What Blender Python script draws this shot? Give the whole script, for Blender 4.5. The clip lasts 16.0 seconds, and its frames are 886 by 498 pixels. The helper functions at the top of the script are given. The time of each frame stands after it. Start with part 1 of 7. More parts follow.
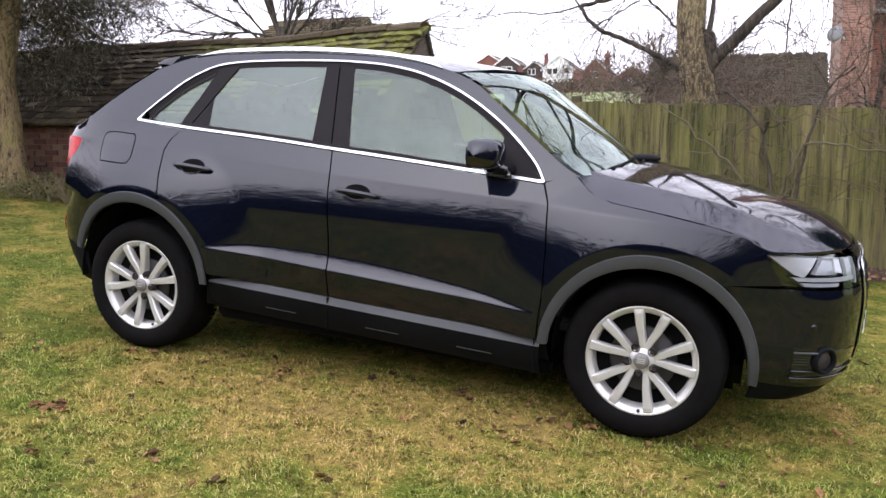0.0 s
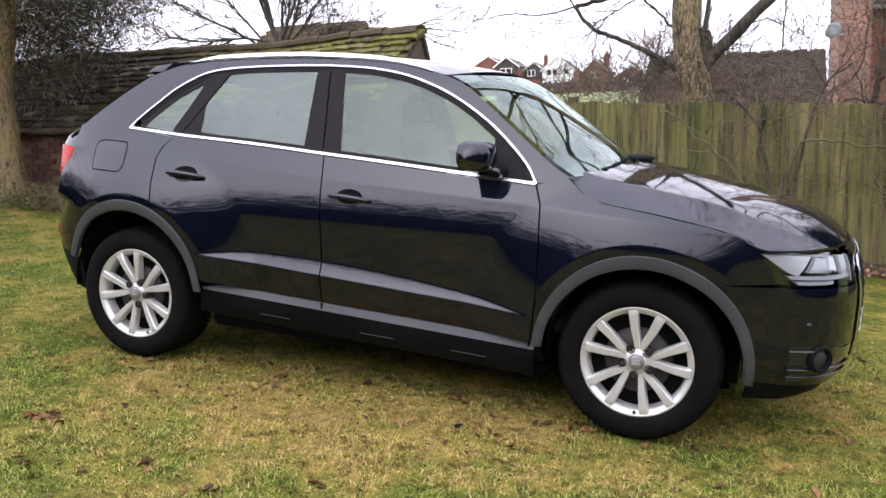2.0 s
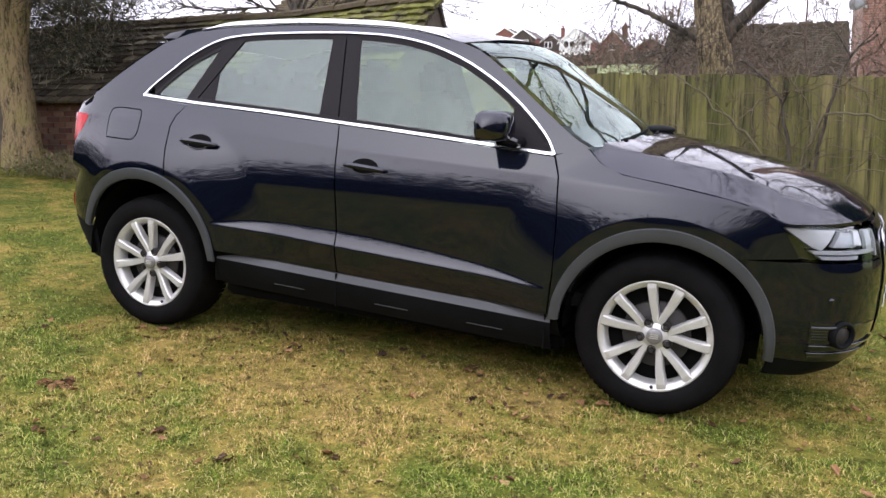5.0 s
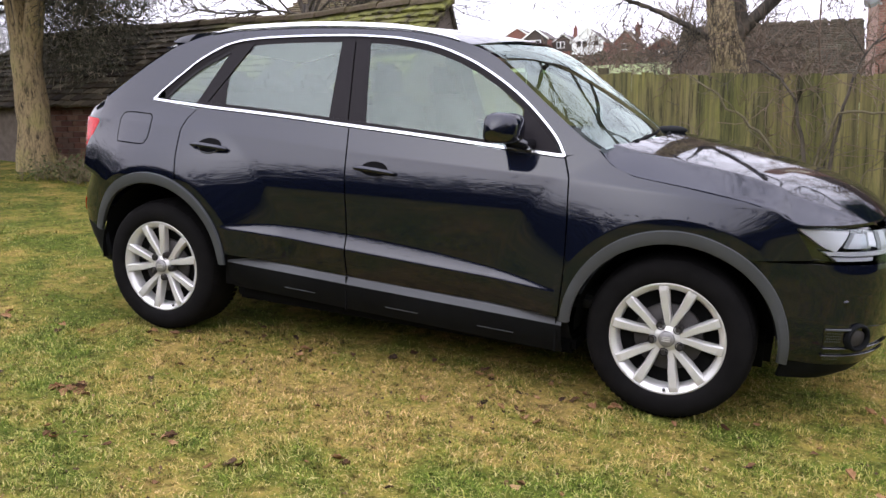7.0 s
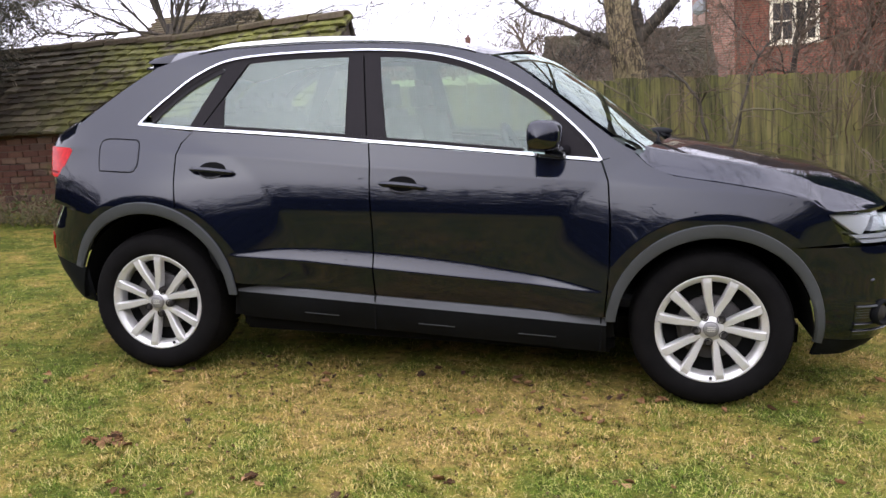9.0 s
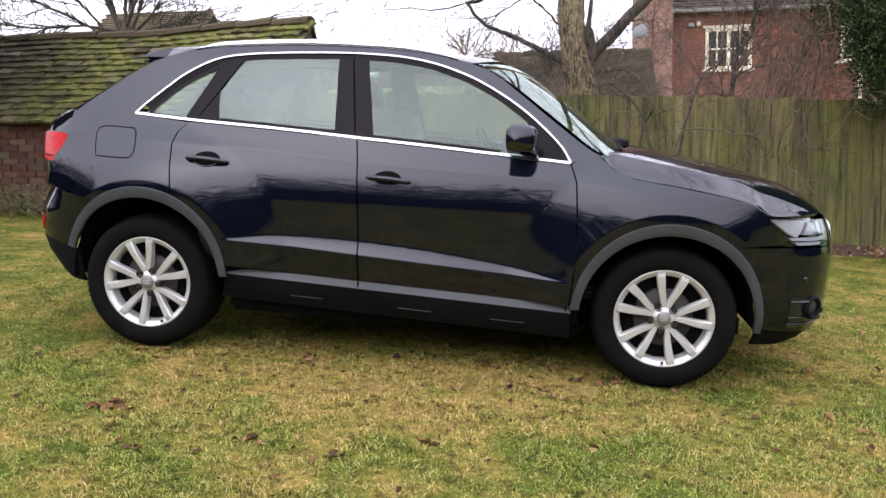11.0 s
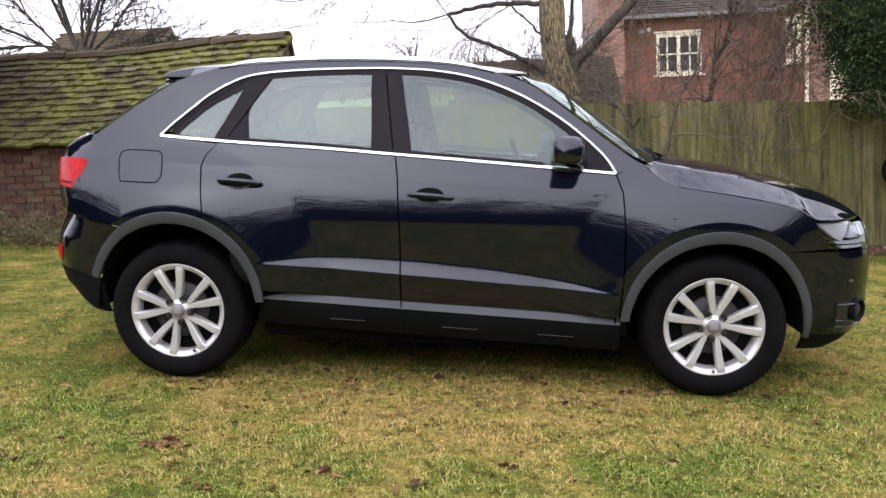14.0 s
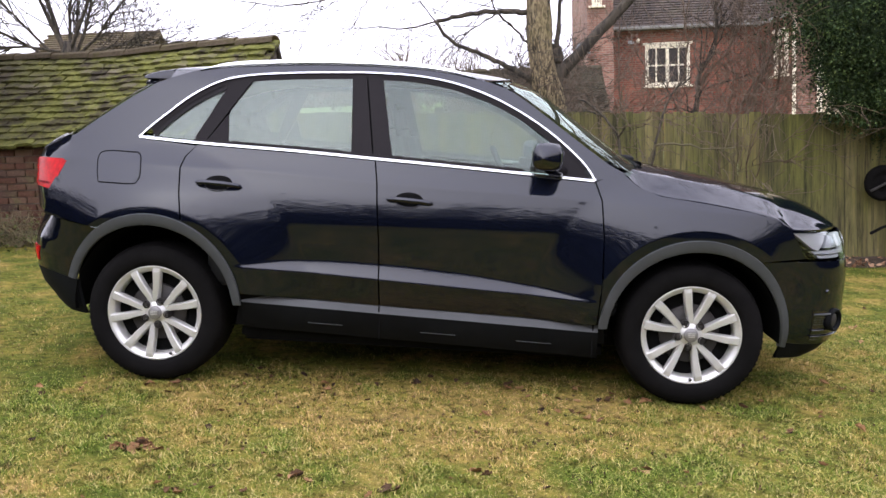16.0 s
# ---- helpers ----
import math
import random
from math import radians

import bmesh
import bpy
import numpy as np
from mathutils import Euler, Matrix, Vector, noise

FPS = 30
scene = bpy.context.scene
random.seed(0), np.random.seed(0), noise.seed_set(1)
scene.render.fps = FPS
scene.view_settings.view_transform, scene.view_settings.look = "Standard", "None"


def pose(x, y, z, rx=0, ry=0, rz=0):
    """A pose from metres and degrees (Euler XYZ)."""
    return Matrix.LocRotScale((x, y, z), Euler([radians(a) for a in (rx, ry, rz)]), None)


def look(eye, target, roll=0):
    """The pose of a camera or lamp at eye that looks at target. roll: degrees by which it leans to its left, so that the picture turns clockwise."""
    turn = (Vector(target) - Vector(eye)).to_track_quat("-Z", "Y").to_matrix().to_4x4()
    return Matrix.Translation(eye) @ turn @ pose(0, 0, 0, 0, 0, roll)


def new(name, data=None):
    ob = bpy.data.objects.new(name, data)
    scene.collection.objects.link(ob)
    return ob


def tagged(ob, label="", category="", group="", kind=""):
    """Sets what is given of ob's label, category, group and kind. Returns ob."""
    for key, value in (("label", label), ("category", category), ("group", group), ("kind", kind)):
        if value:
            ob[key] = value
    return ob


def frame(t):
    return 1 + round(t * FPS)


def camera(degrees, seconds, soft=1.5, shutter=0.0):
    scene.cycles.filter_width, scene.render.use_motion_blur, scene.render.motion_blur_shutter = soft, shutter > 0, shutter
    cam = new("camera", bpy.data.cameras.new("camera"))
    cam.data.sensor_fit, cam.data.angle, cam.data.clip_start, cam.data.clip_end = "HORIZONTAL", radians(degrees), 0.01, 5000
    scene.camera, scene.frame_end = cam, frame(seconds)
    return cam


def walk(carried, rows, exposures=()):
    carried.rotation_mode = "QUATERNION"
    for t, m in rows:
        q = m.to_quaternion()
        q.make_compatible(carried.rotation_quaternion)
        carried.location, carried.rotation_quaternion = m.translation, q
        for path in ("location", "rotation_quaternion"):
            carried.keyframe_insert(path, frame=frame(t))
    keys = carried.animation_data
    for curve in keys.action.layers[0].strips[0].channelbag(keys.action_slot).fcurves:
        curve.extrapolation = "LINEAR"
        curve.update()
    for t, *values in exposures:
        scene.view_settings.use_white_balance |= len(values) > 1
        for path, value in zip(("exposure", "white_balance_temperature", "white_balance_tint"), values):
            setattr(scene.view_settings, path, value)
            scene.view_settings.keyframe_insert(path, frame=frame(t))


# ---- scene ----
SLOPE = Vector((-0.06, 0.04, 1)).rotation_difference(Vector((0, 0, 1))).to_matrix().to_4x4()  # the lawn leans, and the car with it
cam = camera(54.5, 16.0)
PATH = [
    (0, (1.812, -4.507, 1.068), (1.097, -2.651, 0.859), 0.7),
    (0.5, (1.811, -4.505, 1.067), (1.09, -2.651, 0.86), 0.7),
    (1, (1.806, -4.493, 1.066), (1.08, -2.641, 0.856), 0.7),
    (1.5, (1.811, -4.492, 1.071), (1.087, -2.64, 0.863), 0.3),
    (2, (1.847, -4.477, 1.071), (1.126, -2.623, 0.868), -0.2),
    (2.5, (1.915, -4.446, 1.075), (1.171, -2.6, 0.872), -0.7),
    (3, (1.958, -4.402, 1.068), (1.169, -2.578, 0.839), -0.8),
    (3.5, (1.912, -4.405, 1.062), (1.127, -2.583, 0.811), 0.3),
    (4, (1.784, -4.465, 1.057), (1.047, -2.624, 0.799), -0.1),
    (6.5, (1.893, -4.384, 1.061), (1.114, -2.563, 0.785), 0.5),
    (7, (1.829, -4.416, 1.065), (1.051, -2.592, 0.801), -0.2),
    (7.5, (1.637, -4.494, 1.076), (0.906, -2.649, 0.829), -1.7),
    (8, (1.425, -4.461, 1.074), (0.774, -2.585, 0.835), -1.8),
    (8.5, (1.201, -4.471, 1.091), (0.66, -2.56, 0.852), -2.5),
    (9, (1.01, -4.651, 1.074), (0.575, -2.714, 0.834), -3.1),
    (9.5, (0.996, -4.798, 1.056), (0.606, -2.849, 0.835), -2.4),
    (12, (0.747, -5.068, 1.011), (0.516, -3.093, 0.792), -0.9),
    (12.5, (0.693, -5.009, 1.027), (0.477, -3.034, 0.795), -1.3),
    (13, (0.597, -4.929, 1.053), (0.37, -2.953, 0.846), -1.9),
    (13.5, (0.517, -4.909, 1.058), (0.308, -2.93, 0.855), -2.2),
    (14, (0.398, -4.989, 1.054), (0.23, -3.006, 0.857), -2.5),
    (14.5, (0.356, -5.029, 1.052), (0.222, -3.039, 0.894), -2.5),
    (15, (0.354, -5.014, 1.05), (0.28, -3.021, 0.9), -2.4),
    (15.5, (0.352, -5.024, 1.049), (0.275, -3.032, 0.891), -2.1),
    (16, (0.446, -4.982, 1.04), (0.304, -2.995, 0.86), -1.7),
]
walk(cam, [(t, look(eye, target, roll)) for t, eye, target, roll in PATH])

# ---- daylight: an overcast winter sky ----
SUN_EL, SUN_AZ = 38.0, 200.0
world = bpy.data.worlds.new("overcast_sky")
scene.world = world
world.use_nodes = True
wn, wl = world.node_tree.nodes, world.node_tree.links
sky = wn.new("ShaderNodeTexSky")
sky.sky_type, sky.sun_disc = "NISHITA", False
sky.sun_elevation, sky.sun_rotation = radians(SUN_EL), radians(SUN_AZ)
sky.air_density, sky.dust_density, sky.ozone_density = 1.0, 6.0, 1.0
pale = wn.new("ShaderNodeHueSaturation")
pale.inputs["Saturation"].default_value = 0.12
wl.new(sky.outputs[0], pale.inputs["Color"])
even = wn.new("ShaderNodeMix")
even.data_type = "RGBA"
even.inputs["Factor"].default_value = 0.8
# cloud: half as bright again overhead as at the horizon
where, up, rise, cloud = wn.new("ShaderNodeTexCoord"), wn.new("ShaderNodeSeparateXYZ"), wn.new("ShaderNodeMath"), wn.new("ShaderNodeMix")
wl.new(where.outputs["Generated"], up.inputs[0])
rise.operation, rise.use_clamp = "MULTIPLY_ADD", True
rise.inputs[1].default_value, rise.inputs[2].default_value = 1.0, 0.0
wl.new(up.outputs["Z"], rise.inputs[0])
cloud.data_type = "RGBA"
cloud.inputs[6].default_value, cloud.inputs[7].default_value = (13.3, 12.9, 14.9, 1), (19.6, 19.4, 24.2, 1)
wl.new(rise.outputs[0], cloud.inputs["Factor"])
wl.new(cloud.outputs[2], even.inputs[7])
wl.new(pale.outputs[0], even.inputs[6])
wl.new(even.outputs[2], wn["Background"].inputs["Color"])
wn["Background"].inputs["Strength"].default_value = 0.15
sun_data = bpy.data.lights.new("sun", "SUN")
sun_data.energy, sun_data.angle, sun_data.color = 0.5, radians(170), (1.0, 0.97, 0.93)
sun = new("sun", sun_data)
sun.matrix_world = look((0, 0, 30), Vector((0, 0, 30)) - Vector((math.sin(radians(SUN_AZ)) * math.cos(radians(SUN_EL)), math.cos(radians(SUN_AZ)) * math.cos(radians(SUN_EL)), math.sin(radians(SUN_EL)))))
scene.view_settings.exposure = 0.22

# ---- materials ----
def shader(name):
    m = bpy.data.materials.new(name)
    m.use_nodes = True
    n, l = m.node_tree.nodes, m.node_tree.links
    return m, n, l, n["Principled BSDF"]


def noise_node(n, l, scale, detail=4.0, rough=0.6, stretch=(1, 1, 1), coords=None):
    geo = coords or n.new("ShaderNodeNewGeometry").outputs["Position"]
    mp = n.new("ShaderNodeMapping")
    mp.inputs["Scale"].default_value = stretch
    l.new(geo, mp.inputs["Vector"])
    t = n.new("ShaderNodeTexNoise")
    t.inputs["Scale"].default_value, t.inputs["Detail"].default_value, t.inputs["Roughness"].default_value = scale, detail, rough
    l.new(mp.outputs[0], t.inputs["Vector"])
    return t.outputs["Fac"]


def ramp(n, l, fac, stops):
    r = n.new("ShaderNodeValToRGB")
    e = r.color_ramp.elements
    while len(e) < len(stops):
        e.new(0.5)
    for el, (p, c) in zip(e, stops):
        el.position, el.color = p, (*c, 1)
    l.new(fac, r.inputs[0])
    return r.outputs["Color"]


def mixed(n, l, kind, fac, a, b):
    x = n.new("ShaderNodeMix")
    x.data_type, x.blend_type = "RGBA", kind
    for sock, v in ((x.inputs["Factor"], fac), (x.inputs[6], a), (x.inputs[7], b)):
        if isinstance(v, (int, float)):
            sock.default_value = v
        elif isinstance(v, tuple):
            sock.default_value = (*v, 1)
        else:
            l.new(v, sock)
    return x.outputs[2]


def bumped(n, l, bsdf, fac, strength, distance):
    b = n.new("ShaderNodeBump")
    b.inputs["Strength"].default_value, b.inputs["Distance"].default_value = strength, distance
    l.new(fac, b.inputs["Height"])
    l.new(b.outputs[0], bsdf.inputs["Normal"])


def plain(name, c, rough=0.5, metal=0.0, vary=0.15, scale=8.0, fine=120.0, bump=0.0, coat=0.0, gloss=0.5):
    """A surface with grain at two scales."""
    m, n, l, b = shader(name)
    dark, light = tuple(v * (1 - vary) for v in c), tuple(min(1, v * (1 + vary)) for v in c)
    big = ramp(n, l, noise_node(n, l, scale), [(0.3, dark), (0.7, light)])
    grain = ramp(n, l, noise_node(n, l, fine, 2), [(0.3, (1 - vary * 0.6,) * 3), (0.7, (1.0,) * 3)])
    l.new(mixed(n, l, "MULTIPLY", 1.0, big, grain), b.inputs["Base Color"])
    b.inputs["Roughness"].default_value, b.inputs["Metallic"].default_value = rough, metal
    b.inputs["Specular IOR Level"].default_value = gloss
    b.inputs["Coat Weight"].default_value, b.inputs["Coat Roughness"].default_value = coat, 0.03
    if bump:
        bumped(n, l, b, noise_node(n, l, fine, 3), 0.4, bump)
    return m


def paint_material():
    """Navy metallic: fine flake under a clear lacquer."""
    m, n, l, b = shader("navy_paint")
    flake = noise_node(n, l, 900.0, 1.0)
    l.new(ramp(n, l, flake, [(0.35, (0.0034, 0.0046, 0.0105)), (0.75, (0.0057, 0.0077, 0.0172))]), b.inputs["Base Color"])
    b.inputs["Specular IOR Level"].default_value = 0.0
    b.inputs["Metallic"].default_value, b.inputs["Roughness"].default_value = 0.6, 0.42
    b.inputs["Specular Tint"].default_value = (0.10, 0.12, 0.20, 1)
    b.inputs["Coat Weight"].default_value, b.inputs["Coat IOR"].default_value = 1.0, 1.56
    film = noise_node(n, l, 5.0, 6)
    r = ramp(n, l, film, [(0.35, (0.035,) * 3), (0.8, (0.07,) * 3)])
    l.new(r, b.inputs["Coat Roughness"])
    return m


def glass_material(name, tint, base=0.05, mist=0.0):
    """A thin pane: clear, with a sheen that grows towards the grazing view; mist is the damp that clouds it."""
    m, n, l, b = shader(name)
    n.remove(b)
    clear, gloss, mix = n.new("ShaderNodeBsdfTransparent"), n.new("ShaderNodeBsdfGlossy"), n.new("ShaderNodeMixShader")
    lay, power, scale = n.new("ShaderNodeLayerWeight"), n.new("ShaderNodeMath"), n.new("ShaderNodeMath")
    lay.inputs["Blend"].default_value = 0.5
    power.operation, scale.operation = "POWER", "MULTIPLY_ADD"
    power.inputs[1].default_value = 5.0
    scale.inputs[1].default_value, scale.inputs[2].default_value = 1.0 - base, base
    l.new(lay.outputs["Facing"], power.inputs[0]), l.new(power.outputs[0], scale.inputs[0])
    clear.inputs["Color"].default_value = (*tint, 1)
    gloss.inputs["Roughness"].default_value = 0.01
    gloss.inputs["Color"].default_value = (0.84, 0.96, 0.89, 1)
    body = clear.outputs[0]
    if mist:
        damp, veil = n.new("ShaderNodeBsdfDiffuse"), n.new("ShaderNodeMixShader")
        damp.inputs["Color"].default_value = (0.64, 0.72, 0.67, 1)
        l.new(ramp(n, l, noise_node(n, l, 1.3, 1), [(0.3, (mist * 0.75,) * 3), (0.7, (mist * 1.2,) * 3)]), veil.inputs[0])
        l.new(body, veil.inputs[1]), l.new(damp.outputs[0], veil.inputs[2])
        body = veil.outputs[0]
    l.new(scale.outputs[0], mix.inputs[0]), l.new(body, mix.inputs[1]), l.new(gloss.outputs[0], mix.inputs[2])
    l.new(mix.outputs[0], n["Material Output"].inputs["Surface"])
    return m


def lawn_patch(n, l):
    """Where the turf is worn to straw: drifts of noise, and one large worn patch beside the car."""
    geo, off, size, far, fall = n.new("ShaderNodeNewGeometry"), n.new("ShaderNodeVectorMath"), n.new("ShaderNodeVectorMath"), n.new("ShaderNodeVectorMath"), n.new("ShaderNodeMapRange")
    off.operation, size.operation, far.operation = "SUBTRACT", "MULTIPLY", "LENGTH"
    off.inputs[1].default_value, size.inputs[1].default_value = (0.0, -1.05, 0.0), (0.80, 1.35, 0.0)
    l.new(geo.outputs["Position"], off.inputs[0]), l.new(off.outputs[0], size.inputs[0]), l.new(size.outputs[0], far.inputs[0])
    fall.inputs["From Min"].default_value, fall.inputs["From Max"].default_value = 0.30, 1.30
    fall.inputs["To Min"].default_value, fall.inputs["To Max"].default_value = 0.17, 0.0
    l.new(far.outputs["Value"], fall.inputs["Value"])
    mul, add = n.new("ShaderNodeMath"), n.new("ShaderNodeMath")
    mul.operation, add.operation = "MULTIPLY_ADD", "ADD"
    mul.inputs[1].default_value, mul.inputs[2].default_value = 0.95, -0.095
    l.new(noise_node(n, l, 2.6, 6, 0.68), mul.inputs[0])
    l.new(mul.outputs[0], add.inputs[0]), l.new(fall.outputs[0], add.inputs[1])
    return add.outputs[0]


def lawn_material():
    m, n, l, b = shader("lawn_ground")
    patch, small = lawn_patch(n, l), noise_node(n, l, 22.0, 6, 0.7)
    c1 = ramp(n, l, patch, [(0.30, (0.090, 0.115, 0.018)), (0.42, (0.185, 0.172, 0.034)), (0.53, (0.330, 0.240, 0.072)), (0.68, (0.215, 0.145, 0.060))])
    c2 = ramp(n, l, small, [(0.34, (0.26, 0.23, 0.19)), (0.5, (0.95, 0.95, 0.95)), (0.72, (1.3, 1.22, 1.0))])
    l.new(mixed(n, l, "MULTIPLY", 0.9, c1, c2), b.inputs["Base Color"])
    b.inputs["Roughness"].default_value = 0.95
    b.inputs["Specular IOR Level"].default_value = 0.1
    bumped(n, l, b, noise_node(n, l, 60.0, 5, 0.7), 0.8, 0.02)
    return m


def blade_material():
    m, n, l, b = shader("grass_blades")
    geo = n.new("ShaderNodeNewGeometry")
    own = ramp(n, l, geo.outputs["Random Per Island"], [(0.0, (0.070, 0.115, 0.018)), (0.35, (0.195, 0.235, 0.042)), (0.62, (0.340, 0.310, 0.088)), (0.86, (0.47, 0.390, 0.160)), (1.0, (0.56, 0.46, 0.23))])
    patch = ramp(n, l, lawn_patch(n, l), [(0.27, (0.72, 0.89, 0.64)), (0.38, (0.93, 0.96, 0.84)), (0.50, (1.23, 1.02, 1.03)), (0.66, (1.18, 0.92, 0.97))])
    tuft = ramp(n, l, noise_node(n, l, 16.0, 4, 0.7), [(0.36, (0.26, 0.23, 0.20)), (0.48, (0.95, 0.95, 0.95)), (0.7, (1.30, 1.25, 1.16))])
    l.new(mixed(n, l, "MULTIPLY", 1.0, mixed(n, l, "MULTIPLY", 1.0, own, patch), tuft), b.inputs["Base Color"])
    b.inputs["Roughness"].default_value = 0.7
    b.inputs["Specular IOR Level"].default_value = 0.06
    return m


def piece_material(name, stops, rough, moss=None, moss_at=(0.45, 0.6), moss_scale=1.6, fine=35.0, bump=0.004, bare_west=False):
    """For bricks, boards and tiles: each piece takes its own tone, and a growth of moss runs over all of them."""
    m, n, l, b = shader(name)
    info = n.new("ShaderNodeObjectInfo")
    isl = n.new("ShaderNodeNewGeometry")
    add = n.new("ShaderNodeMath")
    add.operation = "ADD"
    l.new(info.outputs["Random"], add.inputs[0]), l.new(isl.outputs["Random Per Island"], add.inputs[1])
    fr = n.new("ShaderNodeMath")
    fr.operation = "FRACT"
    l.new(add.outputs[0], fr.inputs[0])
    col = ramp(n, l, fr.outputs[0], stops)
    grain = ramp(n, l, noise_node(n, l, fine, 5, 0.7), [(0.25, (0.55,) * 3), (0.7, (1.1,) * 3)])
    col = mixed(n, l, "MULTIPLY", 0.9, col, grain)
    if moss:
        spread = noise_node(n, l, moss_scale, 7, 0.72)
        mask = ramp(n, l, spread, [(moss_at[0], (0, 0, 0)), (moss_at[1], (1, 1, 1))])
        if bare_west:
            # no moss grows under the conifer
            sep, far = n.new("ShaderNodeSeparateXYZ"), n.new("ShaderNodeMapRange")
            l.new(isl.outputs["Position"], sep.inputs[0]), l.new(sep.outputs["X"], far.inputs["Value"])
            far.inputs["From Min"].default_value, far.inputs["From Max"].default_value = -6.4, -4.2
            far.interpolation_type = "SMOOTHSTEP"
            mask = mixed(n, l, "MULTIPLY", 1.0, mask, far.outputs[0])
        green = ramp(n, l, noise_node(n, l, 14.0, 4), [(0.3, moss[0]), (0.7, moss[1])])
        col = mixed(n, l, "MIX", mask, col, green)
    l.new(col, b.inputs["Base Color"])
    b.inputs["Roughness"].default_value = rough
    b.inputs["Specular IOR Level"].default_value = 0.2
    bumped(n, l, b, noise_node(n, l, fine * 2, 4, 0.7), 0.6, bump)
    return m


def brick_wall_material(name, c1, c2, mortar):
    """Coursed brick for walls far off; the courses follow height and the wall's length."""
    m, n, l, b = shader(name)
    tc = n.new("ShaderNodeTexCoord")
    sep, com, add = n.new("ShaderNodeSeparateXYZ"), n.new("ShaderNodeCombineXYZ"), n.new("ShaderNodeMath")
    l.new(tc.outputs["Object"], sep.inputs[0])
    l.new(sep.outputs["X"], add.inputs[0]), l.new(sep.outputs["Y"], add.inputs[1])
    l.new(add.outputs[0], com.inputs["X"]), l.new(sep.outputs["Z"], com.inputs["Y"])
    t = n.new("ShaderNodeTexBrick")
    t.inputs["Scale"].default_value = 1.0
    t.inputs["Brick Width"].default_value, t.inputs["Row Height"].default_value, t.inputs["Mortar Size"].default_value = 0.185, 0.061, 0.009
    t.inputs["Color1"].default_value, t.inputs["Color2"].default_value, t.inputs["Mortar"].default_value = (*c1, 1), (*c2, 1), (*mortar, 1)
    l.new(com.outputs[0], t.inputs["Vector"])
    stain = ramp(n, l, noise_node(n, l, 0.9, 6, 0.65), [(0.3, (0.6, 0.58, 0.58)), (0.65, (1.05, 1.02, 1.0))])
    l.new(mixed(n, l, "MULTIPLY", 0.85, t.outputs["Color"], stain), b.inputs["Base Color"])
    b.inputs["Roughness"].default_value = 0.9
    bumped(n, l, b, t.outputs["Fac"], -0.5, 0.008)
    return m


def bark_material(name, c1, c2, moss=None, flake=None):
    m, n, l, b = shader(name)
    ridges = noise_node(n, l, 17.0, 7, 0.72, (1, 1, 0.16))
    col = ramp(n, l, ridges, [(0.40, c1), (0.56, c2)])
    if flake:
        plates = noise_node(n, l, 40.0, 6, 0.75, (1, 1, 0.34))
        col = mixed(n, l, "MIX", ramp(n, l, plates, [(0.47, (0, 0, 0)), (0.56, (0.85, 0.85, 0.85))]), col, flake)
    if moss:
        mask = ramp(n, l, noise_node(n, l, 2.2, 6, 0.7), [(0.48, (0, 0, 0)), (0.68, (0.55, 0.55, 0.55))])
        col = mixed(n, l, "MIX", mask, col, moss)
    l.new(col, b.inputs["Base Color"])
    b.inputs["Roughness"].default_value = 0.92
    bumped(n, l, b, ridges, 1.0, 0.05)
    return m


def leaf_material(name, stops, rough=0.6, clump=((0.3, 0.6), (0.7, 1.15)), clump_scale=2.5):
    m, n, l, b = shader(name)
    geo = n.new("ShaderNodeNewGeometry")
    col = ramp(n, l, geo.outputs["Random Per Island"], stops)
    big = ramp(n, l, noise_node(n, l, clump_scale, 4), [(at, (v,) * 3) for at, v in clump])
    l.new(mixed(n, l, "MULTIPLY", 1.0, col, big), b.inputs["Base Color"])
    b.inputs["Roughness"].default_value = rough
    b.inputs["Specular IOR Level"].default_value = 0.2
    return m


PAINT = paint_material()
GLASS = glass_material("window_glass", (0.74, 0.84, 0.76), 0.065, 0.045)
MISTED_GLASS = glass_material("misted_window_glass", (0.68, 0.78, 0.71), 0.065, 0.115)
SCREEN_GLASS = glass_material("windscreen_glass", (0.66, 0.78, 0.69), 0.10)
LENS = glass_material("lamp_lens", (0.93, 0.95, 0.96), 0.05)
CHROME = plain("satin_aluminium", (0.66, 0.67, 0.68), 0.22, 1.0, 0.04)
RAIL = plain("anodised_rail", (0.82, 0.83, 0.84), 0.32, 1.0, 0.05)
ALLOY = plain("alloy_silver", (0.64, 0.63, 0.60), 0.33, 0.45, 0.07, 10, 90, coat=0.3)
RUBBER = plain("tyre_rubber", (0.0065, 0.006, 0.006), 0.85, 0, 0.3, 14, 160, 0.002, gloss=0.08)
CLADDING = plain("grey_plastic", (0.046, 0.049, 0.052), 0.55, 0, 0.12, 6, 300, 0.0006)
DARK_CLADDING = plain("dark_plastic", (0.007, 0.0075, 0.008), 0.6, 0, 0.2, 6, 300, 0.0006, gloss=0.05)
PILLAR = plain("pillar_film", (0.012, 0.010, 0.011), 0.5, 0, 0.12, 3, 40, gloss=0.10)
GLOSS_BLACK = plain("gloss_black", (0.006, 0.006, 0.007), 0.12, 0, 0.1, coat=0.6)
# underbody and other black parts; also painted shade in recesses and behind spokes
VOID = plain("underbody_and_shade_black", (0.004, 0.004, 0.004), 0.9, 0, 0.2, gloss=0.1)
DISC = plain("brake_steel", (0.034, 0.030, 0.028), 0.55, 0.3, 0.25, 20)
TRIM = plain("cabin_fabric", (0.011, 0.012, 0.013), 0.8, 0, 0.2, 9, 200, 0.001)
HEADLINER = plain("headliner", (0.22, 0.22, 0.215), 0.9, 0, 0.06)
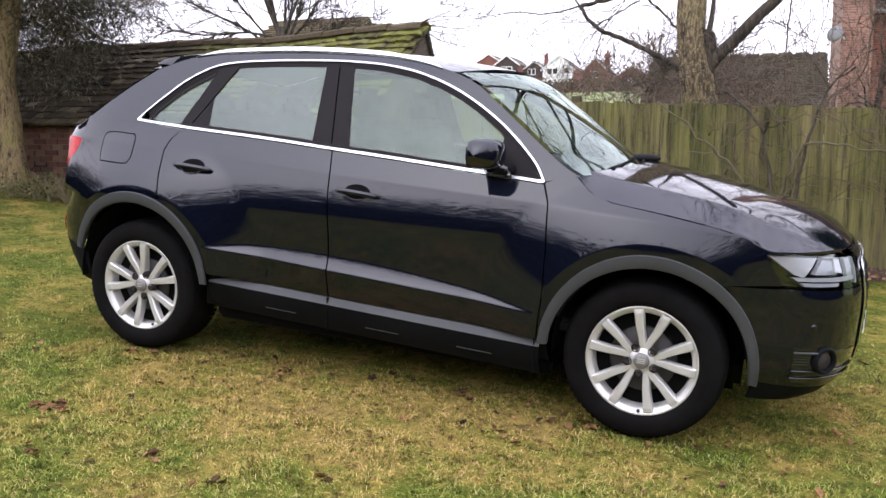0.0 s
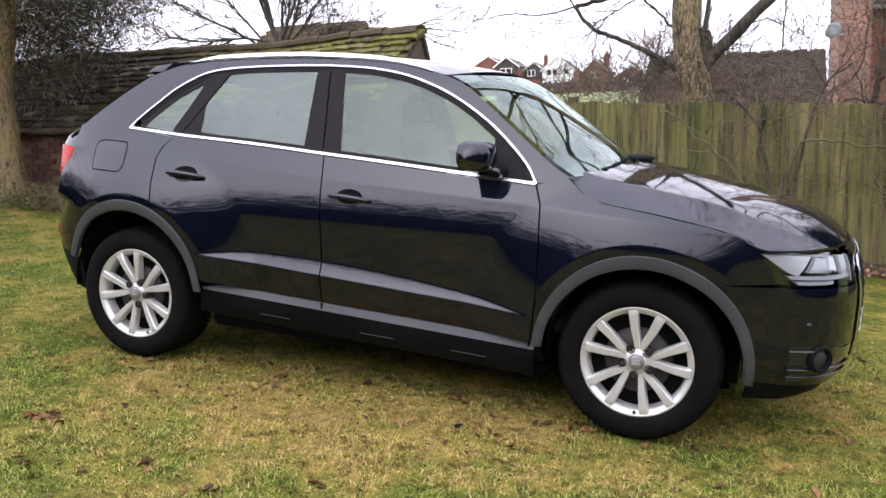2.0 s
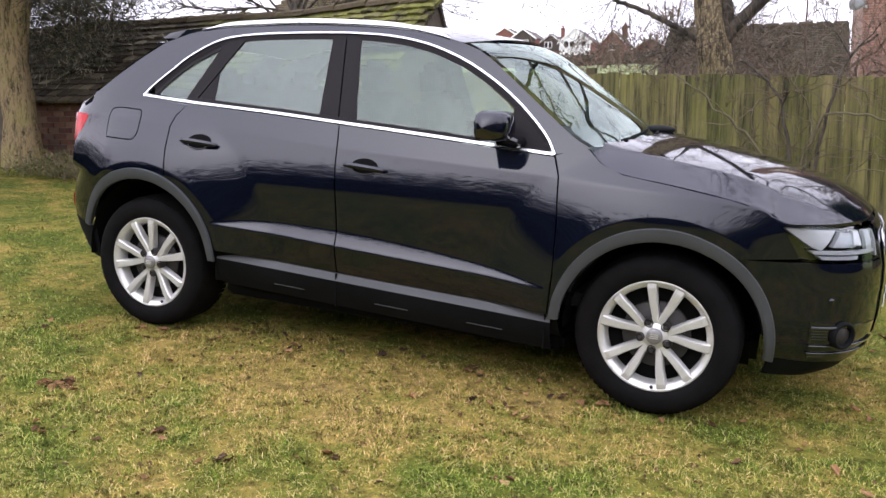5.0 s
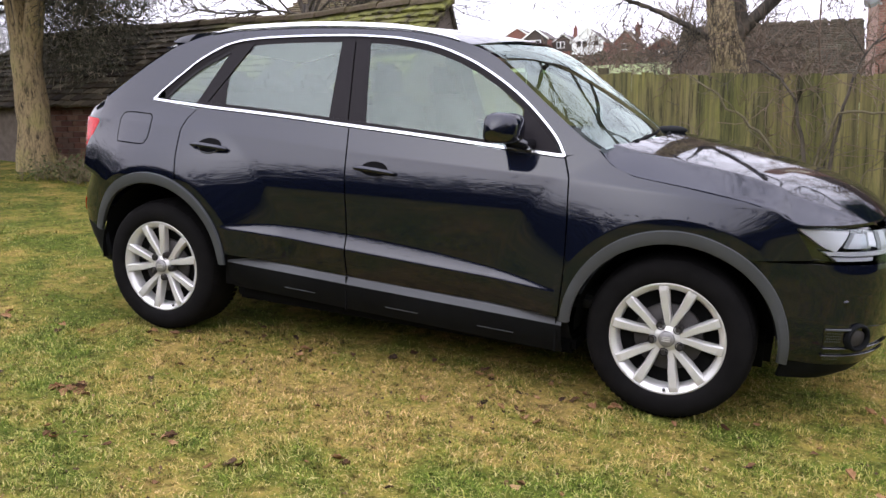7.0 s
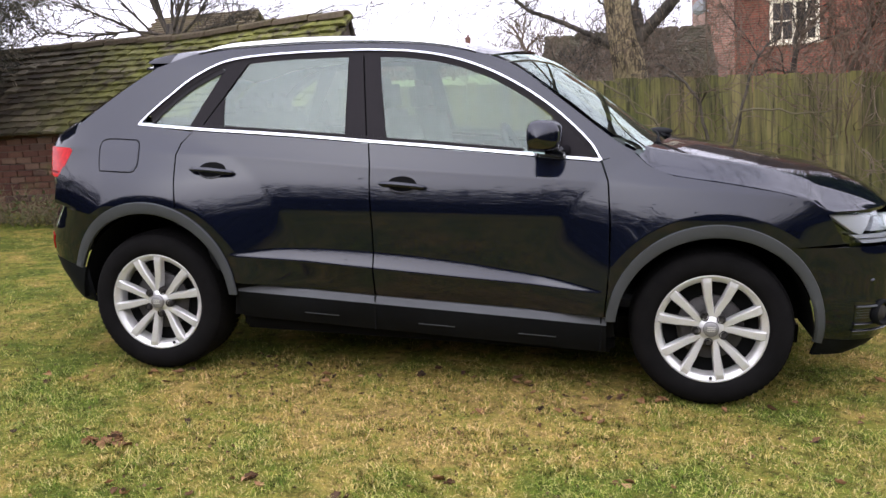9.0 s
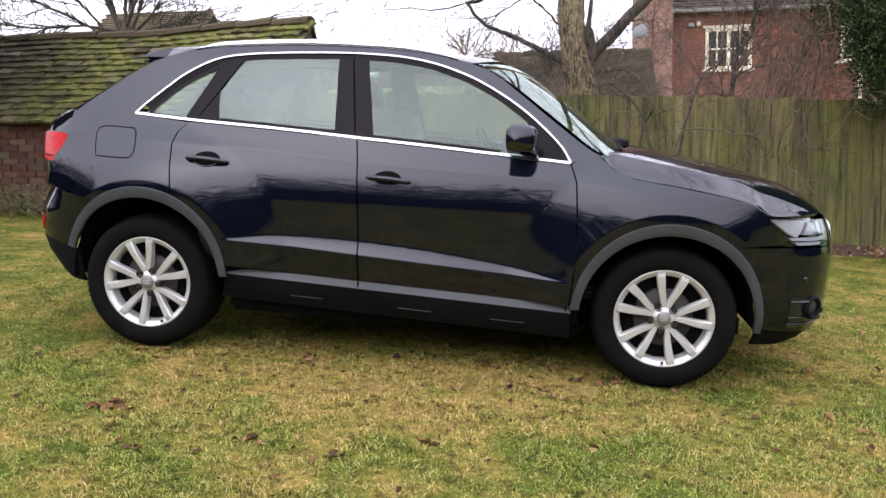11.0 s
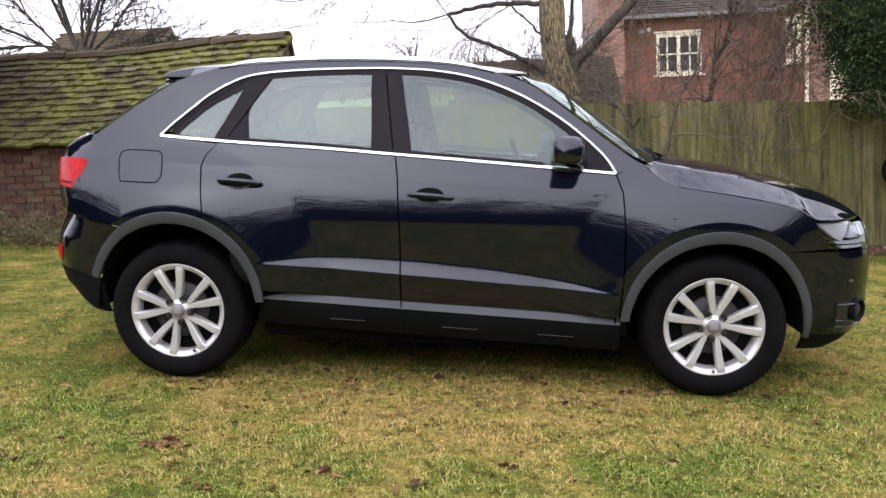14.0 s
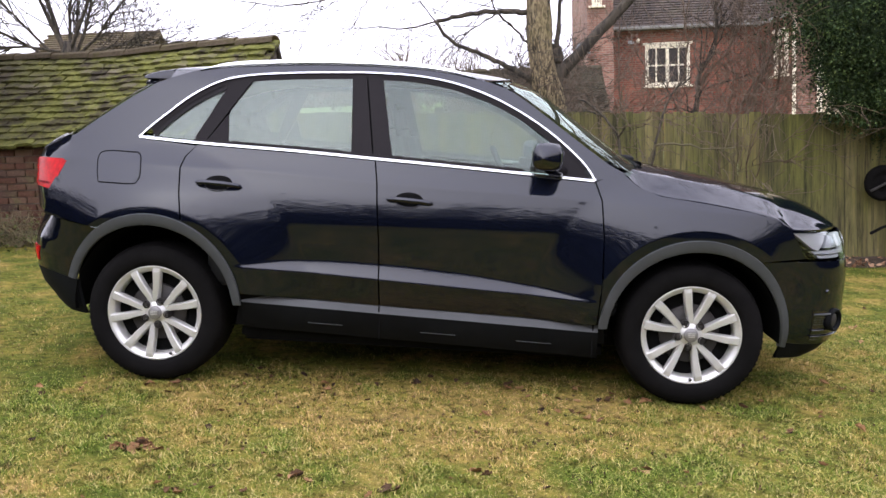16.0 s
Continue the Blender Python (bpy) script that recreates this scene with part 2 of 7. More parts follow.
RED_LENS = plain("red_lens", (0.44, 0.003, 0.006), 0.22, 0, 0.3, 30, 60, coat=0.03, gloss=0.10)
REFLECTOR = plain("lamp_reflector", (0.46, 0.46, 0.47), 0.35, 0.4, 0.05)
PLATE = plain("plate_white", (0.75, 0.75, 0.72), 0.4)
LAWN = lawn_material()
BLADES = blade_material()
FIELD = plain("far_field", (0.16, 0.20, 0.06), 0.95, 0, 0.2, 0.1, 3)
SOIL = plain("leaf_litter_soil", (0.075, 0.048, 0.028), 0.95, 0, 0.45, 6, 60, 0.02)


def board_material():
    """Old fence boards: each its own tone, streaked along the grain, green with algae."""
    m, n, l, b = shader("mossy_board")
    info = n.new("ShaderNodeObjectInfo")
    col = ramp(n, l, info.outputs["Random"], [(0.0, (0.060, 0.052, 0.026)), (0.25, (0.165, 0.138, 0.058)), (0.5, (0.105, 0.098, 0.038)), (0.75, (0.225, 0.190, 0.085)), (0.9, (0.135, 0.120, 0.050)), (1.0, (0.050, 0.042, 0.025))])
    streak = ramp(n, l, noise_node(n, l, 22.0, 6, 0.75, (1, 1, 0.05)), [(0.36, (0.18, 0.17, 0.15)), (0.49, (0.80,) * 3), (0.70, (1.32, 1.24, 1.1))])
    mask = ramp(n, l, noise_node(n, l, 1.5, 7, 0.72, (1, 1, 0.45)), [(0.40, (0, 0, 0)), (0.62, (0.85,) * 3)])
    green = ramp(n, l, noise_node(n, l, 14.0, 5, 0.65, (1, 1, 0.12)), [(0.3, (0.060, 0.068, 0.016)), (0.7, (0.185, 0.185, 0.044))])
    l.new(mixed(n, l, "MULTIPLY", 1.0, mixed(n, l, "MIX", mask, col, green), streak), b.inputs["Base Color"])
    b.inputs["Roughness"].default_value = 0.88
    bumped(n, l, b, noise_node(n, l, 40.0, 5, 0.7, (1, 1, 0.05)), 0.6, 0.004)
    return m


POST = piece_material("weathered_post", [(0.0, (0.09, 0.075, 0.045)), (1.0, (0.13, 0.11, 0.06))], 0.9)
BOARD = board_material()
ROOF_TILE = piece_material("mossy_clay_tile", [(0.0, (0.026, 0.020, 0.014)), (0.35, (0.062, 0.048, 0.030)), (0.7, (0.042, 0.036, 0.022)), (0.9, (0.095, 0.078, 0.050)), (1.0, (0.185, 0.160, 0.110))], 0.92, ((0.080, 0.086, 0.018), (0.205, 0.205, 0.050)), (0.39, 0.55), 3.6, 30, 0.006, True)
RIDGE_TILE = piece_material("lichen_ridge_tile", [(0.0, (0.17, 0.135, 0.09)), (0.5, (0.24, 0.195, 0.13)), (1.0, (0.19, 0.15, 0.095))], 0.92, ((0.15, 0.14, 0.05), (0.20, 0.18, 0.075)), (0.52, 0.66), 3.0, 30, 0.006)
OLD_BRICK = piece_material("old_brick", [(0.0, (0.085, 0.038, 0.028)), (0.4, (0.125, 0.060, 0.040)), (0.75, (0.17, 0.105, 0.072)), (1.0, (0.075, 0.045, 0.036))], 0.93, ((0.10, 0.10, 0.04), (0.16, 0.13, 0.07)), (0.58, 0.72), 2.5, 40, 0.004)
MORTAR = plain("lime_mortar", (0.115, 0.092, 0.072), 0.95, 0, 0.25, 12, 80, 0.004)
HOUSE_BRICK = brick_wall_material("house_brick", (0.275, 0.088, 0.058), (0.150, 0.047, 0.034), (0.225, 0.145, 0.100))
PALE_BRICK = brick_wall_material("pale_house_brick", (0.285, 0.138, 0.102), (0.185, 0.086, 0.064), (0.25, 0.19, 0.155))
SLATE = piece_material("house_roof_tile", [(0.0, (0.085, 0.070, 0.062)), (0.5, (0.12, 0.098, 0.085)), (1.0, (0.065, 0.055, 0.050))], 0.9, ((0.12, 0.11, 0.075), (0.15, 0.13, 0.09)), (0.55, 0.72), 1.0, 12, 0.01)
STONE_SLATE = piece_material("grey_stone_slate", [(0.0, (0.110, 0.096, 0.070)), (0.5, (0.145, 0.128, 0.096)), (1.0, (0.095, 0.084, 0.064))], 0.92, ((0.12, 0.12, 0.07), (0.16, 0.15, 0.10)), (0.5, 0.7), 0.8, 12, 0.01)
WHITE_PAINT = plain("cream_white_paint", (0.76, 0.68, 0.53), 0.5, 0, 0.08, 3, 40)
RENDER_CREAM = plain("cream_render", (0.70, 0.60, 0.42), 0.85, 0, 0.12, 1.5, 30, 0.003)
DARK_PANE = plain("dark_pane", (0.030, 0.024, 0.020), 0.12, 0, 0.2, gloss=0.22)
GUTTER = plain("grey_gutter", (0.24, 0.23, 0.215), 0.5)
TREE_BARK = bark_material("tree_bark", (0.022, 0.017, 0.011), (0.185, 0.140, 0.080), (0.190, 0.165, 0.062), (0.420, 0.330, 0.190))
DARK_BARK = bark_material("dark_bark", (0.030, 0.025, 0.020), (0.10, 0.083, 0.062))
PINE_BARK = bark_material("conifer_bark", (0.045, 0.034, 0.018), (0.330, 0.250, 0.130), (0.330, 0.305, 0.090), (0.390, 0.285, 0.150))
TWIG = plain("bare_twig", (0.150, 0.108, 0.075), 0.9, 0, 0.3, 5, 60)
PALE_TWIG = plain("lichen_twig", (0.115, 0.098, 0.055), 0.9, 0, 0.3, 5, 60)
YEW = leaf_material("dark_conifer_leaf", [(0.0, (0.034, 0.036, 0.024)), (0.45, (0.096, 0.096, 0.062)), (0.8, (0.195, 0.175, 0.125)), (1.0, (0.34, 0.28, 0.21))])
# strong clump contrast paints lit tips and dark depths into the leaf colour
LAUREL = leaf_material("evergreen_leaf", [(0.0, (0.010, 0.020, 0.008)), (0.5, (0.024, 0.044, 0.015)), (0.85, (0.052, 0.080, 0.025)), (1.0, (0.105, 0.135, 0.045))], 0.65, ((0.38, 0.45), (0.62, 1.7)), 4.5)
HEDGE = leaf_material("hedge_leaf", [(0.0, (0.011, 0.014, 0.009)), (1.0, (0.032, 0.036, 0.022))])
# darker than the leaves, to paint the shade within the hedge
HEDGE_SHADE = plain("hedge_shade", (0.010, 0.011, 0.008), 0.95, 0, 0.4, 3, 30, 0.02, gloss=0.05)
BROWN_LEAF = leaf_material("dead_leaf", [(0.0, (0.13, 0.065, 0.035)), (0.4, (0.30, 0.165, 0.095)), (1.0, (0.52, 0.33, 0.21))], 0.8)
GALVANISED = plain("grey_steel", (0.30, 0.31, 0.31), 0.55, 0.6, 0.2, 5)
RED_BRICK_FAR = plain("far_red_brick", (0.20, 0.085, 0.066), 0.9, 0, 0.15, 1)
BROWN_BOARD_FAR = plain("far_dark_boarding", (0.055, 0.040, 0.033), 0.8, 0, 0.2, 1)
FAR_ROOF = plain("far_roof_tile", (0.10, 0.078, 0.070), 0.9, 0, 0.2, 1.5)
FAR_WHITE = plain("far_white_boarding", (0.80, 0.80, 0.78), 0.6, 0, 0.05, 1)

# ---- building tools ----
def from_lists(name, verts, faces, material, parent=None, smooth=False, label=""):
    me = bpy.data.meshes.new(name)
    me.from_pydata([tuple(v) for v in verts], [], faces)
    me.materials.append(material)
    if smooth:
        me.polygons.foreach_set("use_smooth", [True] * len(me.polygons))
    me.update()
    ob = new(name, me)
    ob.parent = parent
    if label:
        tagged(ob, label)
    return ob


def part(name, bm, material, parent, label="", smooth=False):
    me = bpy.data.meshes.new(name)
    bmesh.ops.recalc_face_normals(bm, faces=bm.faces)
    bm.to_mesh(me)
    bm.free()
    me.materials.append(material)
    if smooth:
        me.polygons.foreach_set("use_smooth", [True] * len(me.polygons))
    ob = new(name, me)
    ob.parent = parent
    if label:
        tagged(ob, label)
    return ob


def thing(name, at=(0, 0, 0), label="", category="", group="", kind=""):
    ob = new(name)
    ob.matrix_world = at if isinstance(at, Matrix) else Matrix.Translation(at)
    ob.empty_display_size = 0.2
    return tagged(ob, label, category, group, kind)


def box(size, at=(0, 0, 0), turn=(0, 0, 0), bevel=0.0, bm=None):
    bm = bm or bmesh.new()
    made = bmesh.ops.create_cube(bm, size=1.0, matrix=pose(*at, *turn) @ Matrix.Diagonal((*size, 1)))
    if bevel:
        edges = list({e for v in made["verts"] for e in v.link_edges})
        bmesh.ops.bevel(bm, geom=edges, offset=bevel, segments=2, affect="EDGES", clamp_overlap=True)
    return bm


def lathe(profile, n=64, axis="y", bm=None):
    """Turns a profile of (radius, height) about the axis."""
    bm = bm or bmesh.new()
    rings = []
    for r, h in profile:
        ring = []
        for i in range(n):
            a = 2 * math.pi * i / n
            c, s = r * math.cos(a), r * math.sin(a)
            ring.append(bm.verts.new((c, h, s) if axis == "y" else (c, s, h)))
        rings.append(ring)
    for a, b in zip(rings, rings[1:]):
        for i in range(n):
            bm.faces.new((a[i], a[(i + 1) % n], b[(i + 1) % n], b[i]))
    return bm


def resample(points, n):
    p = np.array(points, float)
    d = np.concatenate(([0], np.cumsum(np.linalg.norm(np.diff(p, axis=0), axis=1))))
    s = np.linspace(0, d[-1], n)
    return np.stack([np.interp(s, d, p[:, k]) for k in range(p.shape[1])], 1)


def smooth_line(points, n):
    """A Catmull-Rom line through the points, resampled evenly."""
    p = np.array(points, float)
    q = np.vstack((2 * p[0] - p[1], p, 2 * p[-1] - p[-2]))
    out = []
    for i in range(1, len(q) - 2):
        a, b, c, d = q[i - 1], q[i], q[i + 1], q[i + 2]
        for t in np.linspace(0, 1, 9)[: 9 if i == len(q) - 3 else 8]:
            out.append(0.5 * (2 * b + (c - a) * t + (2 * a - 5 * b + 4 * c - d) * t * t + (3 * b - a - 3 * c + d) * t ** 3))
    return resample(out, n)


def coons(bottom, top, left, right, nu, nv):
    b, t, l, r = resample(bottom, nu), resample(top, nu), resample(left, nv), resample(right, nv)
    u, v = np.linspace(0, 1, nu)[None, :, None], np.linspace(0, 1, nv)[:, None, None]
    return (1 - v) * b[None] + v * t[None] + (1 - u) * l[:, None] + u * r[:, None] - (1 - u) * (1 - v) * b[0] - u * (1 - v) * b[-1] - (1 - u) * v * t[0] - u * v * t[-1]


def grid_faces(nu, nv, start=0, flip=False):
    f = []
    for j in range(nv - 1):
        for i in range(nu - 1):
            a = start + j * nu + i
            q = (a, a + 1, a + nu + 1, a + nu)
            f.append(q[::-1] if flip else q)
    return f


def tube(verts, faces, pts, radii, n=6):
    pts = [Vector(p) for p in pts]
    start, up = len(verts), Vector((0.13, 0.31, 0.94))
    for i, p in enumerate(pts):
        d = (pts[min(i + 1, len(pts) - 1)] - pts[max(i - 1, 0)]).normalized()
        if abs(d.dot(up)) > 0.97:
            up = Vector((0.9, 0.2, 0.1))
        s = d.cross(up).normalized()
        w = s.cross(d)
        for k in range(n):
            a = 2 * math.pi * k / n
            verts.append(p + (s * math.cos(a) + w * math.sin(a)) * float(radii[i]))
    for i in range(len(pts) - 1):
        for k in range(n):
            a, b = start + i * n + k, start + i * n + (k + 1) % n
            faces.append((a, b, b + n, a + n))
    verts.append(pts[-1])
    tip = len(verts) - 1
    for k in range(n):
        faces.append((start + (len(pts) - 1) * n + k, start + (len(pts) - 1) * n + (k + 1) % n, tip))


def gnarl(verts, start, centre_line, amount=0.03, scale=7.0, stretch=0.22):
    """Pushes a trunk's skin in and out, so that its bark runs in ridges."""
    c = [Vector(p) for p in centre_line]
    for i in range(start, len(verts)):
        p = Vector(verts[i])
        near = min(c, key=lambda q: (q - p).length_squared)
        d = Vector((p.x - near.x, p.y - near.y, 0))
        if d.length > 1e-4:
            k = noise.noise((p.x * scale, p.y * scale, p.z * scale * stretch)) + 0.6 * noise.noise((p.x * scale * 2.3, p.y * scale * 2.3, p.z * scale * 0.5 + 9))
            verts[i] = p + d.normalized() * amount * k


def ground(x, y):
    """The height of the land: the lawn's plane, then a field that climbs away behind the fence."""
    xx = max(-9.0, min(9.0, x))
    if y < 6:
        z = 0.04 * max(y, -14.0)
    else:
        z = 0.24 + 0.0865 * (min(y, 175.0) - 6)
    return z - 0.06 * xx


def lean(rng, d, amount):
    return (d + Vector((rng.uniform(-1, 1), rng.uniform(-1, 1), rng.uniform(-1, 1))) * amount).normalized()


def grow(verts, faces, rng, p, d, r, length, depth, droop=0.0, kids=3, wobble=0.25, thin=0.62, shrink=0.68, sides=6, least=0.003):
    """One limb with its own side limbs, down to twigs."""
    n = max(3, int(length / 0.22)) if depth > 1 else 3
    pts, radii, ways = [p.copy()], [r], [d.copy()]
    end = max(least, r * 0.45)
    for i in range(n):
        d = lean(rng, d, wobble / math.sqrt(n) * 1.6)
        d = (d + Vector((0, 0, -droop))).normalized()
        p = p + d * (length / n)
        pts.append(p.copy()), radii.append(r + (end - r) * (i + 1) / n), ways.append(d.copy())
    tube(verts, faces, pts, radii, sides if r > 0.012 else 4 if r > 0.006 else 3)
    if depth <= 0:
        return
    for k in range(kids):
        i = rng.randint(max(1, n // 3), n) if k else n
        side = lean(rng, ways[i], 0.85 if k else 0.35)
        grow(verts, faces, rng, pts[i], side, max(least, radii[i] * (0.85 if k == 0 else thin)), length * rng.uniform(0.75, 1.1) * shrink, depth - 1, droop, kids, wobble, thin, shrink, sides, least)


def spray(verts, faces, rng, at, size, count, flat=0.5, length=(0.05, 0.12), width=0.25):
    """A clump of small leaves about a point."""
    for _ in range(count):
        o = Vector((rng.gauss(0, 1), rng.gauss(0, 1), rng.gauss(0, 1) * flat)) * size * 0.5
        c = Vector(at) + o
        d = lean(rng, o.normalized() if o.length > 1e-6 else Vector((0, 0, 1)), 0.7)
        s = d.cross(Vector((rng.uniform(-1, 1), rng.uniform(-1, 1), rng.uniform(-1, 1)))).normalized()
        ln = rng.uniform(*length)
        i = len(verts)
        verts += [c, c + d * ln * 0.5 + s * ln * width, c + d * ln, c + d * ln * 0.5 - s * ln * width]
        faces.append((i, i + 1, i + 2, i + 3))

# ---- the land ----
def build_ground():
    def steps(lo, near_lo, near_hi, hi, fine, rough):
        a = list(np.arange(near_lo, near_hi + 1e-6, fine))
        left, right, s = [], [], fine
        v = near_lo
        while v > lo:
            s *= rough
            v -= s
            left.append(max(v, lo))
        v, s = near_hi, fine
        while v < hi:
            s *= rough
            v += s
            right.append(min(v, hi))
        return left[::-1] + a + right
    xs, ys = steps(-700, -6.5, 6.5, 700, 0.12, 1.12), steps(-400, -4.4, 6.0, 900, 0.12, 1.12)
    verts = []
    for y in ys:
        for x in xs:
            z = ground(x, y)
            if abs(x) < 9 and -7 < y < 5.2:
                z += 0.016 * noise.noise((x * 0.9, y * 0.9, 3.0)) + 0.006 * noise.noise((x * 4, y * 4, 7.0)) - 0.004
            if y > 8:
                z += 0.5 * min(1, (y - 8) / 60) * noise.noise((x * 0.03, y * 0.03, 1.0))
            verts.append((x, y, z))
    faces = grid_faces(len(xs), len(ys))
    ob = from_lists("ground", verts, faces, LAWN, smooth=True)
    tagged(ob, "mossy winter lawn with yellow patches, sloping gently", "lawn", kind="structure")
    ob.data.materials.append(FIELD)
    for p in ob.data.polygons:
        if p.center.y > 8:
            p.material_index = 1


build_ground()


def build_blades():
    """Short grass, thick where the lens passes near it."""
    rg = np.random.default_rng(5)
    spans = [(-3.9, 4.3, -3.7, -1.0, 13500), (-5.0, 4.8, -1.0, 0.9, 3000), (-7.5, 5.2, 0.9, 4.9, 900), (-6.5, -3.9, -3.0, 0.9, 3000), (1.6, 4.9, -1.0, 1.4, 6000), (-1.6, 1.6, -1.0, -0.5, 10000)]
    pts = []
    for x0, x1, y0, y1, dens in spans:
        n = int((x1 - x0) * (y1 - y0) * dens)
        pts.append(np.stack((rg.uniform(x0, x1, n), rg.uniform(y0, y1, n)), 1))
    p = np.concatenate(pts)
    n = len(p)
    clump = np.array([noise.noise((a * 6, b * 6, 11.0)) for a, b in p])
    z = np.array([ground(a, b) for a, b in p]) + np.array([0.016 * noise.noise((a * 0.9, b * 0.9, 3.0)) for a, b in p]) - 0.008
    h = rg.uniform(0.009, 0.028, n) * (1 + 0.8 * clump)
    wisp = (rg.random(n) < 0.10) & (clump > 0.0)
    h = np.where(wisp, rg.uniform(0.020, 0.036, n), h)  # unmown wisps in the tufts
    ang, tilt, w = rg.uniform(0, 2 * np.pi, n), rg.uniform(0.3, 2.2, n), rg.uniform(0.0010, 0.0022, n)
    tilt = np.where(wisp, rg.uniform(1.3, 2.6, n), tilt)
    dx, dy = np.cos(ang), np.sin(ang)
    sx, sy = -dy * w, dx * w
    mid, tip = h * 0.55, h
    v = np.empty((n, 5, 3))
    v[:, 0] = np.stack((p[:, 0] - sx, p[:, 1] - sy, z), 1)
    v[:, 1] = np.stack((p[:, 0] + sx, p[:, 1] + sy, z), 1)
    v[:, 2] = np.stack((p[:, 0] + sx * 0.8 + dx * mid * tilt * 0.72, p[:, 1] + sy * 0.8 + dy * mid * tilt * 0.72, z + mid), 1)
    v[:, 3] = np.stack((p[:, 0] - sx * 0.8 + dx * mid * tilt * 0.72, p[:, 1] - sy * 0.8 + dy * mid * tilt * 0.72, z + mid), 1)
    v[:, 4] = np.stack((p[:, 0] + dx * tip * tilt, p[:, 1] + dy * tip * tilt, z + tip * np.maximum(0.25, 1.10 - 0.36 * tilt)), 1)
    base = np.arange(n)[:, None] * 5
    quads, tris = base + np.array([0, 1, 2, 3]), base + np.array([3, 2, 4])
    loops = np.concatenate((quads, tris), 1).ravel()
    me = bpy.data.meshes.new("grass")
    me.vertices.add(n * 5), me.loops.add(n * 7), me.polygons.add(n * 2)
    me.vertices.foreach_set("co", v.ravel())
    me.loops.foreach_set("vertex_index", loops.astype(np.int32))
    starts = np.stack((np.arange(n) * 7, np.arange(n) * 7 + 4), 1).ravel()
    me.polygons.foreach_set("loop_start", starts.astype(np.int32))
    me.update(calc_edges=True)
    me.materials.append(BLADES)
    tagged(new("grass", me), "short mossy lawn grass, green and straw-yellow", "grass", kind="stuff")


build_blades()

# ---- the backs of things that close the place behind the lens ----
def build_hedge():
    """The dark boundary planting round the lawn behind the lens."""
    rng = random.Random(8)
    line = resample([(-17, 7), (-15, -1), (-8, -5.6), (-2.5, -7.0), (4.5, -7.0), (9.5, -4.6), (18, 6)], 260)

    def height(i, x, y):
        tall = 0.95 * math.exp(-(((x + 2.9) / 2.2) ** 2)) + 0.38 * math.exp(-(((x - 0.5) / 1.1) ** 2)) - 0.29 * math.exp(-(((x - 2.2) / 0.9) ** 2)) + 0.23 * math.exp(-(((x - 4.1) / 1.4) ** 2)) if y < -4.0 else 0.0
        tall += 1.5 * math.exp(-(((y + 4.0) / 3.5) ** 2)) if x < -9 else 0.0
        tall += 1.2 * math.exp(-(((y - 0.0) / 6.0) ** 2)) if x > 10 else 0.0
        return 1.20 + tall + 0.33 * noise.noise((x * 0.7, y * 0.7, 0.0)) + 0.15 * noise.noise((x * 2.3, y * 2.3, 4.0))
    verts, faces = [], []
    for i, (x, y) in enumerate(line):
        h = height(i, x, y)
        for q in range(16):
            up = h * (rng.uniform(0.02, 1) if q < 6 else 0.75 + abs(rng.gauss(0, 0.26)))
            spray(verts, faces, rng, (x + rng.gauss(0, 0.3), y + rng.gauss(0, 0.25), ground(x, y) + up), 0.6 if q < 6 else 0.85, 22 if q < 6 else 12, 0.8, (0.08, 0.20) if q < 6 else (0.06, 0.15), 0.3)
    tagged(from_lists("hedge", verts, faces, HEDGE), "tall dark boundary hedge", "hedge", kind="stuff")
    # one dark upright sheet stands in for the shade deep in the hedge
    verts = []
    for k in (0, 0.66):
        for i, (x, y) in enumerate(line):
            verts.append((x, y, ground(x, y) - 0.1 + k * height(i, x, y)))
    tagged(from_lists("hedge_shade_sheet", verts, grid_faces(260, 2), HEDGE_SHADE), "dark sheet for the shade inside the boundary hedge", "hedge", kind="stuff")


build_hedge()

# ---- the car, in its own frame: x forward, z up from the lawn's plane ----
car = thing("car", SLOPE, "dark navy five-door crossover car parked on the lawn", "car")

LAMP_GREY = plain("lamp_housing", (0.32, 0.325, 0.34), 0.35, 0.1, 0.1, 20)
DARK_RED = plain("dark_red_lens", (0.16, 0.002, 0.004), 0.5, 0, 0.3, 30, 60, gloss=0.05)
Z_T = np.linspace(0.1, 1.75, 660)
W_T = np.interp(Z_T, [0.1, 0.2, 0.28, 0.36, 0.46, 0.55, 0.70, 0.82, 0.88, 0.94, 1.00, 1.06, 1.13, 1.50, 1.56, 1.62, 1.75], [0.76, 0.80, 0.84, 0.872, 0.885, 0.886, 0.895, 0.902, 0.899, 0.889, 0.869, 0.845, 0.815, 0.645, 0.612, 0.56, 0.40])
KERN = np.exp(-0.5 * (np.arange(-24, 25) * (Z_T[1] - Z_T[0]) / 0.018) ** 2)
W_T = np.convolve(np.pad(W_T, 24, mode="edge"), KERN / KERN.sum(), "valid")
X_T = np.linspace(-2.4, 2.4, 481)
P_T = np.interp(X_T, [-2.4, -2.2, -2.1, -1.95, -1.85, -1.7, -1.5, -1.3, 1.35, 1.55, 1.7, 1.85, 1.97, 2.1, 2.2, 2.4], [0.2, 0.52, 0.70, 0.845, 0.895, 0.945, 0.973, 0.985, 0.985, 0.972, 0.949, 0.905, 0.845, 0.70, 0.5, 0.2]) / 0.985
KX = np.exp(-0.5 * (np.arange(-30, 31) * 0.01 / 0.09) ** 2)
P_T = np.convolve(np.pad(P_T, 30, mode="edge"), KX / KX.sum(), "valid")


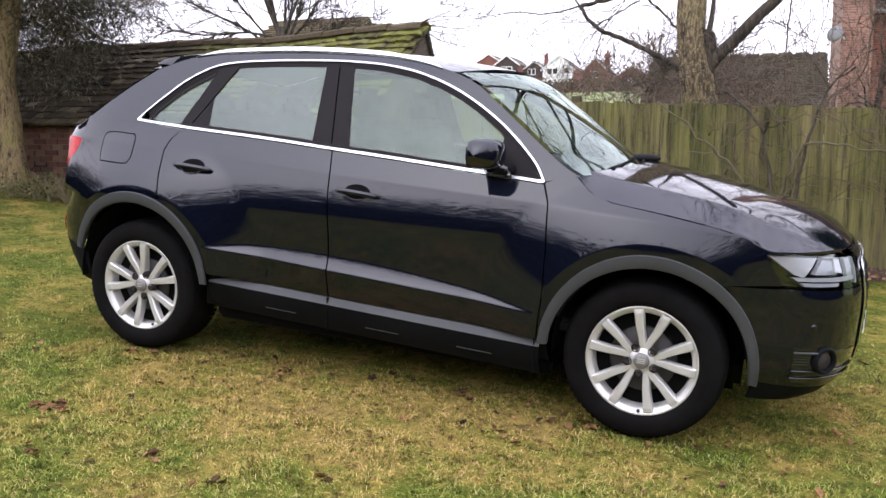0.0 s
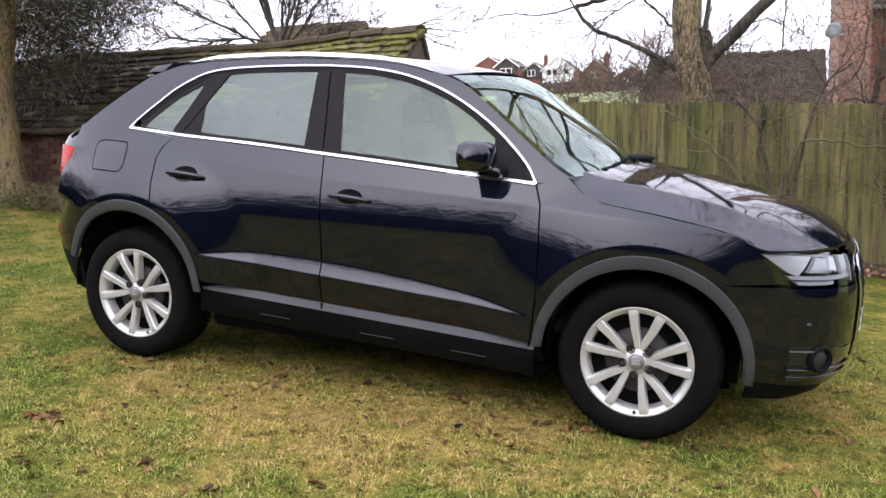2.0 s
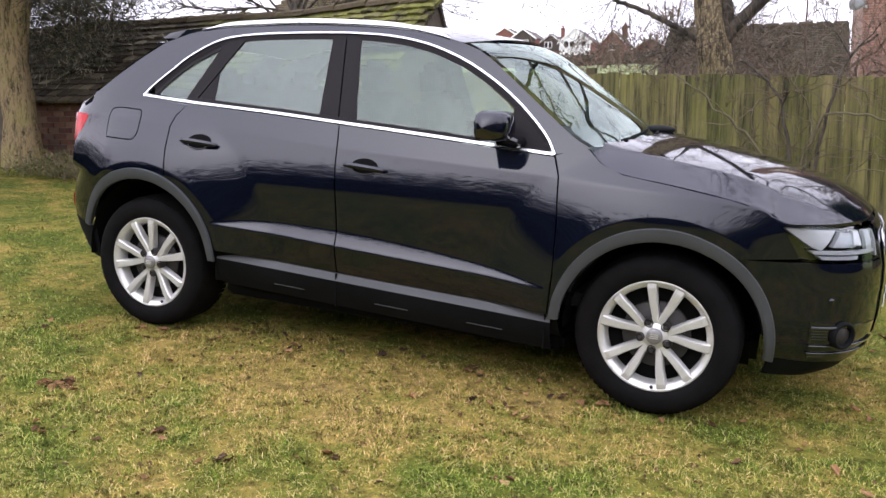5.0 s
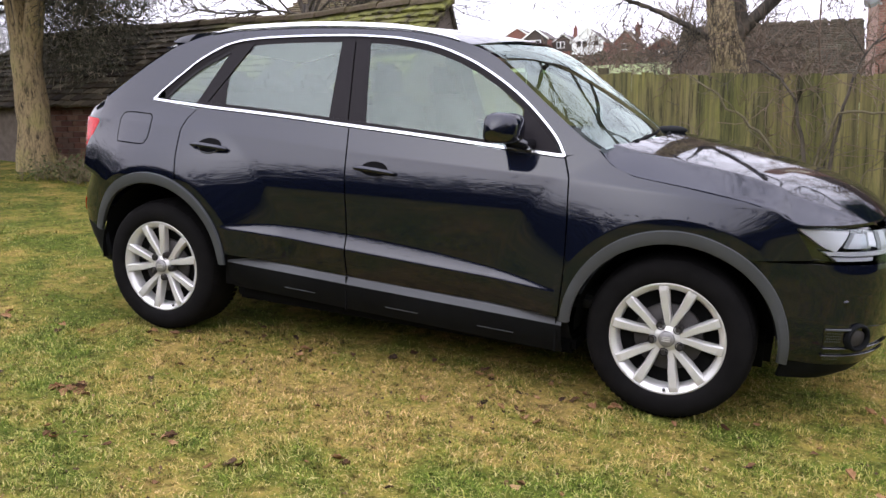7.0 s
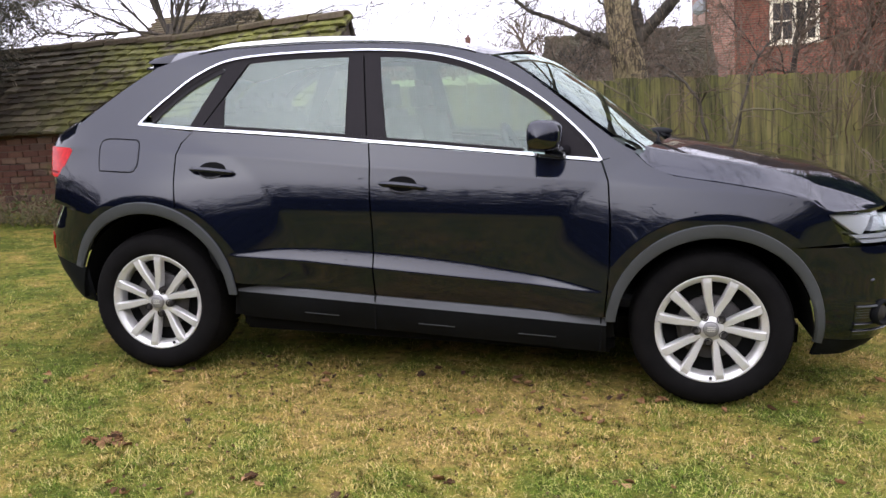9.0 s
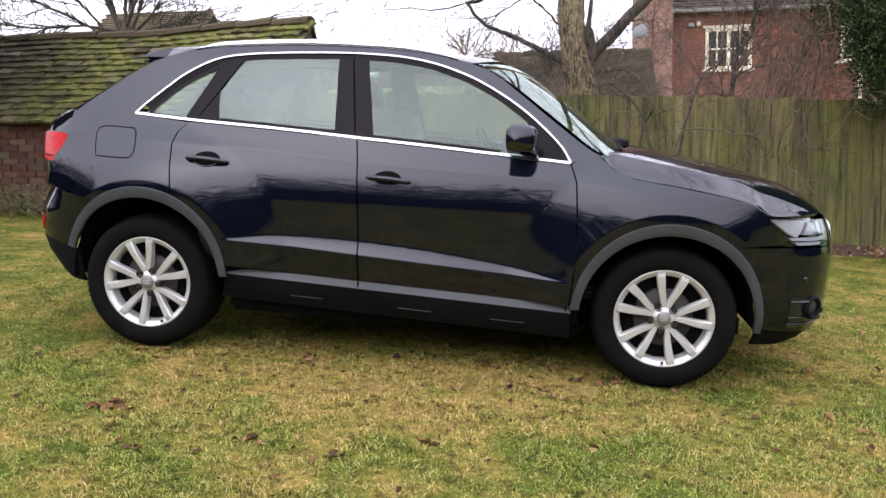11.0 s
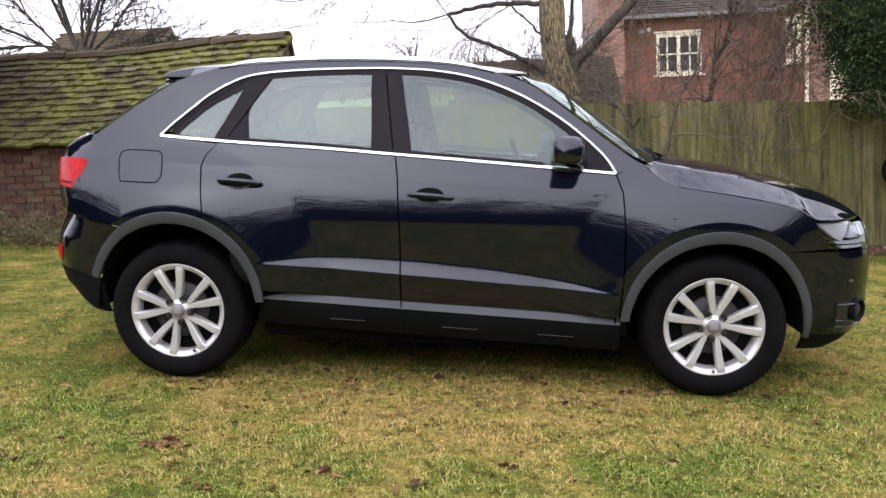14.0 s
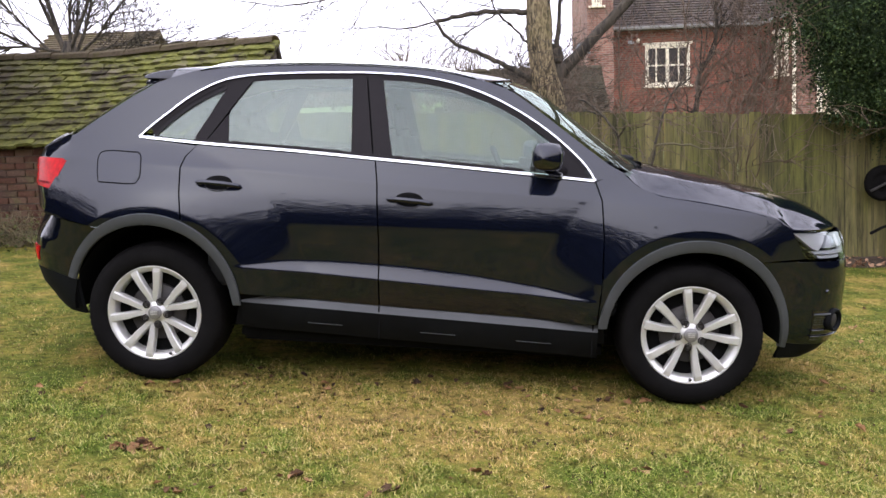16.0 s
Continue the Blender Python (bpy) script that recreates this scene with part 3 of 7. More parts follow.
T_T = np.interp(X_T, [-0.87, -0.80, -0.66, -0.45, -0.2, 0.0, 0.23, 0.45, 0.63, 0.74, 0.81], [0, 0.016, 0.044, 0.064, 0.072, 0.072, 0.065, 0.050, 0.031, 0.014, 0])
KT = np.exp(-0.5 * (np.arange(-20, 21) * 0.01 / 0.05) ** 2)
T_T = np.convolve(np.pad(T_T, 20, mode="edge"), KT / KT.sum(), "valid")


def half_width(x, z):
    """How far the body's flank stands from the middle plane."""
    w = np.interp(z, Z_T, W_T) * np.interp(x, X_T, P_T)
    # scalloped shelf along the doors: pointed at both ends, sharp below and soft above
    tall = np.interp(x, X_T, T_T) + 1e-4
    u = (z - (0.548 - 0.062 * x)) / tall
    rise = 0.03 * np.logaddexp(0.0, u / 0.03)
    step = np.clip(1 - rise, 0, 1) ** 1.25 * np.clip(1 + np.minimum(u, 0) * tall / 0.16, 0, 1)
    # shoulder crease below the windows
    c = z - np.interp(x, [-1.9, -1.4, -0.75, -0.2, 0.83, 1.37, 1.7], [1.095, 1.078, 1.053, 1.017, 0.967, 0.936, 0.905])
    crease = np.exp(-(np.sqrt(c * c + 0.0025 ** 2) - 0.0025) / 0.032)
    # the wings swell towards the wheel arches and turn upright at the lip
    flare = 0.0
    for cx, cz, keep in ((-1.308, 0.372, np.clip((x + 1.90) / 0.35, 0, 1)), (1.312, 0.345, np.clip((1.78 - x) / 0.30, 0, 1))):
        near = np.clip((0.80 - np.hypot(x - cx, z - cz)) / 0.295, 0, 1) ** 1.25
        flare = flare + 0.052 * near * keep
    return w + 0.40 * tall * step + 0.0038 * crease + flare


def flank(p, off=0.0, side=-1):
    """Points (x, z) laid on the flank."""
    p = np.asarray(p, float)
    x, z = p[..., 0], p[..., 1]
    return np.stack((x, side * (half_width(x, z) + off), z), -1)


def skin(name, pts, material, parent, side=-1, flange=0.018, label="", smooth=True, inward=None):
    """A sheet from a grid of points, its rim turned inwards."""
    nv, nu = pts.shape[:2]
    verts = [tuple(v) for v in pts.reshape(-1, 3)]
    faces = grid_faces(nu, nv, 0, side > 0)
    if flange:
        rim = [i for i in range(nu)] + [j * nu + nu - 1 for j in range(1, nv)] + [(nv - 1) * nu + i for i in range(nu - 2, -1, -1)] + [j * nu for j in range(nv - 2, 0, -1)]
        d = np.array(inward if inward is not None else (0, -side, 0), float)
        k, st = len(rim), len(verts)
        verts += [tuple(np.array(verts[i]) + d * flange) for i in rim]
        for a in range(k):
            b = (a + 1) % k
            q = (rim[b], rim[a], st + a, st + b)
            faces.append(q[::-1] if side > 0 else q)
    ob = from_lists(name, verts, faces, material, parent, smooth, label)
    if smooth:
        ob.data.set_sharp_from_angle(angle=radians(38))
    return ob


def panel(name, bottom, top, left, right, material, parent, side, nu=26, nv=26, off=0.0, flange=0.018, label=""):
    return skin(name, flank(coons(bottom, top, left, right, nu, nv), off, side), material, parent, side, flange, label)


def ribbon(name, line, width, material, parent, side, off=0.006, n=60, label="", depth=0.012):
    """A strip of even width along a line on the flank."""
    p = smooth_line(line, n)
    t = np.gradient(p, axis=0)
    t /= np.linalg.norm(t, axis=1)[:, None]
    nrm = np.stack((-t[:, 1], t[:, 0]), 1)
    rows = []
    for k, o in ((-0.5, 0.0), (-0.3, 1.0), (0.3, 1.0), (0.5, 0.0)):
        rows.append(flank(p + nrm * width * k, off * o, side))
    return skin(name, np.array(rows), material, parent, side, depth, label)


BELT = [(-1.405, 1.205), (-1.08, 1.182), (-0.62, 1.158), (-0.23, 1.132), (0.08, 1.112), (0.48, 1.084), (0.815, 1.06)]
ARCH_TOP = [(-1.405, 1.205), (-1.35, 1.262), (-1.26, 1.342), (-1.165, 1.420), (-1.03, 1.492), (-0.89, 1.523), (-0.66, 1.541), (-0.37, 1.550), (-0.23, 1.549), (-0.06, 1.540), (0.12, 1.511), (0.29, 1.457), (0.43, 1.391), (0.56, 1.312), (0.67, 1.228), (0.77, 1.134), (0.82, 1.06)]
CANT = [(-1.36, 1.475), (-1.22, 1.525), (-1.10, 1.553), (-0.89, 1.572), (-0.52, 1.588), (-0.11, 1.580), (0.12, 1.556), (0.28, 1.522), (0.42, 1.468), (0.56, 1.372), (0.75, 1.232), (0.89, 1.133), (0.97, 1.092)]


def belt_z(x):
    return float(np.interp(x, [p[0] for p in BELT], [p[1] for p in BELT]))


def top_z(x):
    q = smooth_line(ARCH_TOP, 120)
    return float(np.interp(x, q[:, 0], q[:, 1]))


def arc(cx, cz, rx, rz, a0, a1, n=24):
    return [(cx + rx * math.cos(radians(a)), cz + rz * math.sin(radians(a))) for a in np.linspace(a0, a1, n)]


R_ARC, F_ARC = (-1.308, 0.372, 0.458, 0.472), (1.312, 0.345, 0.455, 0.462)
B_GAP = [(-0.187, 0.43), (-0.195, 0.75), (-0.212, 1.02), (-0.228, 1.13)]
F_GAP = [(0.852, 0.385), (0.868, 0.60), (0.866, 0.80), (0.852, 0.97), (0.822, 1.055)]
R_GAP = [(-1.142, 0.853), (-1.158, 0.95), (-1.172, 1.06), (-1.158, 1.115), (-1.112, 1.178)]
GAP = 0.0035


def shift(line, dx, dz=0.0):
    return [(x + dx, z + dz) for x, z in line]


def belt_between(x0, x1, n=10, dz=-0.012):
    return [(x, belt_z(x) + dz) for x in np.linspace(x0, x1, n)]


# front of the body: a plan line from the wheel arch round to the middle
NOSE = np.array([(1.575, 0.890), (1.655, 0.882), (1.70, 0.868), (1.80, 0.838), (1.90, 0.802), (1.97, 0.765), (2.04, 0.700), (2.10, 0.598), (2.145, 0.45), (2.175, 0.25), (2.185, 0.0)])
TAIL = np.array([(-1.50, 0.889), (-1.58, 0.880), (-1.66, 0.866), (-1.72, 0.853), (-1.80, 0.828), (-1.88, 0.788), (-1.96, 0.725), (-2.04, 0.625), (-2.10, 0.49), (-2.14, 0.32), (-2.155, 0.15), (-2.16, 0.0)])


def wrap(plan, nose, begin):
    line = smooth_line(plan, 200)
    d = np.concatenate(([0], np.cumsum(np.linalg.norm(np.diff(line, axis=0), axis=1))))
    t = np.gradient(line, axis=0)
    t /= np.linalg.norm(t, axis=1)[:, None]
    sgn = 1.0 if plan[-1][0] > 0 else -1.0
    nrm = np.stack((t[:, 1], -t[:, 0]), 1) * sgn

    def place(s, z, off=0.0, side=-1):
        s, z = np.asarray(s, float), np.asarray(z, float)
        base = 0.898 - np.interp(z, Z_T, W_T)
        soft = np.clip((s - begin) / 0.35, 0, 1)
        soft = soft * soft * (3 - 2 * soft)
        inset = base * (1 - soft) + np.interp(z, nose[0], nose[1]) * soft - off
        px, py = np.interp(s, d, line[:, 0]), np.interp(s, d, line[:, 1])
        qx, qy = np.interp(s, d, nrm[:, 0]), np.interp(s, d, nrm[:, 1])
        return np.stack((px + qx * inset, side * (py + qy * inset), z), -1)

    def at_x(x):
        return float(np.interp(sgn * x, sgn * line[:, 0], d))

    def at_y(y):
        return float(np.interp(-y, -line[:, 1], d))
    return place, at_x, at_y, float(d[-1])


front, fs_x, fs_y, F_LEN = wrap(NOSE, ((0.18, 0.24, 0.30, 0.36, 0.45, 0.60, 0.675, 0.705, 0.78, 0.84, 0.90), (0.20, 0.10, 0.045, 0.02, 0.006, 0.0, 0.003, 0.009, 0.024, 0.05, 0.11)), 0.18)
rear, rs_x, rs_y, R_LEN = wrap(TAIL, ((0.24, 0.30, 0.36, 0.44, 0.52, 0.60, 0.68, 0.74, 0.80, 0.82, 0.95, 1.08, 1.14, 1.20, 1.30, 1.47), (0.24, 0.16, 0.085, 0.035, 0.01, 0.0, 0.010, 0.030, 0.055, 0.022, 0.018, 0.030, 0.060, 0.14, 0.40, 0.66)), 0.22)


def sheet(name, place, bottom, top, left, right, material, parent, side, nu=30, nv=16, off=0.0, flange=0.015, label=""):
    g = coons(bottom, top, left, right, nu, nv)
    pts = place(g[..., 0], g[..., 1], off, side)
    fx = 1 if pts[0, 0, 0] > 0 else -1
    ob = skin(name, pts, material, parent, side if fx > 0 else -side, flange, label, True, (-0.7 * fx, -side * 0.7, 0))
    return ob


def flipped(line):
    return list(line)[::-1]


def door(name, side, bottom, left, right, glass, pane_left, handle_x, handle_z):
    top = belt_between(left[-1][0], right[-1][0])
    d = panel(name, bottom, top, left[:-1] + [top[0]], right[:-1] + [top[-1]], PAINT, car, side, 56, 110)
    # handle: a bar over a flat black ellipse that paints the recess's shade
    verts, faces = [], []
    n, rings = 28, ((1.0, 0.0012), (0.8, -0.008), (0.45, -0.016))
    for k, (s, o) in enumerate(rings):
        for i in range(n):
            a = 2 * math.pi * i / n
            x, z = handle_x - 0.005 + 0.068 * s * math.cos(a), handle_z + 0.005 + 0.036 * s * math.sin(a)
            verts.append(tuple(flank((x, z), 0.0016 if k == 0 else 0.0019, side)))
    for k in range(2):
        for i in range(n):
            q = (k * n + i, k * n + (i + 1) % n, (k + 1) * n + (i + 1) % n, (k + 1) * n + i)
            faces.append(q if side < 0 else q[::-1])
    faces.append(tuple(range(2 * n, 3 * n)) if side < 0 else tuple(range(3 * n - 1, 2 * n - 1, -1)))
    from_lists("recess_shade", verts, faces, VOID, d, True, "flat black patch for the shade in the handle recess")
    # raised tube that catches the sky in place of the bowl's lower lip
    v, f = [], []
    tube(v, f, [Vector(flank((handle_x - 0.005 + 0.066 * math.cos(a), handle_z + 0.005 + 0.036 * math.sin(a)), 0.001, side)) for a in np.linspace(math.pi * 1.08, math.pi * 1.92, 14)], [0.0015 + 0.003 * math.sin(math.pi * k / 13) for k in range(14)], 8)
    from_lists("recess_lip", v, f, PAINT, d, True, "rounded lower lip of the handle recess")
    line = [(handle_x - 0.108, handle_z + 0.006), (handle_x - 0.05, handle_z + 0.008), (handle_x + 0.05, handle_z + 0.001), (handle_x + 0.108, handle_z - 0.008)]
    v, f = [], []
    pts = [Vector(flank(p, 0.008 + 0.024 * math.sin(math.pi * k / 14) ** 0.6, side)) for k, p in enumerate(smooth_line(line, 15))]
    tube(v, f, pts, [0.006 + 0.0075 * math.sin(math.pi * k / 14) ** 0.22 for k in range(15)], 12)
    from_lists("door_handle", v, f, PAINT, d, True, "navy pull handle")
    # window
    pane = skin("window_pane", flank(coons(*glass, 18, 14), -0.008, side), MISTED_GLASS if name == "rear_door" else GLASS, d, side, 0)
    pane.visible_shadow = False
    return d


def build_side(side):
    # flank panels
    rd_left = arc(*R_ARC, 12, 68, 16) + R_GAP
    rd_left = [p for p in rd_left if p[0] < -0.84]
    rear_glass = ([(-0.957, 1.180), (-0.345, 1.140)], [(-0.868, 1.494), (-0.63, 1.513), (-0.374, 1.522)], [(-0.957, 1.180), (-0.978, 1.323), (-0.868, 1.494)], [(-0.345, 1.140), (-0.374, 1.522)])
    door("rear_door", side, [(rd_left[0][0] + GAP, rd_left[0][1]), (-0.5, 0.452), (-0.187 - GAP, 0.437)], shift(rd_left, GAP), shift(B_GAP, -GAP), rear_glass, 0, -0.972, 0.990)
    front_glass = ([(-0.150, 1.126), (0.30, 1.096), (0.60, 1.074)], [(-0.228, 1.520), (-0.05, 1.512), (0.14, 1.478), (0.32, 1.415), (0.45, 1.343), (0.60, 1.235)], [(-0.150, 1.126), (-0.228, 1.520)], [(0.60, 1.074), (0.60, 1.235)])
    door("front_door", side, [(-0.187 + GAP, 0.433), (0.3, 0.413), (0.852 - GAP, 0.390)], shift(B_GAP, GAP), shift(F_GAP, -GAP), front_glass, 0, -0.05, 0.938)
    # front wing
    wing_bottom = [(0.852 + GAP, 0.385)] + arc(*F_ARC, 176, 52, 30)
    hood_edge = [(0.965, 1.092), (1.02, 1.040), (1.12, 1.002), (1.33, 0.975), (1.54, 0.941), (1.67, 0.905), (1.735, 0.862)]
    wing_top = [(0.822 + GAP, 1.055), (0.90, 1.085), (0.955, 1.092)] + [(x, z - 0.004) for x, z in hood_edge[1:]]
    wing_right = [wing_bottom[-1], (1.812, 0.722), (1.795, 0.765), (1.735, 0.858)]
    panel("front_wing", wing_bottom, wing_top, shift(F_GAP, GAP), wing_right, PAINT, car, side, 60, 64)
    # rear quarter and the pillar behind the side glass
    q_bottom = [(-1.90, 0.812), (-1.64, 0.775)] + arc(*R_ARC, 124, 69, 22) + [(-1.142 - GAP, 0.853)]
    q_left = [(-1.90, 0.812), (-1.872, 0.93), (-1.832, 0.995), (-1.792, 1.09), (-1.772, 1.205)]
    q_top = [(-1.772, 1.205), (-1.43, 1.2), (-1.115, 1.168)]
    quarter = panel("rear_quarter", q_bottom, q_top, q_left, shift(R_GAP, -GAP)[:-1] + [(-1.115, 1.168)], PAINT, car, side, 48, 60)
    up = smooth_line(ARCH_TOP, 120)
    d_right = [p for p in up if p[0] < -0.95]
    panel("rear_pillar", [(-1.774, 1.190), (-1.408, 1.190)], [(-1.36, 1.475), (-1.22, 1.525), (-1.10, 1.553), (-0.95, 1.568)], [(-1.774, 1.190), (-1.64, 1.288), (-1.49, 1.393), (-1.36, 1.475)], [(-1.408, 1.190)] + list(d_right) + [(-0.95, 1.568)], PAINT, quarter, side, 30, 30, 0.0005, 0.0)
    flap = [(-1.585, 0.985), (-1.40, 0.985), (-1.362, 1.005), (-1.385, 1.118), (-1.40, 1.125), (-1.585, 1.122)]
    panel("fuel_flap", [(-1.575, 0.985), (-1.395, 0.982)], [(-1.585, 1.122), (-1.405, 1.124)], [(-1.575, 0.985), (-1.592, 1.05), (-1.585, 1.122)], [(-1.395, 0.982), (-1.368, 1.01), (-1.380, 1.10), (-1.405, 1.124)], PAINT, quarter, side, 14, 14, 0.0012, 0.004)
    ribbon("flap_gap", [(-1.575, 0.982), (-1.40, 0.979), (-1.372, 0.995), (-1.364, 1.02), (-1.376, 1.10), (-1.395, 1.126), (-1.42, 1.129), (-1.585, 1.126), (-1.596, 1.05), (-1.577, 0.984)], 0.006, VOID, quarter, side, 0.0008, 90)
    # cant rail and windscreen pillar
    lower = [p for p in up if p[0] >= -1.0]
    cant = [p for p in smooth_line(CANT, 120) if p[0] >= -1.0]
    panel("cant_rail", lower, list(cant), [tuple(lower[0]), tuple(cant[0])], [tuple(lower[-1]), tuple(cant[-1])], PAINT, car, side, 70, 8, -0.0006, 0.0)
    # window surrounds: black film with the panes let in
    dark = thing_frame(side, up)
    # bright trim round the glass
    ribbon("quarter_seal", [(-1.335, 1.216), (-1.262, 1.290), (-1.155, 1.377), (-1.005, 1.462)], 0.026, PILLAR, dark, side, -0.003, 40, "black rubber seal of the small side pane")
    ribbon("belt_trim", BELT, 0.018, CHROME, dark, side, 0.007, 80, "satin aluminium trim strip")
    ribbon("arch_trim", ARCH_TOP, 0.013, CHROME, dark, side, 0.007, 120, "satin aluminium trim strip")
    # cladding round the wheels
    for (cx, cz, rx, rz), a0, a1, nm in ((R_ARC, 5, 163, "rear_arch_trim"), (F_ARC, -7, 177, "front_arch_trim")):
        outer = np.array(arc(cx, cz, rx, rz, a0, a1, 60))
        inner = np.array(arc(cx, cz - 0.004, rx - 0.042, rz - 0.052, a0 + 1, a1 - 1, 60))
        rows = [flank(outer + (inner - outer) * k, o, side) for k, o in ((0.0, 0.001), (0.06, 0.013), (0.75, 0.012), (1.0, 0.004), (1.0, -0.018))]
        skin(nm, np.array(rows)[:, ::-1], CLADDING, car, side, 0.0, "matt grey plastic wheel-arch trim")
        # wheel well, its lining and back in near-black sheets
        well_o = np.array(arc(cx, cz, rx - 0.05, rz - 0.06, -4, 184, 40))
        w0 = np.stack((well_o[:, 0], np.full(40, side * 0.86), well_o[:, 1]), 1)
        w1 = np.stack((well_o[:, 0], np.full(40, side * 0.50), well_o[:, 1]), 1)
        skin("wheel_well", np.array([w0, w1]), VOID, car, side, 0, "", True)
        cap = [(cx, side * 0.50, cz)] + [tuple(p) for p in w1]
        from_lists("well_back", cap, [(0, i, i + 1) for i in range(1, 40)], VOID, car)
    # sills
    t = [(-0.862, 0.463), (-0.5, 0.447), (-0.187, 0.432), (0.3, 0.410), (0.862, 0.383)]
    rows = []
    for dz, o in ((-0.002, -0.012), (-0.006, 0.004), (-0.040, 0.020), (-0.052, 0.018), (-0.115, 0.002), (-0.175, -0.035), (-0.19, -0.16)):
        rows.append(flank(resample(shift(t, 0, dz), 50), 0, side) * np.array([1, 0, 1]) + np.array([0, 1, 0]) * side * (0.882 + o))
    rows = np.array(rows)
    skin("sill_trim", rows[[2, 1, 0]], CLADDING, car, side, 0.0, "matt grey plastic sill trim")
    skin("sill", rows[[6, 5, 4, 3, 2]], DARK_CLADDING, car, side, 0.0, "dark plastic sill")
    for x in (-0.187, 0.838):
        z = float(np.interp(x, [p[0] for p in t], [p[1] for p in t]))
        part("sill_joint", box((0.006, 0.012, 0.16), (x, side * 0.893, z - 0.085)), VOID, car)
    for x in (-0.45, 0.10, 0.56):
        z = float(np.interp(x, [p[0] for p in t], [p[1] for p in t]))
        part("sill_slot", box((0.17, 0.004, 0.004), (x, side * 0.884, z - 0.118), (0, 2.3, 0), 0.001), CLADDING, car, "pale slot in the sill")
    # inner closing sheet behind the door gaps
    skin("inner_sill", flank(coons([(-0.9, 0.30), (0.9, 0.28)], [(-1.0, 1.15), (0.80, 1.04)], [(-0.9, 0.30), (-0.8, 0.7), (-1.0, 1.15)], [(0.9, 0.28), (0.84, 0.7), (0.80, 1.04)], 12, 12), -0.035, side), VOID, car, side, 0)
    # rear bumper with its dark apron and reflector
    s0 = rs_x(-1.62)
    a_line = [(rs_x(x), z) for x, z in arc(*R_ARC, 168, 126, 14)]
    b_top = [(rs_x(-1.64), 0.765), (rs_x(-1.78), 0.787), (rs_x(-1.90), 0.80), (R_LEN, 0.80)]
    bl = [(rs_x(-1.755), 0.50)] + [(s, z) for s, z in a_line if z > 0.5] + [b_top[0]]
    sheet("rear_bumper", rear, [(rs_x(-1.755), 0.50), (rs_x(-1.9), 0.525), (R_LEN, 0.545)], b_top, bl, [(R_LEN, 0.545), (R_LEN, 0.80)], PAINT, car, side, 40, 24)
    sheet("rear_apron", rear, [(rs_x(-1.69), 0.315), (rs_x(-1.80), 0.325), (rs_x(-1.89), 0.352), (rs_x(-1.99), 0.42), (rs_y(0.5), 0.455), (R_LEN, 0.46)], [(rs_x(-1.715), 0.490), (rs_x(-1.9), 0.522), (R_LEN, 0.542)], [(rs_x(-1.69), 0.315), (rs_x(-1.715), 0.490)], [(R_LEN, 0.46), (R_LEN, 0.542)], DARK_CLADDING, car, side, 36, 14, 0.0, 0.015, "dark grey plastic apron")
    sheet("reflector", rear, [(rs_x(-1.985), 0.560), (rs_x(-2.04), 0.565)], [(rs_x(-1.97), 0.630), (rs_x(-2.04), 0.638)], [(rs_x(-1.985), 0.560), (rs_x(-1.97), 0.630)], [(rs_x(-2.04), 0.565), (rs_x(-2.04), 0.638)], RED_LENS, car, side, 6, 5, 0.004, 0.006, "red rear reflector")
    # tail lamp
    sheet("tail_lamp", rear, [(rs_x(-1.868), 0.935), (rs_x(-1.97), 0.942), (rs_y(0.45), 0.955)], [(rs_x(-1.795), 1.085), (rs_x(-1.97), 1.088), (rs_y(0.45), 1.07)], [(rs_x(-1.868), 0.935), (rs_x(-1.83), 0.997), (rs_x(-1.795), 1.085)], [(rs_y(0.45), 0.955), (rs_y(0.45), 1.07)], RED_LENS, car, side, 24, 12, 0.004, 0.012, "glossy red tail lamp")
    lamp_rear = [o for o in car.children if o.name.startswith("tail_lamp")][-1]
    for z0, z1 in ((0.957, 0.968),):
        sheet("lamp_segment", rear, [(rs_x(-1.885), z0), (rs_x(-1.99), z0 + 0.004)], [(rs_x(-1.88), z1), (rs_x(-1.99), z1 + 0.004)], [(rs_x(-1.885), z0), (rs_x(-1.88), z1)], [(rs_x(-1.99), z0 + 0.004), (rs_x(-1.99), z1 + 0.004)], DARK_RED, lamp_rear, side, 8, 3, 0.0055, 0.002)
    # front bumper
    fl = [(fs_x(1.768), 0.31)] + [(fs_x(x), z) for x, z in arc(*F_ARC, 2, 51.5, 18)]
    bt = [fl[-1], (fs_x(1.812), 0.708), (fs_y(0.50), 0.705), (F_LEN, 0.70)]
    sheet("front_bumper", front, [fl[0], (fs_x(1.88), 0.30), (fs_y(0.5), 0.285), (F_LEN, 0.28)], bt, fl, [(F_LEN, 0.28), (F_LEN, 0.70)], PAINT, car, side, 48, 26)
    sheet("front_apron", front, [(fs_x(1.76), 0.225), (fs_y(0.5), 0.20), (F_LEN, 0.20)], [(fs_x(1.765), 0.31), (fs_x(1.88), 0.297), (fs_y(0.5), 0.282), (F_LEN, 0.277)], [(fs_x(1.76), 0.225), (fs_x(1.765), 0.31)], [(F_LEN, 0.20), (F_LEN, 0.277)], DARK_CLADDING, car, side, 30, 8, -0.004, 0.015, "dark plastic lower lip")
    sheet("nose_panel", front, [(fs_y(0.50), 0.708), (F_LEN, 0.704)], [(fs_y(0.50), 0.845), (F_LEN, 0.85)], [(fs_y(0.50), 0.708), (fs_y(0.50), 0.845)], [(F_LEN, 0.704), (F_LEN, 0.85)], PAINT, car, side, 14, 10)
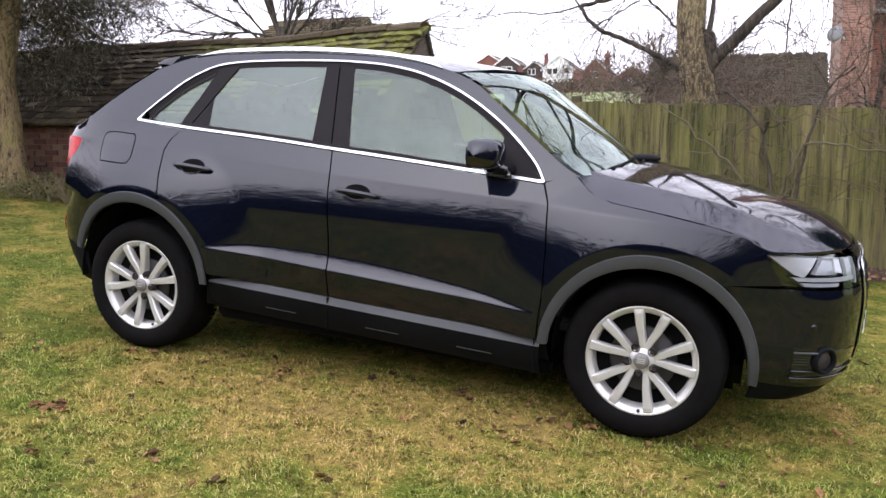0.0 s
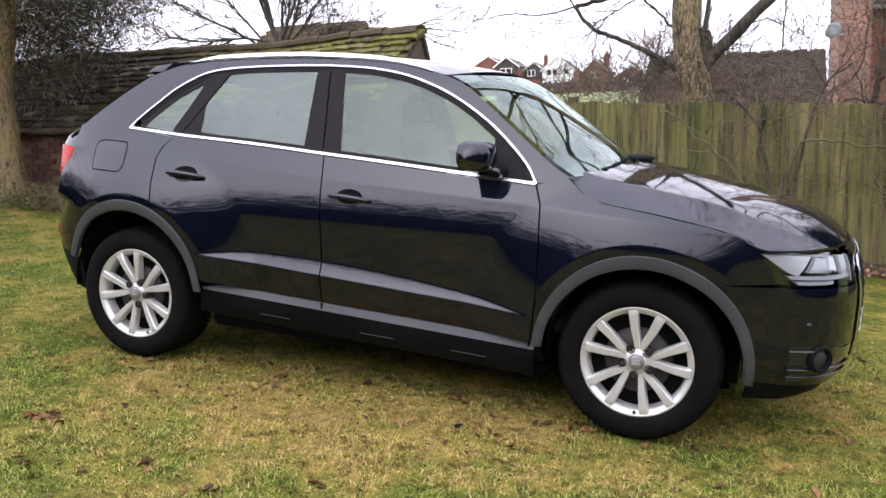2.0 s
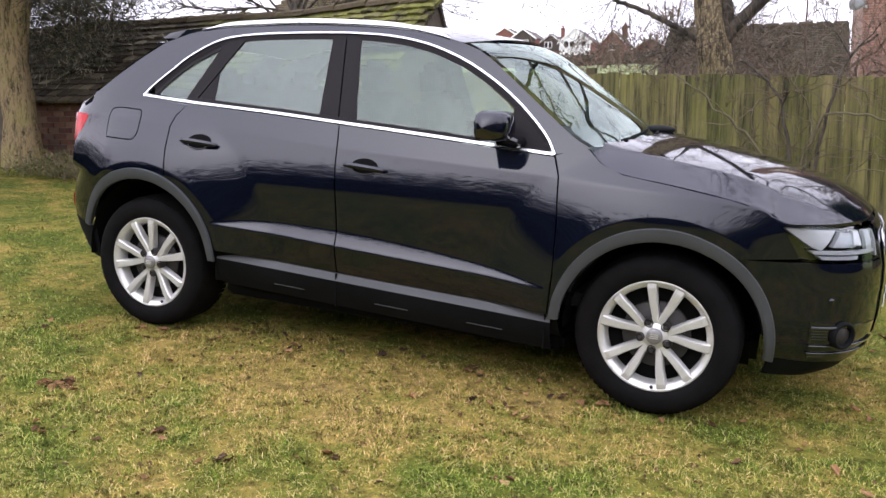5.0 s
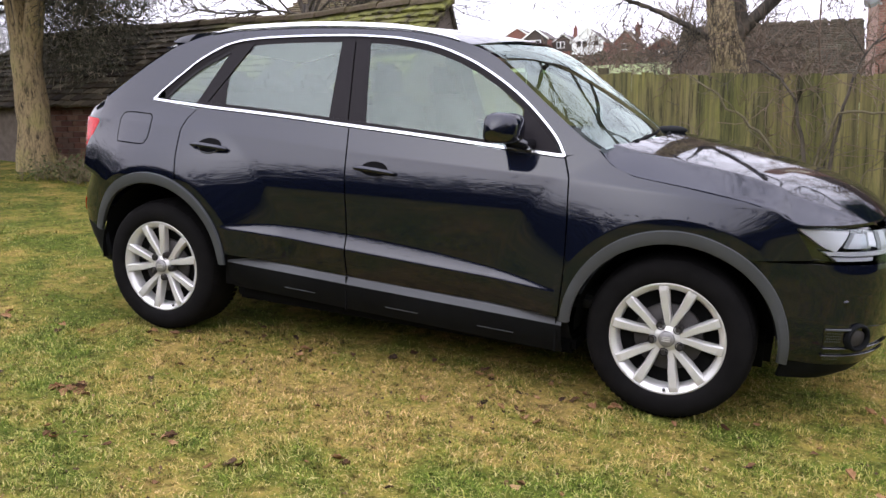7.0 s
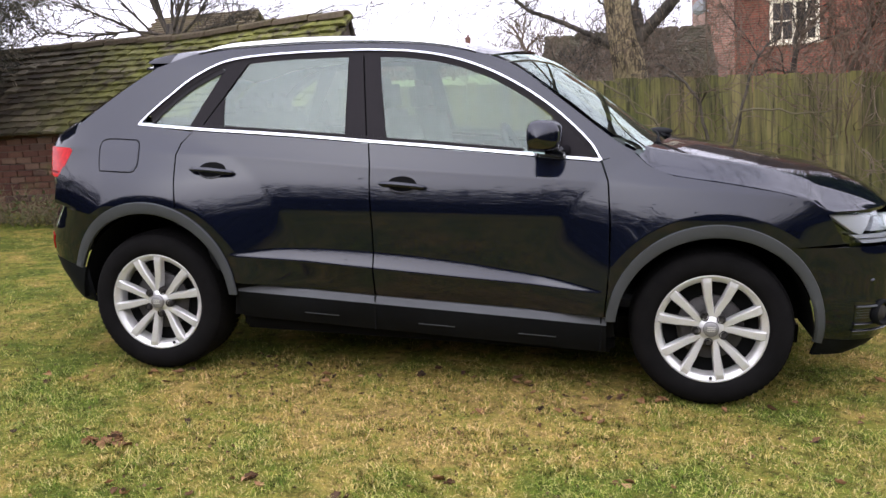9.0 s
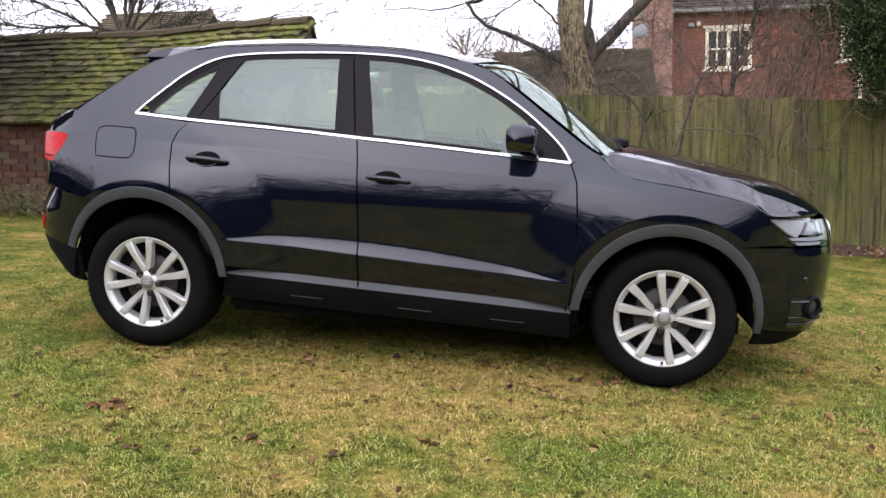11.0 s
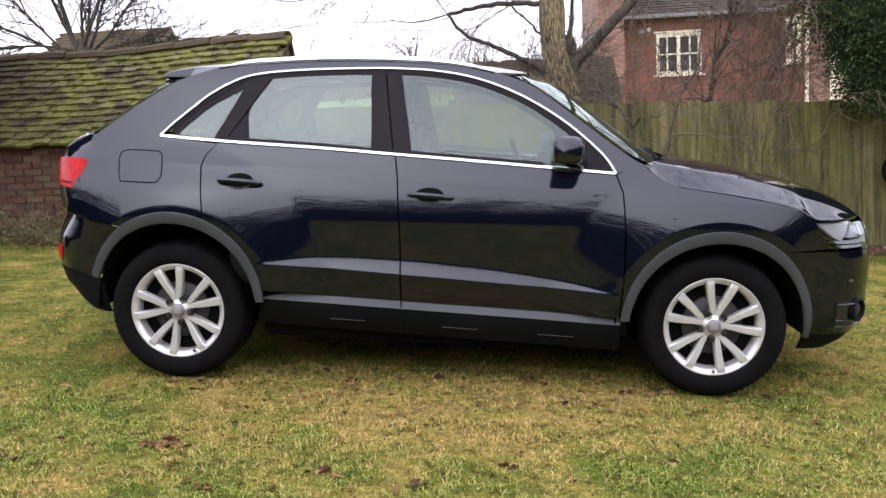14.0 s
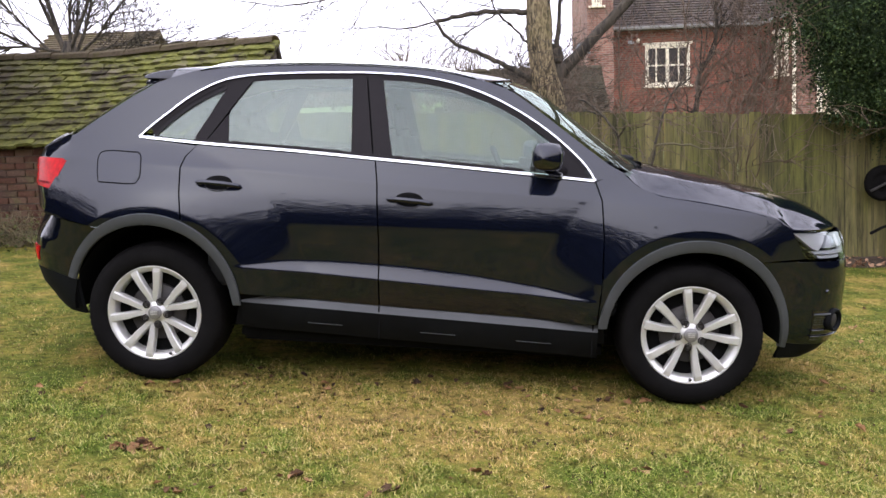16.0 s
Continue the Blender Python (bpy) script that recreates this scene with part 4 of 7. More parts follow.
    # head lamp: a bright bowl behind a clear cover
    lb, lt = [(fs_x(1.825), 0.716), (fs_x(1.95), 0.712), (fs_y(0.51), 0.715)], [(fs_x(1.735), 0.848), (fs_x(1.85), 0.853), (fs_x(1.97), 0.845), (fs_y(0.51), 0.83)]
    ll, lr = [(fs_x(1.825), 0.716), (fs_x(1.795), 0.762), (fs_x(1.735), 0.848)], [(fs_y(0.51), 0.715), (fs_y(0.51), 0.83)]
    lamp = sheet("head_lamp", front, lb, lt, ll, lr, GLOSS_BLACK, car, side, 20, 10, -0.055, 0, "clear head lamp with bright reflectors on black")
    cover = sheet("lamp_cover", front, lb, lt, ll, lr, LENS, lamp, side, 26, 12, 0.002, 0)
    cover.visible_shadow = False
    cell = coons(lb, lt, ll, lr, 41, 21)

    def inset(name, quad, material, depth, label=""):
        """A facet of the lamp's inside; corners run lower left, lower right, upper right, upper left."""
        c = [tuple(cell[int(round(v * 20)), int(round(u * 40))]) for u, v in quad]
        return sheet(name, front, [c[0], c[1]], [c[3], c[2]], [c[0], c[3]], [c[1], c[2]], material, lamp, side, 10, 8, depth, 0.02, label)
    inset("reflector_bowl", ((0.16, 0.38), (0.22, 0.32), (0.42, 0.92), (0.02, 0.94)), REFLECTOR, -0.020, "bright chromed reflector")
    inset("reflector_bowl", ((0.36, 0.42), (0.66, 0.40), (0.70, 0.82), (0.50, 0.86)), LAMP_GREY, -0.028, "grey reflector facet")
    inset("reflector_bowl", ((0.60, 0.50), (0.69, 0.45), (0.72, 0.90), (0.66, 0.90)), REFLECTOR, -0.018, "bright reflector edge")
    inset("reflector_bowl", ((0.82, 0.32), (0.97, 0.30), (0.97, 0.90), (0.84, 0.90)), LAMP_GREY, -0.024, "grey reflector facet")
    inset("light_strip", ((0.15, 0.20), (0.96, 0.20), (0.96, 0.32), (0.13, 0.32)), LAMP_GREY, -0.014, "pale running-light strip")
    inset("light_strip", ((0.20, 0.06), (0.60, 0.05), (0.62, 0.13), (0.18, 0.14)), LAMP_GREY, -0.018, "pale running-light strip")
    inset("lamp_edge", ((0.955, 0.05), (0.99, 0.05), (0.99, 0.95), (0.965, 0.95)), REFLECTOR, -0.010, "bright lamp edge")
    ctr = front(fs_x(2.045), 0.79, -0.035, side)
    bowl = lathe([(0.0, 0.012), (0.025, 0.008), (0.040, -0.004), (0.043, -0.012)], 24, "z")
    bowl.transform(Matrix.Translation(ctr) @ pose(0, 0, 0, 0, 62, 25 * side))
    part("projector", bowl, LENS, lamp, "round projector lens", True)
    # fog lamp in its black insert
    fog = sheet("fog_grille", front, [(fs_x(1.90), 0.315), (fs_y(0.46), 0.315)], [(fs_x(1.885), 0.475), (fs_y(0.46), 0.44)], [(fs_x(1.90), 0.315), (fs_x(1.885), 0.475)], [(fs_y(0.46), 0.315), (fs_y(0.46), 0.44)], GLOSS_BLACK, car, side, 18, 10, 0.003, 0.01, "black fog lamp insert with mesh")
    c = Vector(front(fs_x(2.012), 0.418, 0.006, side))
    n = Vector(front(fs_x(2.012), 0.418, 0.05, side)) - c
    m = Matrix.Translation(c) @ n.to_track_quat("Z", "Y").to_matrix().to_4x4()
    ring = lathe([(0.040, -0.005), (0.042, 0.012), (0.050, 0.016), (0.056, 0.010), (0.057, -0.01)], 36, "z")
    ring.transform(m)
    part("fog_ring", ring, DARK_CLADDING, fog, "grey fog lamp ring", True)
    glass = lathe([(0.0, 0.006), (0.025, 0.004), (0.041, -0.004)], 30, "z")
    glass.transform(m)
    part("fog_lens", glass, DISC, fog, "clear round fog lens", True)
    for k, z in enumerate((0.452, 0.372, 0.340)):
        a, b = fs_x(1.892), fs_y(0.47) if k != 0 else fs_x(1.99)
        pts = [Vector(front(s, z, 0.008, side)) for s in np.linspace(a, b, 10)]
        v, f = [], []
        tube(v, f, pts, [0.005] * 10, 6)
        from_lists("fog_bar", v, f, CLADDING if k == 0 else GLOSS_BLACK, fog, True)
    v, f = [], []
    for i in range(7):
        for j in range(4):
            for s0, zz in ((fs_x(1.897) + 0.0095 * i, 0.40 + 0.0115 * j), (fs_x(1.905) + 0.010 * i, 0.322 + 0.0085 * j)):
                p = front(s0 + (0.005 if j % 2 else 0), zz, 0.0045, side)
                k = len(v)
                q = front(s0 + 0.004 + (0.005 if j % 2 else 0), zz, 0.0045, side)
                v += [tuple(p), tuple(q), (q[0], q[1], q[2] + 0.0035), (p[0], p[1], p[2] + 0.0035)]
                f.append((k, k + 1, k + 2, k + 3) if side < 0 else (k + 3, k + 2, k + 1, k))
    tagged(from_lists("fog_mesh", v, f, CLADDING, fog), kind="stuff")
    c = front(fs_x(1.955), 0.560, 0.001, side)
    bm = lathe([(0.0, 0.003), (0.010, 0.0025), (0.012, -0.002)], 20, "z")
    bm.transform(Matrix.Translation(c) @ (Vector(front(fs_x(1.955), 0.560, 0.05, side)) - Vector(c)).to_track_quat("Z", "Y").to_matrix().to_4x4())
    part("parking_sensor", bm, PAINT, car, "small round sensor", True)
    # door mirror
    build_mirror(side)
    # roof rail: a solid blade along the edge of the roof
    low = smooth_line(CANT, 200)
    top = smooth_line([(-1.15, 1.546), (-1.02, 1.584), (-0.85, 1.601), (-0.52, 1.616), (-0.15, 1.610), (0.05, 1.590), (0.16, 1.565), (0.235, 1.534)], 80)
    rows = [[], [], [], [], []]
    for x, zt in top:
        zc = float(np.interp(x, low[:, 0], low[:, 1]))
        zt = max(zt, zc + 0.001)
        w = float(half_width(x, zc))
        for r, (dy, k) in zip(rows, ((0.002, 0.02), (0.009, 0.30), (0.006, 0.72), (-0.006, 1.0), (-0.034, 0.94))):
            r.append((x, side * (w + dy), zc + (zt - zc) * k))
    skin("roof_rail", np.array(rows), RAIL, car, side, 0.0, "silver anodised roof rail")


def thing_frame(side, up):
    """The black glass surround: one sheet per pillar and rail, leaving the panes open."""
    base = ribbon("window_frame", [(x, z + 0.014) for x, z in BELT[1:-1]], 0.014, PILLAR, car, side, 0.0, 60, "black window surround")
    inner = []
    q = smooth_line(ARCH_TOP, 160)
    t = np.gradient(q, axis=0)
    t /= np.linalg.norm(t, axis=1)[:, None]
    nrm = np.stack((t[:, 1], -t[:, 0]), 1)
    ribs = [flank(q[4:-4] + nrm[4:-4] * d, -0.003 if d < 0.03 else -0.007, side) for d in (0.034, 0.004)]
    skin("top_frame", np.array(ribs), PILLAR, base, side, 0.006)
    # pillar between the doors, the rear door's fixed corner, the sail behind the mirror
    for nm, b0, b1, t0, t1 in (("door_post_rear", (-0.347, 1.140), (-0.243, 1.132), (-0.376, 1.538), (-0.308, 1.541)), ("door_post_front", (-0.236, 1.132), (-0.146, 1.128), (-0.300, 1.541), (-0.226, 1.538))):
        panel(nm, [b0, b1], [t0, t1], [b0, t0], [b1, t1], PILLAR, base, side, 4, 12, -0.004, 0.012)
    panel("post_gap", [(-0.25, 1.13), (-0.21, 1.13)], [(-0.315, 1.541), (-0.27, 1.541)], [(-0.25, 1.13), (-0.315, 1.541)], [(-0.21, 1.13), (-0.27, 1.541)], VOID, base, side, 3, 8, -0.014, 0.0)
    panel("corner_post", [(-1.070, 1.185), (-0.955, 1.176)], [(-0.986, 1.312), (-0.974, 1.322)], [(-1.070, 1.185), (-0.986, 1.312)], [(-0.955, 1.176), (-0.974, 1.322)], PILLAR, base, side, 6, 14, -0.005, 0.01)
    panel("quarter_post", [(-1.135, 1.19), (-1.077, 1.186)], [(-0.985, 1.490), (-0.866, 1.512)], [(-1.135, 1.19), (-0.985, 1.490)], [(-1.077, 1.186), (-0.986, 1.325), (-0.866, 1.512)], PILLAR, base, side, 6, 16, -0.004, 0.01)
    sail = panel("mirror_sail", [(0.602, 1.076), (0.80, 1.064)], [(0.602, 1.250), (0.70, 1.165), (0.80, 1.070)], [(0.602, 1.076), (0.602, 1.250)], [(0.80, 1.064), (0.80, 1.070)], PILLAR, base, side, 10, 10, -0.005, 0.01)
    glass = panel("quarter_pane", [(-1.345, 1.212), (-1.130, 1.195)], [(-1.27, 1.296), (-1.16, 1.385), (-0.995, 1.476)], [(-1.345, 1.212), (-1.27, 1.296)], [(-1.130, 1.195), (-0.995, 1.476)], MISTED_GLASS, base, side, 14, 12, -0.008, 0)
    glass.visible_shadow = False
    return base


def build_mirror(side):
    """A rounded shell on a short foot: paint above, black below."""
    def shell(z_lo, z_hi, material, name, parent, label):
        verts, faces = [], []
        nu, nv = 26, 18
        for j in range(nv):
            t = -1 + 2 * j / (nv - 1)
            for i in range(nu):
                a = math.pi * (z_lo + (z_hi - z_lo) * i / (nu - 1))
                ca, sa = math.cos(a), math.sin(a)
                e = (1 - abs(t) ** 4.5) ** 0.34
                x = 0.082 * math.copysign(abs(ca) ** 0.62, ca) * e
                x = x * (1.0 if x > 0 else 0.70) - 0.018 * t * t
                z = 0.072 * math.copysign(abs(sa) ** 0.58, sa) * e * (1.0 if sa > 0 else 0.78)
                verts.append((0.578 + x, side * (0.945 + 0.105 * t), 1.160 + z))
        return from_lists(name, verts, grid_faces(nu, nv, 0, side > 0), material, parent, True, label)
    top = shell(-0.04, 1.04, PAINT, "door_mirror", car, "navy door mirror shell")
    shell(1.04, 1.96, GLOSS_BLACK, "mirror_underside", top, "black lower mirror shell")
    part("mirror_glass", box((0.006, 0.175, 0.105), (0.533, side * 0.945, 1.158), (0, 0, 4 * side), 0.002), DARK_PANE, top, "mirror glass")
    v, f = [], []
    tube(v, f, [(0.600, side * 0.93, 1.115), (0.640, side * 0.875, 1.098), (0.668, side * 0.82, 1.098)], [0.030, 0.026, 0.024], 12)
    from_lists("mirror_base", v, f, GLOSS_BLACK, top, True, "black mirror foot")


def build_wheel(x, side, turn):
    m = pose(x, side * 0.885, 0.345, 0, 0, 0 if side < 0 else 180)
    rim = lathe([(0.200, 0.10), (0.206, 0.02), (0.214, 0.008), (0.226, 0.003), (0.2325, -0.004), (0.2365, 0.0), (0.237, 0.01), (0.222, 0.03), (0.215, 0.17), (0.232, 0.2)], 72)
    rim.transform(m)
    wheel = part("wheel", rim, ALLOY, car, "silver ten-spoke alloy wheel", True)
    tyre = lathe([(0.232, 0.012), (0.238, -0.004), (0.262, -0.016), (0.295, -0.017), (0.318, -0.008), (0.331, 0.006), (0.339, 0.026), (0.3445, 0.05), (0.346, 0.10), (0.346, 0.14), (0.3445, 0.18), (0.335, 0.21), (0.30, 0.235), (0.24, 0.22), (0.225, 0.2)], 96)
    tyre.transform(m)
    part("tyre", tyre, RUBBER, wheel, "black road tyre", True)
    v, f = [], []
    for i in range(72):
        a = 2 * math.pi * i / 72
        for y, sk in ((0.034, 0.0), (0.196, 0.02)):
            k = len(v)
            for da, r in ((0, 0.3385), (0.05, 0.3385), (0.05, 0.3452), (0, 0.3452)):
                for yy, rr in ((y - 0.026, r - 0.009 if y < 0.1 else r), (y + 0.026, r)):
                    q = a + da + sk
                    v.append(m @ Vector((rr * math.cos(q), yy, rr * math.sin(q))))
            f += [(k, k + 2, k + 3, k + 1), (k + 2, k + 4, k + 5, k + 3), (k + 4, k + 6, k + 7, k + 5), (k + 6, k, k + 1, k + 7)]
    tagged(from_lists("tread", v, f, RUBBER, wheel), kind="stuff")
    disc = lathe([(0.05, 0.052), (0.14, 0.050), (0.142, 0.064), (0.05, 0.064)], 48)
    disc.transform(m)
    part("brake_disc", disc, DISC, wheel, "dull steel brake disc", True)
    # black disc painted in for the shade behind the spokes
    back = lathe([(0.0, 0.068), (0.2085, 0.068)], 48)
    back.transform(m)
    part("wheel_shade_disc", back, VOID, wheel)
    for k in range(10):
        a = radians(90 - turn - 36 * k) + (0.045 if k % 2 else -0.045)
        pair = radians(90 - turn - 36 * k) + (0.16 if k % 2 else -0.16)
        d1, d0 = Vector((math.cos(a), 0, math.sin(a))), Vector((math.cos(pair), 0, math.sin(pair)))
        bm = bmesh.new()
        rows = []
        for r, hw, y0, dep in ((0.046, 0.013, 0.016, 0.04), (0.085, 0.0145, 0.012, 0.04), (0.14, 0.0165, 0.004, 0.036), (0.205, 0.0195, -0.003, 0.03), (0.224, 0.0215, 0.0, 0.026)):
            q = min(1, (r - 0.046) / 0.10)
            c = (d0 * (1 - q) + d1 * q).normalized() * r
            t = Vector((-d1.z, 0, d1.x))
            rows.append([bm.verts.new(m @ (c + t * sx * hw + Vector((0, yy, 0)))) for sx, yy in ((-1.15, y0 + dep), (-1.0, y0 + 0.006), (-0.72, y0), (0.72, y0), (1.0, y0 + 0.006), (1.15, y0 + dep))])
        for ra, rb in zip(rows, rows[1:]):
            for i in range(5):
                bm.faces.new((ra[i], ra[i + 1], rb[i + 1], rb[i]))
        part("spoke", bm, ALLOY, wheel)
    hub = lathe([(0.0, -0.002), (0.024, -0.001), (0.031, 0.003), (0.034, 0.010), (0.052, 0.014), (0.062, 0.022), (0.066, 0.05)], 40)
    hub.transform(m)
    hub_ob = part("hub", hub, ALLOY, wheel, "", True)
    cap = lathe([(0.0, -0.006), (0.027, -0.0055), (0.032, -0.002), (0.034, 0.008)], 32)
    cap.transform(m)
    part("hub_cap", cap, plain_grey, wheel, "grey round hub cap", True)
    for k in (-1, 0, 1):
        part("cap_bar", box((0.034, 0.003, 0.0035), tuple(m @ Vector((0, -0.007, 0.002 + 0.008 * k)))), ALLOY, wheel)
    for k in range(5):
        a = radians(90 - turn - 72 * k - 54)
        c = m @ Vector((0.060 * math.cos(a), 0.006, 0.060 * math.sin(a)))
        b = lathe([(0.0, -0.003), (0.0095, -0.003), (0.0105, 0.0), (0.0105, 0.012), (0.0155, 0.012), (0.0165, -0.0015), (0.0185, 0.001), (0.020, 0.03)], 16)
        b.transform(pose(*c, 0, 0, 0 if side < 0 else 180))
        part("wheel_bolt", b, DISC, wheel, "steel wheel bolt")
    a = radians(262 - turn)
    c = m @ Vector((0.215 * math.cos(a), -0.004, 0.215 * math.sin(a)))
    bm = bmesh.new()
    bmesh.ops.create_uvsphere(bm, u_segments=10, v_segments=6, radius=0.008, matrix=Matrix.Translation(c))
    part("valve_cap", bm, GLOSS_BLACK, wheel, "black valve cap", True)


plain_grey = plain("cap_grey", (0.26, 0.25, 0.245), 0.4, 0.5)


def build_top():
    """Bonnet, screen, roof, hatch and what joins them."""
    he = np.array([(0.965, 1.092), (1.02, 1.040), (1.12, 1.002), (1.33, 0.975), (1.54, 0.941), (1.67, 0.905), (1.735, 0.862), (1.85, 0.858), (1.97, 0.848), (2.2, 0.83)])
    hc = np.array([(0.95, 1.150), (1.09, 1.143), (1.38, 1.096), (1.64, 1.046), (1.81, 0.998), (1.96, 0.938), (2.06, 0.876), (2.13, 0.81)])
    he, hc = smooth_line(he, 200), smooth_line(hc, 200)
    nu, nv = 121, 56
    pts = np.zeros((nv, nu, 3))
    for i in range(nu):
        v = -1 + 2 * i / (nu - 1)
        a = abs(v)
        xb = 0.950 + 0.185 * (1 - a ** 2.2)
        sgn = -1 if v < 0 else 1
        end = front(fs_y(min(0.8575, a * 0.8575)), 0.8575 + 0.010 * (1 - a * a), -0.004, sgn)
        col = []
        for j in range(nv):
            u = j / (nv - 1)
            x = xb + (end[0] - xb) * u ** 0.9
            ze, zc = np.interp(x, he[:, 0], he[:, 1]), np.interp(x, hc[:, 0], hc[:, 1])
            zc = max(zc, ze + 0.002)
            y = v * half_width(x, ze)
            # nearly flat between two ridges, falling away outside them
            ridge, drop = 0.86 - 0.10 * u * u, 0.36 * (zc - ze)
            o = max(0.0, (a - ridge) / (1 - ridge))
            z = zc - drop * min(1.0, a / ridge) ** 2.2 - (zc - ze - drop) * (0.85 * o + 0.15 * o * o)
            col.append(np.array((x, y, z)))
        off = end - col[-1]
        for j in range(nv):
            u = j / (nv - 1)
            k = max(0.0, (u - 0.45) / 0.55)
            pts[j, i] = col[j] + off * k * k * (3 - 2 * k)
    skin("bonnet", pts, PAINT, car, 1, 0.012, "", True, (0, 0, -1))
    # windscreen between the pillars
    edge = smooth_line([(0.985, 1.098), (0.90, 1.142), (0.77, 1.236), (0.58, 1.374), (0.44, 1.468), (0.335, 1.515)], 24)
    nu = 33
    g = np.zeros((24, nu, 3))
    for j, (x, z) in enumerate(edge):
        w = half_width(x, z) - 0.006
        for i in range(nu):
            v = -1 + 2 * i / (nu - 1)
            k = 1 - abs(v) ** 2.1
            g[j, i] = (x + (0.135 + 0.0 * j) * k, v * w, z + 0.022 * k)
    screen = skin("windscreen", g[:, ::-1], SCREEN_GLASS, car, 1, 0, "curved windscreen reflecting bare branches")
    screen.visible_shadow = False
    skin("scuttle", np.array([[(x - 0.005, y, z - 0.012) for x, y, z in g[0, 3:-3]], [(x + 0.045, y * 0.985, z - 0.03) for x, y, z in g[0, 3:-3]]])[::-1], DARK_CLADDING, car, 1, 0.01, "black plastic scuttle", True, (0, 0, -1))
    for y0, y1, lift in ((-0.58, 0.05, 0.0), (-0.05, 0.52, 0.0)):
        v, f = [], []
        line = []
        for k in range(14):
            y = y0 + (y1 - y0) * k / 13
            i = (y / half_width(0.95, 1.12) + 1) / 2 * (nu - 1)
            b = Vector(g[0, int(max(0, min(nu - 1, round(i))))])
            b.y = y
            line.append(b + Vector((-0.012 - 0.05 * (k / 13) ** 1.2, 0, 0.010 + 0.022 * (k / 13))))
        tube(v, f, line, [0.006] * 14, 6)
        tube(v, f, [line[0] + Vector((0.035, 0, -0.015)), line[0] + Vector((0.015, 0, 0.0)), line[6]], [0.009, 0.008, 0.006], 6)
        from_lists("wiper", v, f, VOID, car, True, "black windscreen wiper")
    cowl = bmesh.new()
    bmesh.ops.create_uvsphere(cowl, u_segments=24, v_segments=12, radius=1.0)
    cowl.transform(pose(1.09, 0.20, 1.144, 0, 4, -24) @ Matrix.Diagonal((0.05, 0.14, 0.022, 1)))
    part("cowl", cowl, DARK_CLADDING, car, "black plastic cowl at the foot of the windscreen", True)
    # roof skin
    cant = smooth_line(CANT, 140)
    xs = np.linspace(-1.42, 0.30, 40)
    r = np.zeros((40, 25, 3))
    for j, x in enumerate(xs):
        z = float(np.interp(x, cant[:, 0], cant[:, 1]))
        w = half_width(x, z)
        for i in range(25):
            v = -1 + 2 * i / 24
            k = 1 - abs(v) ** 2.2
            r[j, i] = (x + 0.13 * k * max(0, x / 0.3) ** 2 - 0.10 * k * max(0, (-1.0 - x) / 0.42), v * w, z + 0.042 * k)
    skin("roof", r, PAINT, car, 1, 0.01, "", True, (0, 0, -1))
    skin("headliner", r[::3, ::2] + np.array([0, 0, -0.045]), HEADLINER, car, -1, 0, "pale grey headliner")
    # rear hatch
    e = smooth_line([(-1.372, 1.470), (-1.50, 1.388), (-1.645, 1.284), (-1.778, 1.200)], 16)
    h = np.zeros((16, 25, 3))
    for j, (x, z) in enumerate(e):
        w = half_width(x, z) - 0.004
        for i in range(25):
            v = -1 + 2 * i / 24
            k = 1 - abs(v) ** 2.4
            h[j, i] = (x - 0.145 * k, v * w, z + 0.03 * k)
    hatch_glass = skin("rear_window", h[::-1], GLASS, car, 1, 0, "sloping rear window")
    hatch_glass.visible_shadow = False
    for s in (-1, 1):
        i0 = 0 if s < 0 else 21
        skin("hatch_edge", (h + np.array([-0.004, 0, 0.004]))[::-1, i0:i0 + 4], GLOSS_BLACK, car, 1, 0.006, "black hatch edge")
        sheet("hatch", rear, [(rs_x(-1.90), 0.806), (R_LEN, 0.806)], [(rs_x(-1.775), 1.20), (R_LEN, 1.225)], [(rs_x(-1.90), 0.806), (rs_x(-1.872), 0.93), (rs_x(-1.792), 1.09), (rs_x(-1.775), 1.20)], [(R_LEN, 0.806), (R_LEN, 1.225)], PAINT, car, s, 30, 20, -0.003, 0.015)
    # roof spoiler: a thin wing that carries the roof's line back over the rear window
    rimline = np.array([(-1.10, 1.560, 0.575), (-1.20, 1.557, 0.568), (-1.30, 1.549, 0.556), (-1.40, 1.535, 0.540), (-1.45, 1.525, 0.530), (-1.482, 1.514, 0.520)])
    vs = np.linspace(-1, 1, 41)
    sp = []
    for x, z, w in rimline:
        sp.append([(x - 0.055 * (1 - abs(v) ** 3) * max(0, (-1.2 - x) / 0.28), v * w, z + 0.034 * (1 - abs(v) ** 2.4)) for v in vs])
    sp = np.array(sp)
    blade = skin("spoiler", sp[::-1], PAINT, car, 1, 0.007, "roof-edge spoiler", True, (0, 0, -1))
    lip = sp[-1] + np.array([0.006, 0, -0.009])
    root = np.array([(-1.395 - 0.10 * (1 - abs(v) ** 2.4), v * 0.575, 1.462 + 0.03 * (1 - abs(v) ** 2.4)) for v in vs])
    skin("spoiler_underside", np.array([root, lip]), VOID, blade, 1, 0.0)
